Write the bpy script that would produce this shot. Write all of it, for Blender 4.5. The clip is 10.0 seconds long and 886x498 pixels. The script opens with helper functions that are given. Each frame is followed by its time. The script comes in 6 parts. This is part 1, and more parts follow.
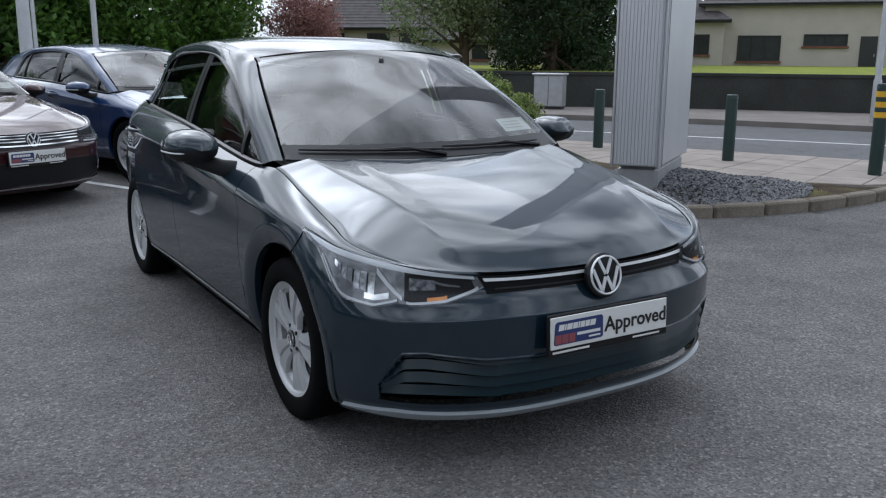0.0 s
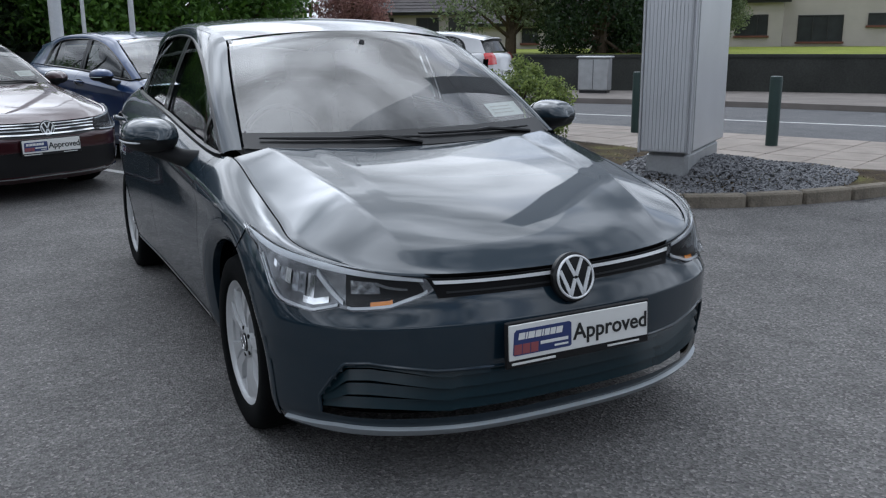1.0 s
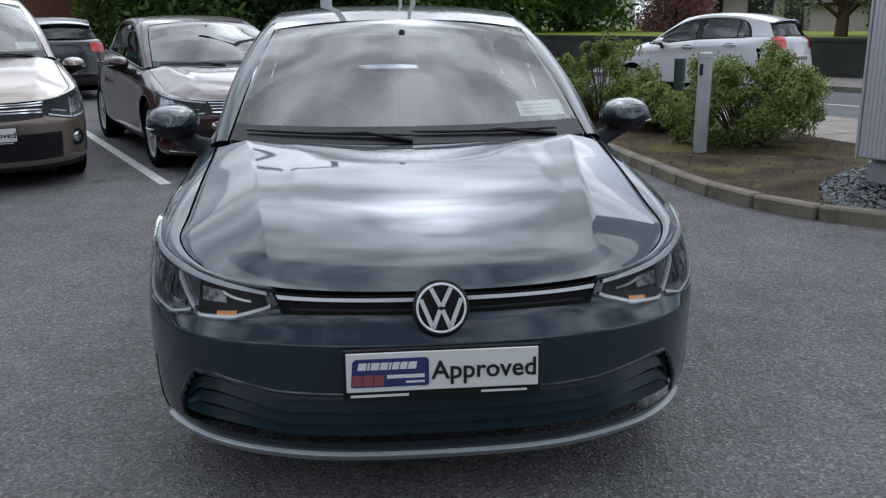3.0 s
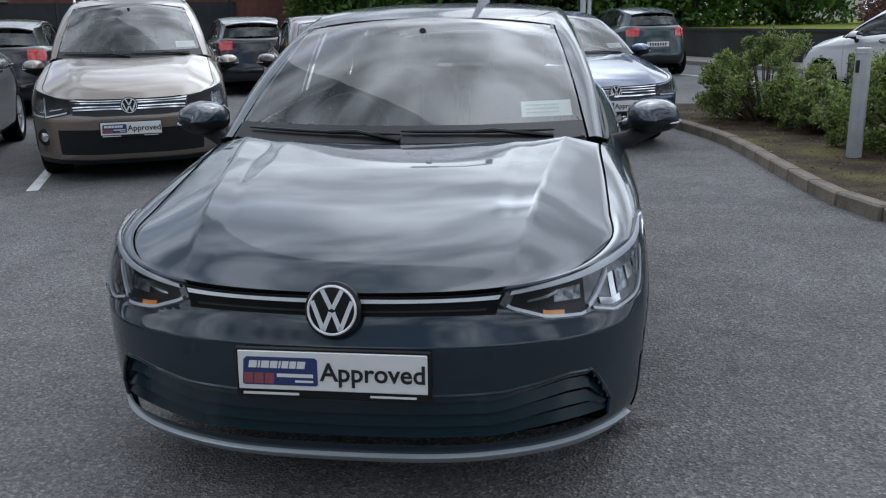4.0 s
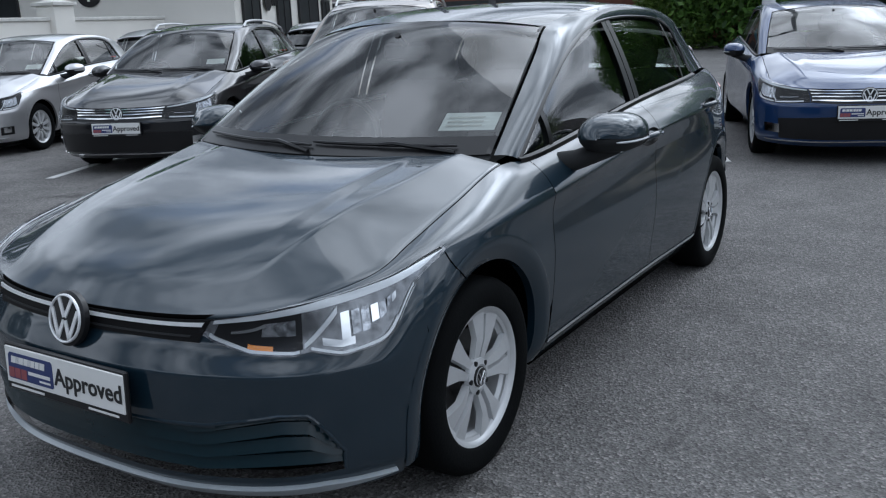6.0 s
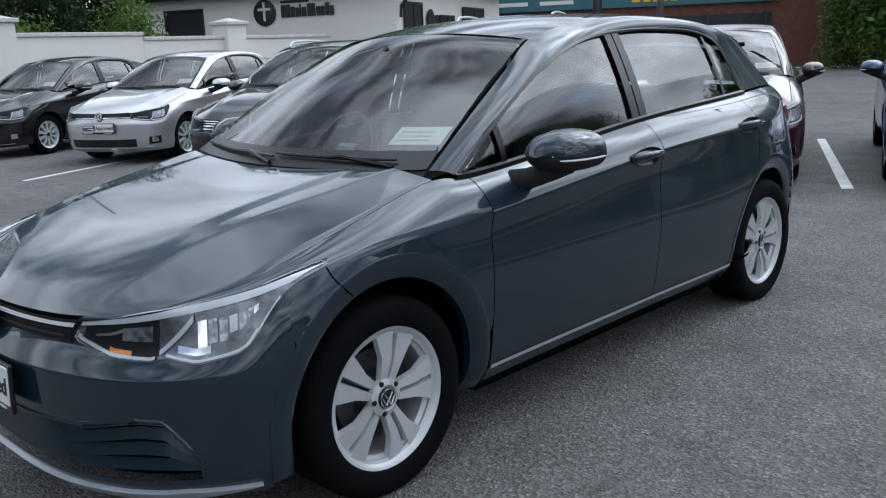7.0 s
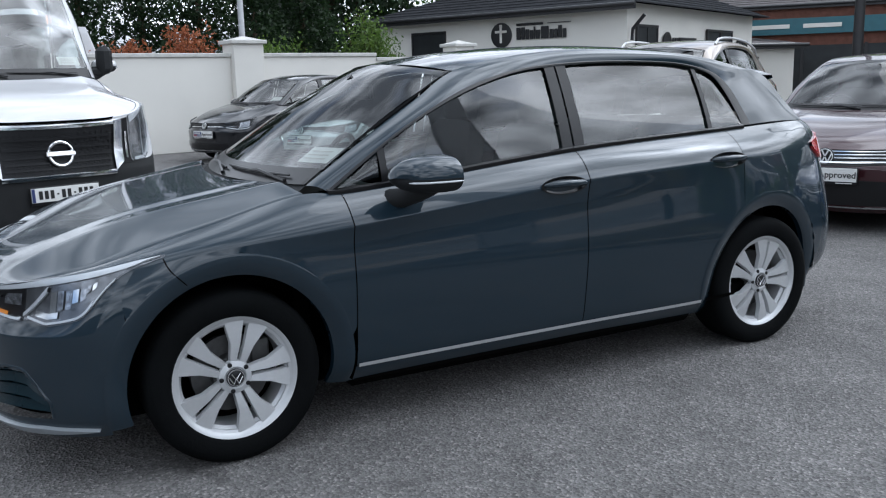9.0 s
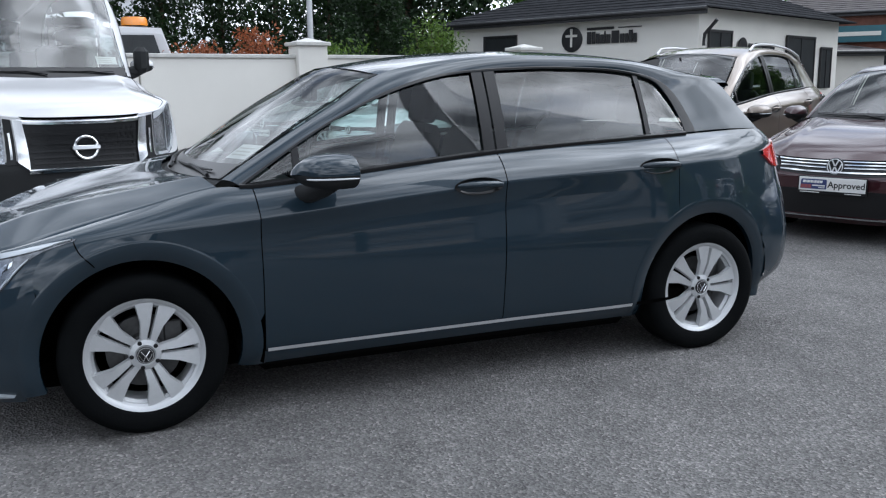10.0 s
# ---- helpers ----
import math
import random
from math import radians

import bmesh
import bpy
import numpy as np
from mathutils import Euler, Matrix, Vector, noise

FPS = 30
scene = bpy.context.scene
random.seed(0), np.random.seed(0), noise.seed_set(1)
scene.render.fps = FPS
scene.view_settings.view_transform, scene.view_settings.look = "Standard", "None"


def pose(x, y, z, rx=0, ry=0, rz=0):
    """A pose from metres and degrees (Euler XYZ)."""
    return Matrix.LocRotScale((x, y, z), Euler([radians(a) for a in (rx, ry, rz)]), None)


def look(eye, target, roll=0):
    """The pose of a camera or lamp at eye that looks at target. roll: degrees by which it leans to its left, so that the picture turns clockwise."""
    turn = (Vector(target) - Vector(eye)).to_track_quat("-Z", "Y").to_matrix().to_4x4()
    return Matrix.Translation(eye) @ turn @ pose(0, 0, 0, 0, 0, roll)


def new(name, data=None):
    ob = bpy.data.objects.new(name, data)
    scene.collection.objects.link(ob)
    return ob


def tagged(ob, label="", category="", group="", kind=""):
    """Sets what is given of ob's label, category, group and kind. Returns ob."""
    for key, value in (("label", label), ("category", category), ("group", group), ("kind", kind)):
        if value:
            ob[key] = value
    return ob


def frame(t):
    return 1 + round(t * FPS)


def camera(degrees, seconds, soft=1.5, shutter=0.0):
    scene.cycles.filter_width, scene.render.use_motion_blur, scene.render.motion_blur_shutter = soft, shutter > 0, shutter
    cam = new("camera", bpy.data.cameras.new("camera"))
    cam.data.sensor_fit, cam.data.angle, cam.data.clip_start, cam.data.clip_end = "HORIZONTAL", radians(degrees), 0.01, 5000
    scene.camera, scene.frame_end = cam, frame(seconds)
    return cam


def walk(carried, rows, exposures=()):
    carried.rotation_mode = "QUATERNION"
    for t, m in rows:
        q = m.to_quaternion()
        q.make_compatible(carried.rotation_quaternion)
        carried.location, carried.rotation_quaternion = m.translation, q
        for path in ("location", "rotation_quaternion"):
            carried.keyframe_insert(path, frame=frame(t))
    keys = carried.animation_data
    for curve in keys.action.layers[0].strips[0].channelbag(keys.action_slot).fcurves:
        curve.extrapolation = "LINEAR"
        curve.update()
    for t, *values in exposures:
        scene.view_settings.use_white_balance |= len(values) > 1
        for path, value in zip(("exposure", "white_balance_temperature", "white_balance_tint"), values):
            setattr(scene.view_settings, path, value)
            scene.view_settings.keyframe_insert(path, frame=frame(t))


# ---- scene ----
cam = camera(53.6, 10.0, 1.2)
PATH = [
    (0, (-1.966, -3.017, 1.369), (-0.956, -1.347, 0.934), 0.3),
    (0.5, (-1.803, -2.986, 1.361), (-0.834, -1.296, 0.91), 0.1),
    (1, (-1.544, -2.933, 1.347), (-0.647, -1.207, 0.88), -0.4),
    (1.5, (-1.272, -2.934, 1.362), (-0.479, -1.166, 0.871), -0.0),
    (2, (-0.907, -3.022, 1.372), (-0.286, -1.188, 0.87), -0.1),
    (2.5, (-0.571, -3.052, 1.376), (-0.131, -1.167, 0.872), 0.4),
    (3, (-0.216, -3.045, 1.38), (-0.023, -1.12, 0.876), -0.4),
    (3.2, (-0.072, -3.031, 1.383), (0.035, -1.098, 0.878), -1.0),
    (4.3, (0.846, -2.917, 1.379), (0.437, -1.028, 0.867), -1.6),
    (4.5, (0.997, -2.853, 1.369), (0.497, -0.986, 0.856), -2.3),
    (5, (1.403, -2.686, 1.367), (0.667, -0.898, 0.855), -2.4),
    (5.5, (1.76, -2.445, 1.354), (0.879, -0.724, 0.842), -1.9),
    (6, (2.099, -2.19, 1.375), (1.053, -0.559, 0.876), -2.4),
    (6.2, (2.247, -2.083, 1.38), (1.109, -0.514, 0.886), -2.4),
    (7.3, (2.857, -1.489, 1.31), (1.394, -0.195, 0.881), -2.0),
    (7.5, (2.999, -1.407, 1.311), (1.461, -0.202, 0.886), -1.5),
    (8, (3.253, -1.209, 1.314), (1.631, -0.113, 0.904), -0.9),
    (8.5, (3.486, -0.973, 1.312), (1.804, 0.037, 0.925), -0.7),
    (9, (3.743, -0.729, 1.315), (2.01, 0.195, 0.934), -1.5),
    (9.5, (3.983, -0.45, 1.305), (2.198, 0.369, 0.927), -1.0),
    (10, (4.192, -0.163, 1.305), (2.373, 0.582, 0.934), -0.7),
]
walk(cam, [(t, look(eye, target, roll)) for t, eye, target, roll in PATH], [(0, 0.16, 5760, 9), (2.5, 0.08, 5800, 9), (5.0, 0.14, 5630, 8), (6.5, 0.26, 5630, 8), (8.0, 0.46, 5660, 8), (10, 0.56, 5760, 9)])

# ---- light ----
SUN_DIR = Vector((0.08, 0.68, 0.73)).normalized()
world = bpy.data.worlds.new("sky")
scene.world = world
world.use_nodes = True
wn, wl = world.node_tree.nodes, world.node_tree.links
wn.clear()
w_out, w_bg = wn.new("ShaderNodeOutputWorld"), wn.new("ShaderNodeBackground")
w_sky, w_co = wn.new("ShaderNodeTexSky"), wn.new("ShaderNodeTexCoord")
w_sky.sky_type, w_sky.sun_disc = "NISHITA", False
w_sky.sun_elevation, w_sky.sun_rotation = math.asin(SUN_DIR.z), math.atan2(SUN_DIR.x, SUN_DIR.y)
w_map, w_n1, w_n2 = wn.new("ShaderNodeMapping"), wn.new("ShaderNodeTexNoise"), wn.new("ShaderNodeTexNoise")
w_map.inputs["Scale"].default_value, w_map.inputs["Rotation"].default_value = (1.0, 1.0, 2.2), (0, 0, radians(120))
w_n1.inputs["Scale"].default_value, w_n1.inputs["Detail"].default_value = 2.3, 7.0
w_n2.inputs["Scale"].default_value, w_n2.inputs["Detail"].default_value = 3.6, 6.0
w_r1, w_r2, w_mix = wn.new("ShaderNodeValToRGB"), wn.new("ShaderNodeValToRGB"), wn.new("ShaderNodeMix")
w_mix.data_type = "RGBA"
w_r1.color_ramp.elements[0].position, w_r1.color_ramp.elements[1].position = 0.24, 0.44
w_r2.color_ramp.elements[0].position, w_r2.color_ramp.elements[1].position = 0.38, 0.66
w_r2.color_ramp.elements[0].color, w_r2.color_ramp.elements[1].color = (1.9, 2.0, 2.15, 1), (14.0, 14.0, 14.1, 1)
wl.new(w_co.outputs["Generated"], w_map.inputs["Vector"])
wl.new(w_map.outputs[0], w_n1.inputs["Vector"])
wl.new(w_map.outputs[0], w_n2.inputs["Vector"])
wl.new(w_n1.outputs["Fac"], w_r1.inputs[0])
wl.new(w_n2.outputs["Fac"], w_r2.inputs[0])
wl.new(w_r1.outputs[0], w_mix.inputs["Factor"])
wl.new(w_sky.outputs[0], w_mix.inputs["A"])
wl.new(w_r2.outputs[0], w_mix.inputs["B"])
# the veiled sun brightens the cloud round it
w_dot, w_pow, w_gain = wn.new("ShaderNodeVectorMath"), wn.new("ShaderNodeMath"), wn.new("ShaderNodeMath")
w_clip, w_glow = wn.new("ShaderNodeMath"), wn.new("ShaderNodeVectorMath")
w_dot.operation, w_dot.inputs[1].default_value = "DOT_PRODUCT", SUN_DIR
w_clip.operation, w_clip.inputs[1].default_value = "MAXIMUM", 0.0
w_pow.operation, w_pow.inputs[1].default_value = "POWER", 6.0
w_gain.operation, w_gain.inputs[1].default_value, w_gain.inputs[2].default_value = "MULTIPLY_ADD", 0.50, 0.60
w_glow.operation = "SCALE"
wl.new(w_co.outputs["Generated"], w_dot.inputs[0])
wl.new(w_dot.outputs["Value"], w_clip.inputs[0])
wl.new(w_clip.outputs[0], w_pow.inputs[0])
wl.new(w_pow.outputs[0], w_gain.inputs[0])
wl.new(w_mix.outputs["Result"], w_glow.inputs[0])
w_pow2, w_gain2 = wn.new("ShaderNodeMath"), wn.new("ShaderNodeMath")
w_pow2.operation, w_pow2.inputs[1].default_value = "POWER", 110.0
w_gain2.operation, w_gain2.inputs[1].default_value = "MULTIPLY_ADD", 2.4
wl.new(w_clip.outputs[0], w_pow2.inputs[0])
wl.new(w_pow2.outputs[0], w_gain2.inputs[0])
wl.new(w_gain.outputs[0], w_gain2.inputs[2])
w_sep, w_fall, w_all = wn.new("ShaderNodeSeparateXYZ"), wn.new("ShaderNodeMapRange"), wn.new("ShaderNodeMath")
w_fall.inputs["From Min"].default_value, w_fall.inputs["From Max"].default_value = 0.0, 0.9
w_fall.inputs["To Min"].default_value, w_fall.inputs["To Max"].default_value = 0.84, 0.98
w_all.operation = "MULTIPLY"
wl.new(w_co.outputs["Generated"], w_sep.inputs[0])
wl.new(w_sep.outputs["Z"], w_fall.inputs["Value"])
wl.new(w_gain2.outputs[0], w_all.inputs[0])
wl.new(w_fall.outputs[0], w_all.inputs[1])
wl.new(w_all.outputs[0], w_glow.inputs["Scale"])
wl.new(w_glow.outputs[0], w_bg.inputs["Color"])
w_bg.inputs["Strength"].default_value = 0.21
wl.new(w_bg.outputs[0], w_out.inputs[0])
sun = new("sun", bpy.data.lights.new("sun", "SUN"))
sun.data.energy, sun.data.angle, sun.data.color = 0.75, radians(64), (1.0, 0.96, 0.90)
sun.matrix_world = look(SUN_DIR * 60, (0, 0, 0))


# ---- materials ----
def material(name):
    m = bpy.data.materials.new(name)
    m.use_nodes = True
    n = m.node_tree.nodes
    return m, n, m.node_tree.links, n["Principled BSDF"]


def plain(name, colour, rough=0.5, metal=0.0, vary=0.12, scale=6.0, bump=0.0, coat=0.0, spec=0.5, fine=60.0):
    """A surface with blotches at one scale and grain at another."""
    m, n, l, b = material(name)
    co, n1, n2 = n.new("ShaderNodeTexCoord"), n.new("ShaderNodeTexNoise"), n.new("ShaderNodeTexNoise")
    n1.inputs["Scale"].default_value, n1.inputs["Detail"].default_value = scale, 5.0
    n2.inputs["Scale"].default_value, n2.inputs["Detail"].default_value = fine, 3.0
    l.new(co.outputs["Object"], n1.inputs["Vector"])
    l.new(co.outputs["Object"], n2.inputs["Vector"])
    add, ramp = n.new("ShaderNodeMath"), n.new("ShaderNodeValToRGB")
    add.operation = "MULTIPLY_ADD"
    add.inputs[1].default_value = 0.65
    half = n.new("ShaderNodeMath")
    half.operation, half.inputs[1].default_value = "MULTIPLY", 0.35
    l.new(n2.outputs["Fac"], half.inputs[0])
    l.new(n1.outputs["Fac"], add.inputs[0])
    l.new(half.outputs[0], add.inputs[2])
    l.new(add.outputs[0], ramp.inputs[0])
    e = ramp.color_ramp.elements
    e[0].position, e[1].position = 0.3, 0.7
    e[0].color = (*[c * (1 - vary) for c in colour], 1)
    e[1].color = (*[min(1, c * (1 + vary)) for c in colour], 1)
    l.new(ramp.outputs[0], b.inputs["Base Color"])
    b.inputs["Roughness"].default_value, b.inputs["Metallic"].default_value = rough, metal
    b.inputs["Coat Weight"].default_value, b.inputs["Coat Roughness"].default_value = coat, 0.03
    b.inputs["Specular IOR Level"].default_value = spec if rough < 0.8 else min(spec, 0.15)
    if bump:
        bn = n.new("ShaderNodeBump")
        bn.inputs["Strength"].default_value, bn.inputs["Distance"].default_value = bump, 0.01
        l.new(n2.outputs["Fac"], bn.inputs["Height"])
        l.new(bn.outputs[0], b.inputs["Normal"])
    return m


def paint(name, colour, metal=0.55, rough=0.32):
    """Car paint: metallic flake under clear coat, with a little dust."""
    m, n, l, b = material(name)
    co, n1, ramp = n.new("ShaderNodeTexCoord"), n.new("ShaderNodeTexNoise"), n.new("ShaderNodeValToRGB")
    n1.inputs["Scale"].default_value, n1.inputs["Detail"].default_value = 900.0, 2.0
    l.new(co.outputs["Object"], n1.inputs["Vector"])
    l.new(n1.outputs["Fac"], ramp.inputs[0])
    ramp.color_ramp.elements[0].color = (*[c * 0.85 for c in colour], 1)
    ramp.color_ramp.elements[1].color = (*[min(1, c * 1.2) for c in colour], 1)
    l.new(ramp.outputs[0], b.inputs["Base Color"])
    d, dr = n.new("ShaderNodeTexNoise"), n.new("ShaderNodeMapRange")
    d.inputs["Scale"].default_value, d.inputs["Detail"].default_value = 4.0, 6.0
    dr.inputs["To Min"].default_value, dr.inputs["To Max"].default_value = 0.015, 0.06
    l.new(co.outputs["Object"], d.inputs["Vector"])
    l.new(d.outputs["Fac"], dr.inputs["Value"])
    l.new(dr.outputs[0], b.inputs["Coat Roughness"])
    b.inputs["Metallic"].default_value, b.inputs["Roughness"].default_value = metal, rough
    b.inputs["Specular IOR Level"].default_value = 0.18
    b.inputs["Coat Weight"].default_value, b.inputs["Coat IOR"].default_value = 1.0, 1.56
    return m


def pane(name, tint, ior=1.95):
    """A single sheet of glass: clear with a tint, and gloss by the angle."""
    m, n, l, b = material(name)
    n.remove(b)
    tr, gl, fr, mx = n.new("ShaderNodeBsdfTransparent"), n.new("ShaderNodeBsdfGlossy"), n.new("ShaderNodeFresnel"), n.new("ShaderNodeMixShader")
    tr.inputs[0].default_value = (*tint, 1)
    gl.inputs["Roughness"].default_value = 0.008
    fr.inputs[0].default_value = ior
    l.new(fr.outputs[0], mx.inputs[0])
    l.new(tr.outputs[0], mx.inputs[1])
    l.new(gl.outputs[0], mx.inputs[2])
    l.new(mx.outputs[0], n["Material Output"].inputs[0])
    return m


def asphalt(name, dark, light, chips=0.72, patch=0.34):
    m, n, l, b = material(name)
    co = n.new("ShaderNodeTexCoord")
    big, mid, vor, fine = n.new("ShaderNodeTexNoise"), n.new("ShaderNodeTexNoise"), n.new("ShaderNodeTexVoronoi"), n.new("ShaderNodeTexNoise")
    for t, s, d in ((big, 0.45, 6.0), (mid, 3.0, 8.0), (fine, 160.0, 2.0)):
        t.inputs["Scale"].default_value, t.inputs["Detail"].default_value = s, d
        l.new(co.outputs["Object"], t.inputs["Vector"])
    vor.inputs["Scale"].default_value = 105.0
    l.new(co.outputs["Object"], vor.inputs["Vector"])
    r1 = n.new("ShaderNodeValToRGB")
    r1.color_ramp.elements[0].position, r1.color_ramp.elements[1].position = 0.5 - patch / 2, 0.5 + patch / 2
    r1.color_ramp.elements[0].color, r1.color_ramp.elements[1].color = (*dark, 1), (*light, 1)
    mixn = n.new("ShaderNodeMath")
    mixn.operation, mixn.inputs[1].default_value = "MULTIPLY_ADD", 0.5
    hm = n.new("ShaderNodeMath")
    hm.operation, hm.inputs[1].default_value = "MULTIPLY", 0.5
    l.new(mid.outputs["Fac"], hm.inputs[0])
    l.new(big.outputs["Fac"], mixn.inputs[0])
    l.new(hm.outputs[0], mixn.inputs[2])
    l.new(mixn.outputs[0], r1.inputs[0])
    hs, rc = n.new("ShaderNodeSeparateColor"), n.new("ShaderNodeValToRGB")
    l.new(vor.outputs["Color"], hs.inputs[0])
    l.new(hs.outputs[0], rc.inputs[0])
    rc.color_ramp.elements[0].position, rc.color_ramp.elements[0].color = 0.0, (0.42, 0.42, 0.42, 1)
    rc.color_ramp.elements[1].position, rc.color_ramp.elements[1].color = 0.90, (1.35, 1.35, 1.35, 1)
    e = rc.color_ramp.elements.new(1.0)
    e.color = (2.2, 2.15, 2.1, 1)
    mul = n.new("ShaderNodeMix")
    mul.data_type, mul.blend_type = "RGBA", "MULTIPLY"
    mul.inputs["Factor"].default_value = chips
    l.new(r1.outputs[0], mul.inputs["A"])
    l.new(rc.outputs[0], mul.inputs["B"])
    st, sr, sm_ = n.new("ShaderNodeTexNoise"), n.new("ShaderNodeValToRGB"), n.new("ShaderNodeMix")
    st.inputs["Scale"].default_value, st.inputs["Detail"].default_value = 1.7, 7.0
    l.new(co.outputs["Object"], st.inputs["Vector"])
    l.new(st.outputs["Fac"], sr.inputs[0])
    sr.color_ramp.elements[0].position, sr.color_ramp.elements[0].color = 0.66, (1, 1, 1, 1)
    sr.color_ramp.elements[1].position, sr.color_ramp.elements[1].color = 0.74, (0.5, 0.5, 0.5, 1)
    sm_.data_type, sm_.blend_type = "RGBA", "MULTIPLY"
    sm_.inputs["Factor"].default_value = 1.0
    l.new(mul.outputs["Result"], sm_.inputs["A"])
    l.new(sr.outputs[0], sm_.inputs["B"])
    l.new(sm_.outputs["Result"], b.inputs["Base Color"])
    b.inputs["Roughness"].default_value, b.inputs["Specular IOR Level"].default_value = 0.88, 0.25
    bn = n.new("ShaderNodeBump")
    bn.inputs["Strength"].default_value, bn.inputs["Distance"].default_value = 0.9, 0.008
    l.new(vor.outputs["Distance"], bn.inputs["Height"])
    l.new(bn.outputs[0], b.inputs["Normal"])
    return m


def leafy(name, dark, light, rough=0.55):
    """Leaves that vary from leaf to leaf, a little light passing through."""
    m, n, l, b = material(name)
    g, r, co, no = n.new("ShaderNodeNewGeometry"), n.new("ShaderNodeValToRGB"), n.new("ShaderNodeTexCoord"), n.new("ShaderNodeTexNoise")
    no.inputs["Scale"].default_value = 1.3
    l.new(co.outputs["Object"], no.inputs["Vector"])
    a = n.new("ShaderNodeMath")
    a.operation, a.inputs[1].default_value = "MULTIPLY_ADD", 0.6
    h = n.new("ShaderNodeMath")
    h.operation, h.inputs[1].default_value = "MULTIPLY", 0.5
    l.new(no.outputs["Fac"], h.inputs[0])
    l.new(g.outputs["Random Per Island"], a.inputs[0])
    l.new(h.outputs[0], a.inputs[2])
    l.new(a.outputs[0], r.inputs[0])
    r.color_ramp.elements[0].position, r.color_ramp.elements[1].position = 0.15, 0.9
    r.color_ramp.elements[0].color, r.color_ramp.elements[1].color = (*dark, 1), (*light, 1)
    tr, mx = n.new("ShaderNodeBsdfTranslucent"), n.new("ShaderNodeMixShader")
    mx.inputs[0].default_value = 0.45
    l.new(r.outputs[0], b.inputs["Base Color"])
    l.new(r.outputs[0], tr.inputs[0])
    b.inputs["Roughness"].default_value = rough
    l.new(b.outputs[0], mx.inputs[1])
    l.new(tr.outputs[0], mx.inputs[2])
    l.new(mx.outputs[0], n["Material Output"].inputs[0])
    return m


M_HATCHPAINT = paint("grey_green_paint", (0.0052, 0.0170, 0.0282), 0.1, 0.5)
M_MAROON = paint("maroon_paint", (0.034, 0.0065, 0.0095), 0.2, 0.4)
M_BLUE = paint("blue_paint", (0.007, 0.030, 0.100), 0.2, 0.4)
M_BLACKP = paint("black_paint", (0.0045, 0.0052, 0.0075), 0.2, 0.4)
M_BEIGE = paint("beige_paint", (0.20, 0.165, 0.135), 0.5, 0.4)
M_SILVER = paint("silver_paint", (0.55, 0.55, 0.56), 0.75, 0.35)
M_WHITE = paint("white_paint", (0.60, 0.60, 0.61), 0.0, 0.4)
M_TEAL = paint("teal_paint", (0.018, 0.036, 0.040), 0.3, 0.4)
M_GLASS = pane("windscreen_glass", (0.80, 0.86, 0.84))
M_SIDEGLASS = pane("side_glass", (0.72, 0.86, 0.83), 2.0)
M_DARKGLASS = pane("tinted_glass", (0.30, 0.34, 0.34))
M_LENS = pane("lamp_lens", (0.95, 0.96, 0.97), 1.22)
M_TRIM = plain("black_trim", (0.009, 0.009, 0.010), 0.30, vary=0.2, spec=0.35)
M_PLASTIC = plain("dark_plastic", (0.014, 0.015, 0.016), 0.65, spec=0.3, vary=0.25, bump=0.02, fine=300)
M_GRILLE = plain("grille_black", (0.003, 0.003, 0.0035), 0.55, vary=0.2, spec=0.15)
M_REFLECTOR = plain("lamp_reflector", (0.34, 0.35, 0.37), 0.22, 0.9, vary=0.6, scale=60)
M_BEZEL = plain("lamp_bezel", (0.20, 0.205, 0.215), 0.24, 0.85, vary=0.5, scale=40)
# near-black: linings, and hollows and gaps whose shade is put into the colour
M_LINERSHADE = plain("black_liner_shade", (0.002, 0.002, 0.002), 0.95, spec=0.02)
M_CHROME = plain("chrome", (0.80, 0.81, 0.82), 0.10, 1.0, vary=0.04)
M_SATIN = plain("satin_silver", (0.80, 0.81, 0.82), 0.28, 0.30, vary=0.05)
M_DRL = plain("lamp_strip", (0.62, 0.64, 0.66), 0.25, 0.3, vary=0.08)
M_AMBER = plain("amber_lens", (0.85, 0.30, 0.04), 0.2, vary=0.1, coat=1.0)
M_RED = plain("red_lens", (0.55, 0.02, 0.02), 0.15, vary=0.15, coat=1.0)
M_TYRE = plain("rubber", (0.0032, 0.0038, 0.0042), 0.8, vary=0.3, scale=9, bump=0.15, fine=120, spec=0.08)
M_ALLOY = plain("alloy", (0.54, 0.55, 0.56), 0.36, 0.35, vary=0.06)
M_DISC = plain("brake_disc", (0.10, 0.10, 0.10), 0.5, 0.8, vary=0.3)
M_SEAT = plain("seat_cloth", (0.040, 0.041, 0.044), 0.9, vary=0.3, scale=14, bump=0.3, fine=300)
M_PLATE = plain("plate_white", (0.72, 0.72, 0.70), 0.45, vary=0.03)
M_INK = plain("ink_black", (0.012, 0.012, 0.012), 0.5)
M_BADGEBLUE = plain("badge_blue", (0.025, 0.04, 0.14), 0.5)
M_BADGERED = plain("badge_red", (0.26, 0.07, 0.08), 0.5)
M_PAPER = plain("paper", (0.74, 0.76, 0.74), 0.7, vary=0.06)
M_TAR = asphalt("asphalt", (0.116, 0.1125, 0.110), (0.190, 0.184, 0.179))
M_ROAD = asphalt("road_asphalt", (0.12, 0.12, 0.125), (0.17, 0.17, 0.172), 0.35)
M_LINE = plain("road_paint", (0.62, 0.62, 0.60), 0.7, vary=0.25, scale=5, bump=0.3)
M_KERB = plain("kerb_concrete", (0.20, 0.175, 0.14), 0.9, vary=0.45, scale=5, bump=0.6, fine=70)
M_SLAB = plain("pavement_slab", (0.30, 0.265, 0.235), 0.9, vary=0.22, scale=3, bump=0.3)
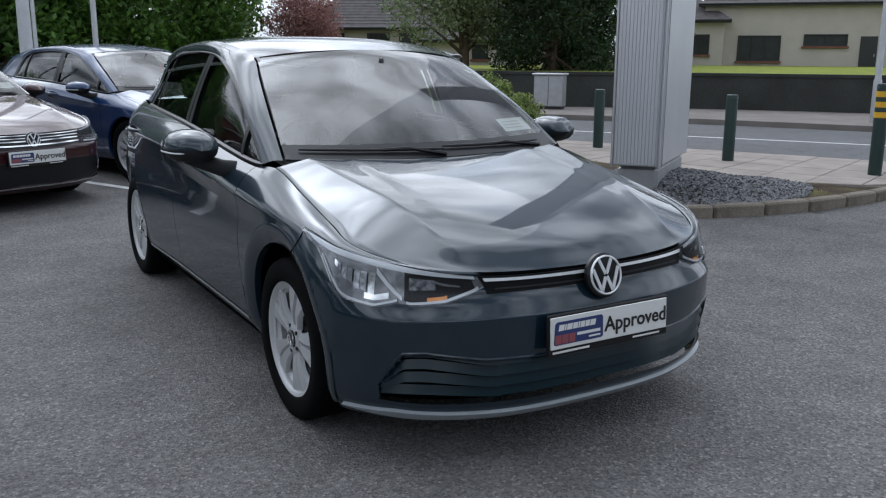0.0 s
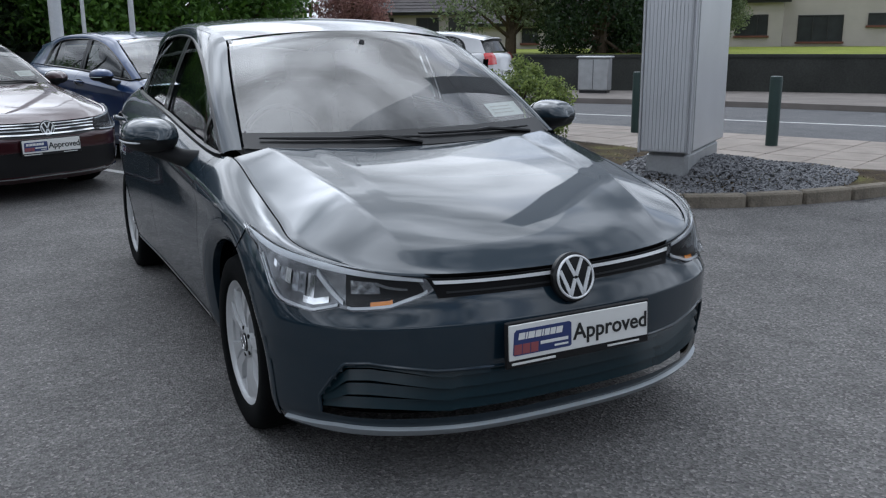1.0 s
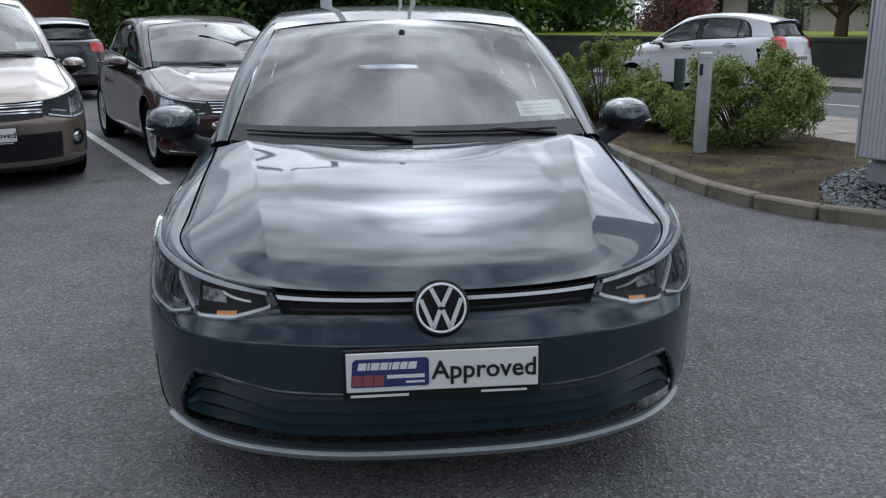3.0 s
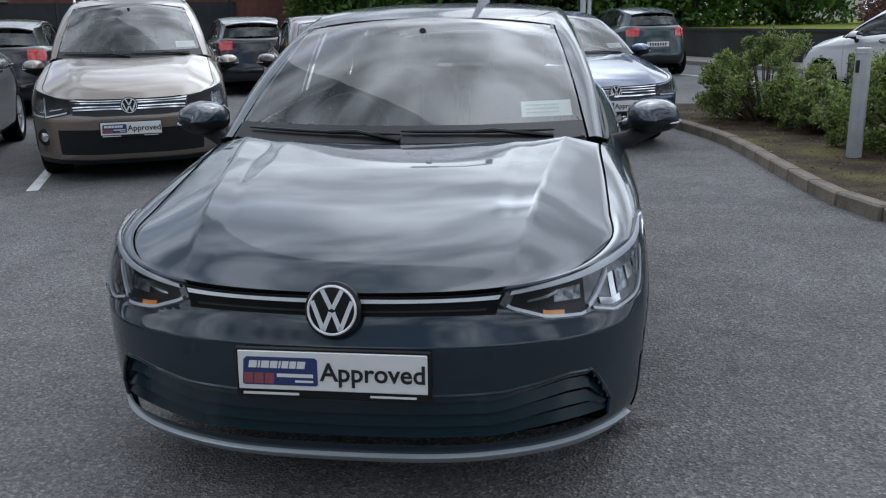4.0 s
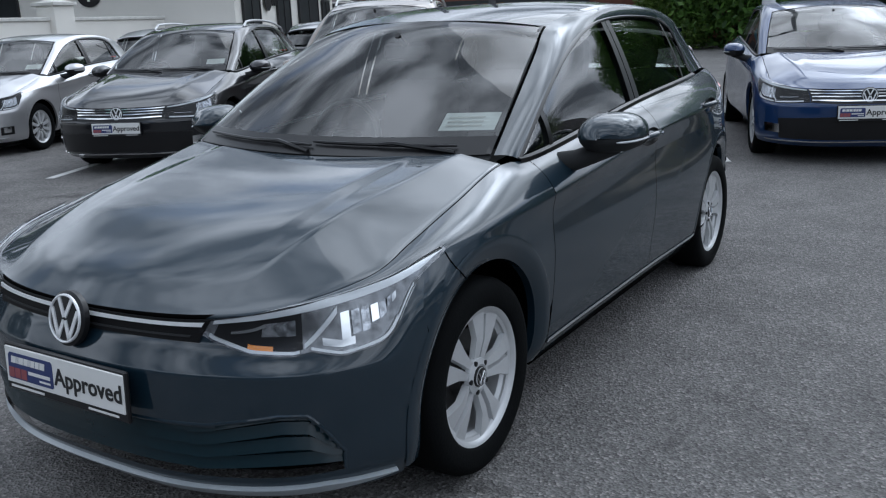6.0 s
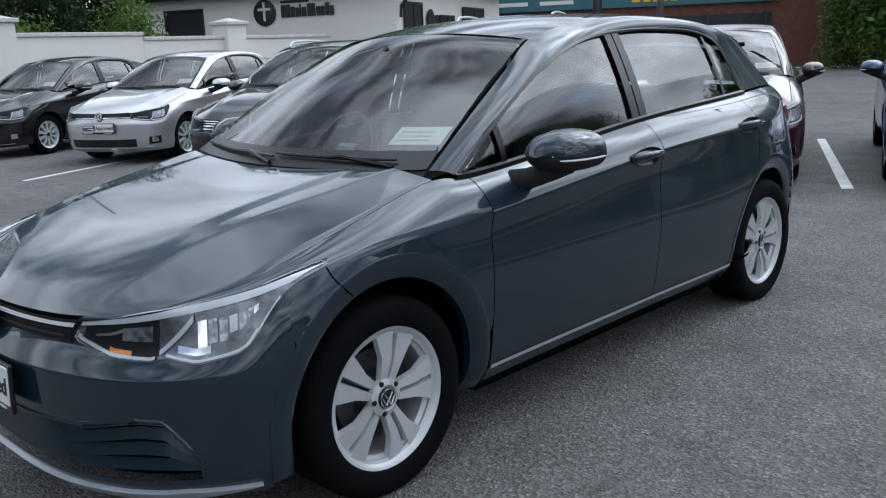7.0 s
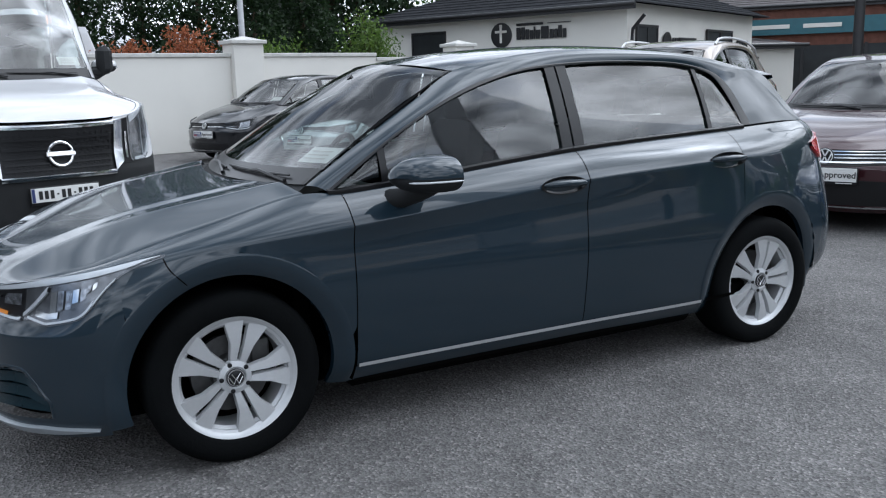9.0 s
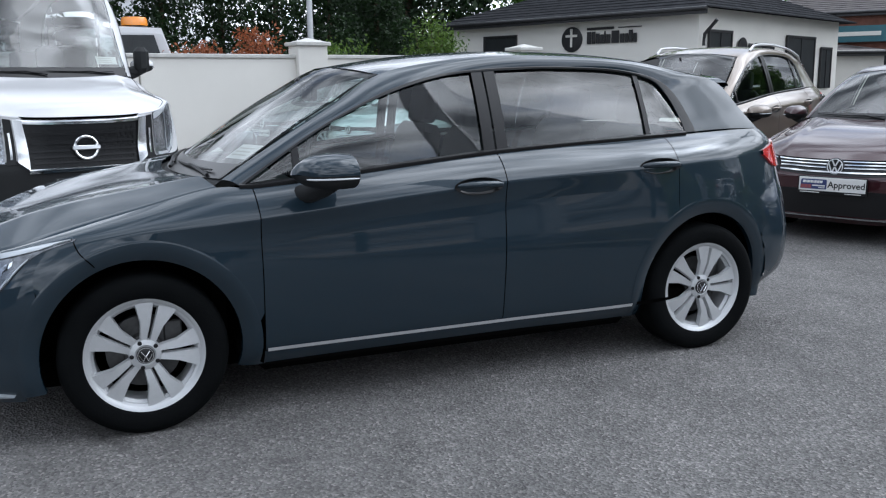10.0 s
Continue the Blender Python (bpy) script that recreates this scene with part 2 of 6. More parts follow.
M_SOIL = plain("soil", (0.034, 0.030, 0.018), 0.95, vary=0.7, scale=2.2, bump=1.0, fine=45)
soil_ramp = M_SOIL.node_tree.nodes["Color Ramp"].color_ramp.elements
soil_ramp.new(0.52)
for e_, p_, c_ in zip(soil_ramp, (0.34, 0.52, 0.64), ((0.016, 0.010, 0.007), (0.062, 0.046, 0.029), (0.115, 0.110, 0.034))):
    e_.position, e_.color = p_, (*c_, 1)
M_SLATE = plain("slate_chips", (0.150, 0.152, 0.160), 0.6, vary=0.45, scale=30)
M_GRASS = plain("grass", (0.19, 0.22, 0.035), 0.95, vary=0.35, scale=1.5, bump=0.8, fine=40)
M_FARSLAB = plain("far_pavement", (0.20, 0.18, 0.165), 0.9, vary=0.2, scale=2, bump=0.3)
M_DARKTEAL = plain("dark_teal_plastic", (0.0060, 0.0190, 0.0260), 0.25, vary=0.1, spec=0.35)
M_PYLON = plain("pylon_aluminium", (0.58, 0.59, 0.61), 0.42, 0.5, vary=0.06, scale=2)
M_GREENPOST = plain("green_post", (0.012, 0.032, 0.028), 0.45, vary=0.2)
M_GREYPOST = plain("galvanised", (0.42, 0.43, 0.44), 0.5, 0.6, vary=0.15)
M_YELLOW = plain("yellow_band", (0.70, 0.40, 0.02), 0.5)
M_DARKWALL = plain("dark_render", (0.048, 0.050, 0.046), 0.95, vary=0.35, scale=1.2, bump=0.5, fine=25)
M_CREAM = plain("cream_render", (0.74, 0.72, 0.67), 0.9, vary=0.06, scale=0.8, bump=0.25, fine=60)
M_COPING = plain("coping", (0.56, 0.55, 0.52), 0.9, vary=0.15, bump=0.3)
M_HOUSE = plain("house_render", (0.46, 0.42, 0.385), 0.95, vary=0.10, scale=1.0, bump=0.5, fine=40)
M_ROOF = plain("roof_tiles", (0.115, 0.105, 0.105), 0.85, vary=0.3, scale=3, bump=0.4)
M_SLATEROOF = plain("dark_slate_roof", (0.032, 0.033, 0.036), 0.95, vary=0.35, scale=3, bump=0.4, spec=0.02)
M_BRICK = plain("brick", (0.17, 0.08, 0.06), 0.9, vary=0.3, scale=4, bump=0.4)
M_BLOCKER = plain("blocker_grey", (0.05, 0.053, 0.056), 0.6, vary=0.15, scale=1.5)
M_FRAME = plain("dark_frame", (0.02, 0.02, 0.022), 0.4)
M_ROOMDARK = plain("dark_room", (0.025, 0.028, 0.03), 0.42, vary=0.4, scale=2, spec=0.3)
M_FASCIA = plain("teal_fascia", (0.03, 0.12, 0.15), 0.4, vary=0.1)
M_BARK = plain("bark", (0.10, 0.075, 0.055), 0.95, vary=0.4, scale=9, bump=0.8)
M_LITTER = leafy("dry_leaves", (0.05, 0.035, 0.02), (0.30, 0.24, 0.16), 0.8)
M_TREE = leafy("tree_leaves", (0.018, 0.055, 0.010), (0.14, 0.27, 0.045))
M_TREEDK = leafy("dense_leaves", (0.006, 0.016, 0.006), (0.045, 0.085, 0.028))
M_TREE2 = leafy("bright_leaves", (0.035, 0.075, 0.012), (0.13, 0.21, 0.035))
M_PALE = leafy("pale_leaves", (0.06, 0.09, 0.035), (0.28, 0.33, 0.18))
M_BUSH = leafy("bush_leaves", (0.024, 0.056, 0.012), (0.35, 0.42, 0.12))
M_REDLEAF = leafy("red_leaves", (0.13, 0.05, 0.05), (0.46, 0.26, 0.24))
M_ORANGELEAF = leafy("orange_leaves", (0.20, 0.05, 0.02), (0.42, 0.16, 0.07))
M_CONIFER = leafy("conifer_leaves", (0.006, 0.018, 0.006), (0.030, 0.062, 0.018))


# ---- mesh tools ----
class MB:
    """Collects vertices and faces."""

    def __init__(self):
        self.v, self.f = [], []

    def add(self, verts, faces, m=None):
        o = len(self.v)
        self.v += [tuple(m @ Vector(p)) if m else tuple(p) for p in verts]
        self.f += [tuple(i + o for i in q) for q in faces]
        return self

    def grid(self, P, flip=False, closed=False):
        nu, nv = len(P), len(P[0])
        o = len(self.v)
        self.v += [tuple(float(c) for c in p) for row in P for p in row]
        for i in range(nu if closed else nu - 1):
            for j in range(nv - 1):
                a, b = o + i * nv + j, o + ((i + 1) % nu) * nv + j
                q = (a, b, b + 1, a + 1)
                self.f.append(q[::-1] if flip else q)
        return self

    def box(self, c, s, m=None, ch=0.006):
        """A chamfered box with its centre c and size s."""
        hx, hy, hz = s[0] / 2, s[1] / 2, s[2] / 2
        ch = min(ch, 0.45 * min(s))
        vs, ids = [], {}
        for x in (-1, 1):
            for y in (-1, 1):
                for z in (-1, 1):
                    for k in range(3):
                        p = [x * (hx - ch), y * (hy - ch), z * (hz - ch)]
                        p[k] = (x * hx, y * hy, z * hz)[k]
                        ids[x, y, z, k] = len(vs)
                        vs.append((c[0] + p[0], c[1] + p[1], c[2] + p[2]))
        fs = []
        for k in range(3):
            a, b = (k + 1) % 3, (k + 2) % 3
            for s_ in (-1, 1):
                q = []
                for sa, sb in ((-1, -1), (1, -1), (1, 1), (-1, 1)):
                    t = [0, 0, 0]
                    t[k], t[a], t[b] = s_, sa, sb
                    q.append(ids[t[0], t[1], t[2], k])
                fs.append(tuple(q if s_ > 0 else q[::-1]))
            for sa in (-1, 1):
                for sb in (-1, 1):
                    q = []
                    for sk, kk in ((-1, a), (1, a), (1, b), (-1, b)):
                        t = [0, 0, 0]
                        t[k], t[a], t[b] = sk, sa, sb
                        q.append(ids[t[0], t[1], t[2], kk])
                    fs.append(tuple(q))
        for x in (-1, 1):
            for y in (-1, 1):
                for z in (-1, 1):
                    fs.append((ids[x, y, z, 0], ids[x, y, z, 1], ids[x, y, z, 2]))
        return self.add(vs, fs, m)

    def lathe(self, prof, n=32, m=None, caps=True):
        """Turns a profile of (radius, height) round z."""
        vs = [(r * math.cos(2 * math.pi * i / n), r * math.sin(2 * math.pi * i / n), h) for i in range(n) for r, h in prof]
        k = len(prof)
        fs = [(i * k + j, (i + 1) % n * k + j, (i + 1) % n * k + j + 1, i * k + j + 1) for i in range(n) for j in range(k - 1)]
        if caps:
            fs += [tuple(i * k for i in range(n))[::-1], tuple(i * k + k - 1 for i in range(n))]
        return self.add(vs, fs, m)

    def tube(self, pts, r, n=8):
        """A rod along points; r is one radius or one a point."""
        pts = [Vector(p) for p in pts]
        rings = []
        for i, p in enumerate(pts):
            d = (pts[min(i + 1, len(pts) - 1)] - pts[max(i - 1, 0)]).normalized()
            a = d.cross(Vector((0, 0, 1)) if abs(d.z) < 0.9 else Vector((1, 0, 0))).normalized()
            b = d.cross(a)
            rr = r[i] if isinstance(r, (list, tuple)) else r
            rings.append([p + rr * (math.cos(2 * math.pi * k / n) * a + math.sin(2 * math.pi * k / n) * b) for k in range(n)])
        o, N = len(self.v), len(rings)
        self.v += [tuple(p) for ring in rings for p in ring]
        for i in range(N - 1):
            for k in range(n):
                self.f.append((o + i * n + k, o + i * n + (k + 1) % n, o + (i + 1) * n + (k + 1) % n, o + (i + 1) * n + k))
        self.f += [tuple(o + k for k in range(n))[::-1], tuple(o + (N - 1) * n + k for k in range(n))]
        return self

    def slab(self, poly, z0, z1, m=None):
        """A flat polygon with thickness."""
        k = len(poly)
        vs = [(x, y, z0) for x, y in poly] + [(x, y, z1) for x, y in poly]
        fs = [tuple(range(k))[::-1], tuple(range(k, 2 * k))] + [(i, (i + 1) % k, k + (i + 1) % k, k + i) for i in range(k)]
        return self.add(vs, fs, m)

    def mirror(self):
        o, n = len(self.v), len(self.f)
        self.v += [(-x, y, z) for x, y, z in self.v[:o]]
        self.f += [tuple(i + o for i in q)[::-1] for q in self.f[:n]]
        return self


def make(name, mb, mat, smooth=True, angle=38):
    me = bpy.data.meshes.new(name)
    me.from_pydata(mb.v, [], mb.f)
    me.materials.append(mat)
    if smooth:
        me.polygons.foreach_set("use_smooth", [True] * len(me.polygons))
        me.set_sharp_from_angle(angle=radians(angle))
    me.update()
    return me


def part(name, mb, mat, parent, label="", smooth=True, angle=38, m=None):
    ob = new(name, make(name, mb, mat, smooth, angle) if isinstance(mb, MB) else mb)
    ob.parent = parent
    if m:
        ob.matrix_basis = m
    if mat in (M_GLASS, M_SIDEGLASS, M_DARKGLASS, M_LENS):
        ob.visible_shadow = False
    return tagged(ob, label) if label else ob


def thing(name, label, category, group="", kind="", m=None, mb=None, mat=None, smooth=True):
    ob = new(name, make(name, mb, mat, smooth) if mb else None)
    if m:
        ob.matrix_basis = m
    return tagged(ob, label, category, group, kind)


def words(text, size, depth=0.001, bold=0.0):
    """The built-in font as a mesh, centred, in the x-y plane."""
    cu = bpy.data.curves.new("words", "FONT")
    cu.body, cu.size, cu.extrude, cu.offset = text, size, depth, bold
    cu.align_x, cu.align_y, cu.resolution_u = "CENTER", "CENTER", 3
    ob = bpy.data.objects.new("words", cu)
    scene.collection.objects.link(ob)
    bpy.context.view_layer.update()
    me = bpy.data.meshes.new_from_object(ob)
    bpy.data.objects.remove(ob)
    me.name = "lettering"
    return me


def poly_mesh(poly, depth):
    return MB().slab(poly, 0, depth)


def ring_pts(pts, n):
    """Points evenly spaced along a smooth curve through pts."""
    P = np.array(pts, float)
    Q = spline(P[:, None, :], np.linspace(0, len(P) - 1, 40 * len(P)))[:, 0]
    s = np.r_[0, np.cumsum(np.linalg.norm(np.diff(Q, axis=0), axis=1))]
    return np.stack([np.interp(np.linspace(0, s[-1], n), s, Q[:, k]) for k in range(Q.shape[1])], 1)


def spline(P, u, ghosts=None):
    """A smooth curve through P (n, k, 3) at the parameters u, 0 to n - 1."""
    P = np.asarray(P, float)
    n = len(P)
    g0, g1 = ghosts if ghosts else (2 * P[0] - P[1], 2 * P[-1] - P[-2])
    Q = np.concatenate([[g0], P, [g1]])
    d = np.sqrt(np.linalg.norm(np.diff(Q, axis=0), axis=-1, keepdims=True)) + 1e-6
    s = np.diff(Q, axis=0) / d
    T = (s[:-1] * d[1:] + s[1:] * d[:-1]) / (d[1:] + d[:-1])
    i = np.clip(np.floor(u).astype(int), 0, n - 2)
    f = (np.asarray(u) - i)[:, None, None]
    h = d[1:-1][i]
    return (2 * f**3 - 3 * f**2 + 1) * P[i] + (f**3 - 2 * f**2 + f) * h * T[i] + (-2 * f**3 + 3 * f**2) * P[i + 1] + (f**3 - f**2) * h * T[i + 1]


def coons(c0, c1, d0, d1):
    """A patch between the curves c0, c1 (along u) and d0, d1 (along v)."""
    u, v = np.linspace(0, 1, len(c0))[:, None, None], np.linspace(0, 1, len(d0))[None, :, None]
    c0, c1, d0, d1 = (np.asarray(q, float) for q in (c0, c1, d0, d1))
    return (1 - v) * c0[:, None] + v * c1[:, None] + (1 - u) * d0[None] + u * d1[None] - ((1 - u) * (1 - v) * c0[0] + u * (1 - v) * c0[-1] + (1 - u) * v * c1[0] + u * v * c1[-1])


# ---- cars ----
# Half a hatchback, nose towards -y, front axle at y = 0, left side at +x.
# Each row is a feature line from the middle of the nose round the side to the middle of the tail.
HATCH_ROWS = [
    [(0, -.770, .165), (.40, -.735, .165), (.66, -.62, .172), (.80, -.46, .18), (.845, -.36, .19), (.82, 0, .20), (.80, .33, .205), (.795, .45, .205), (.79, 1.5, .205), (.775, 2.4, .21), (.750, 2.86, .24), (.600, 3.17, .27), (.36, 3.27, .28), (0, 3.30, .28)],
    [(0, -.825, .225), (.40, -.79, .225), (.68, -.665, .232), (.83, -.48, .245), (.872, -.36, .26), (.865, 0, .27), (.845, .33, .268), (.838, .45, .268), (.832, 1.5, .268), (.822, 2.4, .275), (.778, 2.86, .31), (.625, 3.24, .33), (.38, 3.34, .33), (0, 3.37, .33)],
    [(0, -.850, .405), (.40, -.815, .405), (.695, -.68, .41), (.845, -.49, .42), (.884, -.36, .43), (.890, 0, .45), (.874, .33, .43), (.868, .45, .43), (.862, 1.5, .43), (.850, 2.4, .44), (.797, 2.86, .46), (.640, 3.26, .47), (.38, 3.36, .47), (0, 3.39, .47)],
    [(0, -.855, .535), (.40, -.818, .535), (.695, -.685, .535), (.848, -.49, .54), (.886, -.36, .56), (.894, 0, .60), (.885, .33, .60), (.880, .45, .60), (.877, 1.5, .60), (.860, 2.4, .62), (.798, 2.86, .63), (.640, 3.24, .63), (.38, 3.33, .63), (0, 3.36, .63)],
    [(0, -.816, .610), (.40, -.776, .610), (.67, -.655, .595), (.835, -.475, .61), (.872, -.36, .66), (.884, 0, .72), (.876, .33, .735), (.872, .45, .74), (.868, 1.5, .80), (.850, 2.4, .825), (.777, 2.86, .835), (.622, 3.19, .835), (.37, 3.29, .83), (0, 3.32, .83)],
    [(0, -.805, .665), (.43, -.750, .668), (.655, -.635, .695), (.80, -.445, .728), (.842, -.30, .752), (.872, 0, .786), (.880, .33, .800), (.881, .45, .806), (.882, 1.5, .893), (.842, 2.4, .930), (.754, 2.86, .955), (.607, 3.15, .978), (.36, 3.25, .98), (0, 3.28, .98)],
    [(0, -.803, .674), (.45, -.737, .681), (.648, -.615, .704), (.755, -.425, .745), (.756, -.26, .786), (.752, 0, .850), (.745, .31, .920), (.770, .44, .918), (.762, 1.5, 1.008), (.706, 2.4, 1.045), (.650, 2.86, 1.06), (.585, 3.07, 1.06), (.35, 3.15, 1.06), (0, 3.18, 1.06)],
]
HATCH_ROWS = [[(x * ((.978, .977, .977, .977, .978, .982, .992)[i] if k < 9 else 1), y, z) for k, (x, y, z) in enumerate(row)] for i, row in enumerate(HATCH_ROWS)]
# The window opening's upper edge, and the roof's edge outside it, from the foot of the front pillar to the tail.
HATCH_WIN = [(.760, .40, .920), (.722, .68, 1.098), (.690, .88, 1.200), (.662, 1.08, 1.278), (.634, 1.30, 1.334), (.606, 1.555, 1.358), (.588, 1.92, 1.364), (.576, 2.27, 1.343), (.586, 2.43, 1.297), (.606, 2.492, 1.228), (.645, 2.545, 1.115), (.672, 2.556, 1.056)]
HATCH_EDGE = [(.695, .335, .945), (.640, .64, 1.128), (.597, .85, 1.245), (.556, 1.035, 1.345), (.562, 1.30, 1.400), (.562, 1.58, 1.424), (.556, 1.96, 1.422), (.552, 2.36, 1.392), (.540, 2.64, 1.340), (.500, 2.88, 1.288), (.545, 2.99, 1.16), (.588, 3.07, 1.06)]
HATCH_ROOF = [(0, .93, 1.385), (0, 1.30, 1.438), (0, 1.60, 1.456), (0, 1.96, 1.456), (0, 2.36, 1.432), (0, 2.68, 1.388), (0, 2.97, 1.335)]
HATCH_HOOD = [(0, -.803, .674), (0, -.70, .735), (0, -.45, .816), (0, -.15, .877), (0, .06, .908), (0, .175, .922)]
CREASE = 5


class Shape:
    """A car's control lines, and points on its skin."""

    def __init__(self, warp, wheelbase, dome=0.010):
        f = lambda P: np.array([[warp(*p) for p in row] for row in P])
        self.rows, self.base, self.dome = f(HATCH_ROWS), wheelbase, dome
        self.win, self.edge, self.roof, self.hood = (f([q])[0] for q in (HATCH_WIN, HATCH_EDGE, HATCH_ROOF, HATCH_HOOD))

    def skin(self, us, vs):
        """The body side at columns us and rows vs: (len(us), len(vs), 3)."""
        C = self.rows.transpose(1, 0, 2)
        flip = np.array([-1, 1, 1])
        L = spline(C, np.asarray(us, float), (C[1] * flip, C[-2] * flip)).transpose(1, 0, 2)
        vs = np.asarray(vs, float)
        out = np.zeros((len(vs), L.shape[1], 3))
        lo = vs <= CREASE
        if lo.any():
            out[lo] = spline(L[: CREASE + 1], vs[lo])
            # a sharp fold across the bumper under the badge, dying out towards the wings
            w = np.clip((3.6 - np.asarray(us, float)) / 1.6, 0, 1)[None, :, None]
            for sel, L2, o in ((lo & (vs <= 3), L[:4], 0), (lo & (vs > 3), L[3 : CREASE + 1], 3)):
                if sel.any():
                    out[sel] = out[sel] * (1 - w) + spline(L2, vs[sel] - o) * w
        if (~lo).any():
            f = (vs[~lo] - CREASE)[:, None, None]
            d = L[CREASE + 1] - L[CREASE]
            w = spline(C, np.asarray(us, float) + .01, (C[1] * flip, C[-2] * flip)).transpose(1, 0, 2)[CREASE] - L[CREASE]
            nn = np.cross(w, d)
            nn /= np.linalg.norm(nn, axis=-1, keepdims=True) + 1e-9
            out[~lo] = L[CREASE] + d * f + nn * np.linalg.norm(d, axis=-1, keepdims=True) * .36 * f * (1 - f)
        return out.transpose(1, 0, 2)

    def point(self, u, v):
        return self.skin([u], [v])[0, 0]

    def offset(self, us, vs, d):
        """Points over the skin, d outwards; us and vs are grids of one shape."""
        us, vs = np.asarray(us, float), np.asarray(vs, float)
        out = np.zeros(us.shape + (3,))
        e = 0.02
        for k in range(len(us)):
            u, v, m = us[k, 0], vs[k], vs.shape[1]
            p = self.skin([u - e, u, u + e], np.concatenate([v - e, v, np.minimum(v + e, 6)]))
            n = np.cross(p[2, m : 2 * m] - p[0, m : 2 * m], p[1, 2 * m :] - p[1, :m])
            n /= np.linalg.norm(n, axis=1, keepdims=True) + 1e-9
            out[k] = p[1, m : 2 * m] + n * (d if np.isscalar(d) else np.asarray(d)[k][:, None])
        return out

    def steps(self, u0, u1, step=0.03):
        us = [u0]
        cuts = [u0] + [k for k in range(math.floor(u0) + 1, math.ceil(u1)) if k < u1] + [u1]
        for a, b in zip(cuts, cuts[1:]):
            n = max(1, int(np.linalg.norm(self.point(b, 3) - self.point(a, 3)) / step))
            us += list(np.linspace(a, b, n + 1)[1:])
        return us


def skin_panel(S, u0, u1, v0, v1, arches=(), step=0.03, rows=5, hole=None):
    """A piece of the skin, cut out round the wheels."""
    us = S.steps(u0, u1, step)
    vs = np.unique(np.concatenate([np.linspace(a, min(a + 1, v1), rows + 1) for a in np.arange(v0, v1, 1.0)] + [[v1]]))
    if v0 < CREASE < v1:
        vs = np.unique(np.append(vs, CREASE))
    P = S.skin(us, vs)
    nu, nv = len(us), len(vs)
    keep = np.ones((nu - 1, nv - 1), bool)
    C = (P[:-1, :-1] + P[1:, 1:]) / 2
    for yc, zc, r in arches:
        keep &= np.hypot(C[..., 1] - yc, C[..., 2] - zc) > r
    if hole:
        um, vm = np.meshgrid((np.array(us)[:-1] + np.array(us)[1:]) / 2, (vs[:-1] + vs[1:]) / 2, indexing="ij")
        keep &= ~hole(um, vm)
    for yc, zc, r in arches:
        for i in range(nu):
            for j in range(nv):
                near = [keep[a, b] for a in (i - 1, i) for b in (j - 1, j) if 0 <= a < nu - 1 and 0 <= b < nv - 1]
                if any(near) and not all(near):
                    dy, dz = P[i, j, 1] - yc, P[i, j, 2] - zc
                    q = math.hypot(dy, dz)
                    if q < r * 1.25:
                        P[i, j, 1], P[i, j, 2] = yc + dy / q * r, max(zc + dz / q * r, P[i, 0, 2])
    mb = MB()
    mb.v = [tuple(float(c) for c in P[i, j]) for i in range(nu) for j in range(nv)]
    mb.f = [(i * nv + j, (i + 1) * nv + j, (i + 1) * nv + j + 1, i * nv + j + 1) for i in range(nu - 1) for j in range(nv - 1) if keep[i, j]]
    return mb


def both(name, mb, mat, root, label="", angle=38):
    """A part on the left, and its mirror image on the right."""
    part(name, mb, mat, root, label, angle=angle)
    r = MB()
    r.v, r.f = [(-x, y, z) for x, y, z in mb.v], [q[::-1] for q in mb.f]
    return part(name, r, mat, root, label, angle=angle)


def patch(S, u0, u1, low, high, d, nu=16, nv=4, bulge=0.0):
    """A patch over the skin between two lines v = low(u) and v = high(u)."""
    us = np.linspace(u0, u1, nu)
    t = np.linspace(0, 1, nv)
    U = np.repeat(us[:, None], nv, 1)
    lo, hi = np.array([low(u) for u in us]), np.array([high(u) for u in us])
    V = lo[:, None] * (1 - t) + hi[:, None] * t
    D = d + bulge * 4 * (t * (1 - t))[None] * np.ones((nu, 1))
    return S.offset(U, V, D)


def thick(S, u0, u1, low, high, d0, d1, nu=16, nv=4):
    """A patch with its edges turned in, from d0 to d1 over the skin."""
    A = patch(S, u0, u1, low, high, d1, nu, nv)
    B = patch(S, u0, u1, low, high, d0, nu, nv)
    return np.concatenate([B[:, :1], A, B[:, -1:]], 1)


def table(*pairs):
    xs, ys = [p[0] for p in pairs], [p[1] for p in pairs]
    return lambda u: float(np.interp(u, xs, ys))


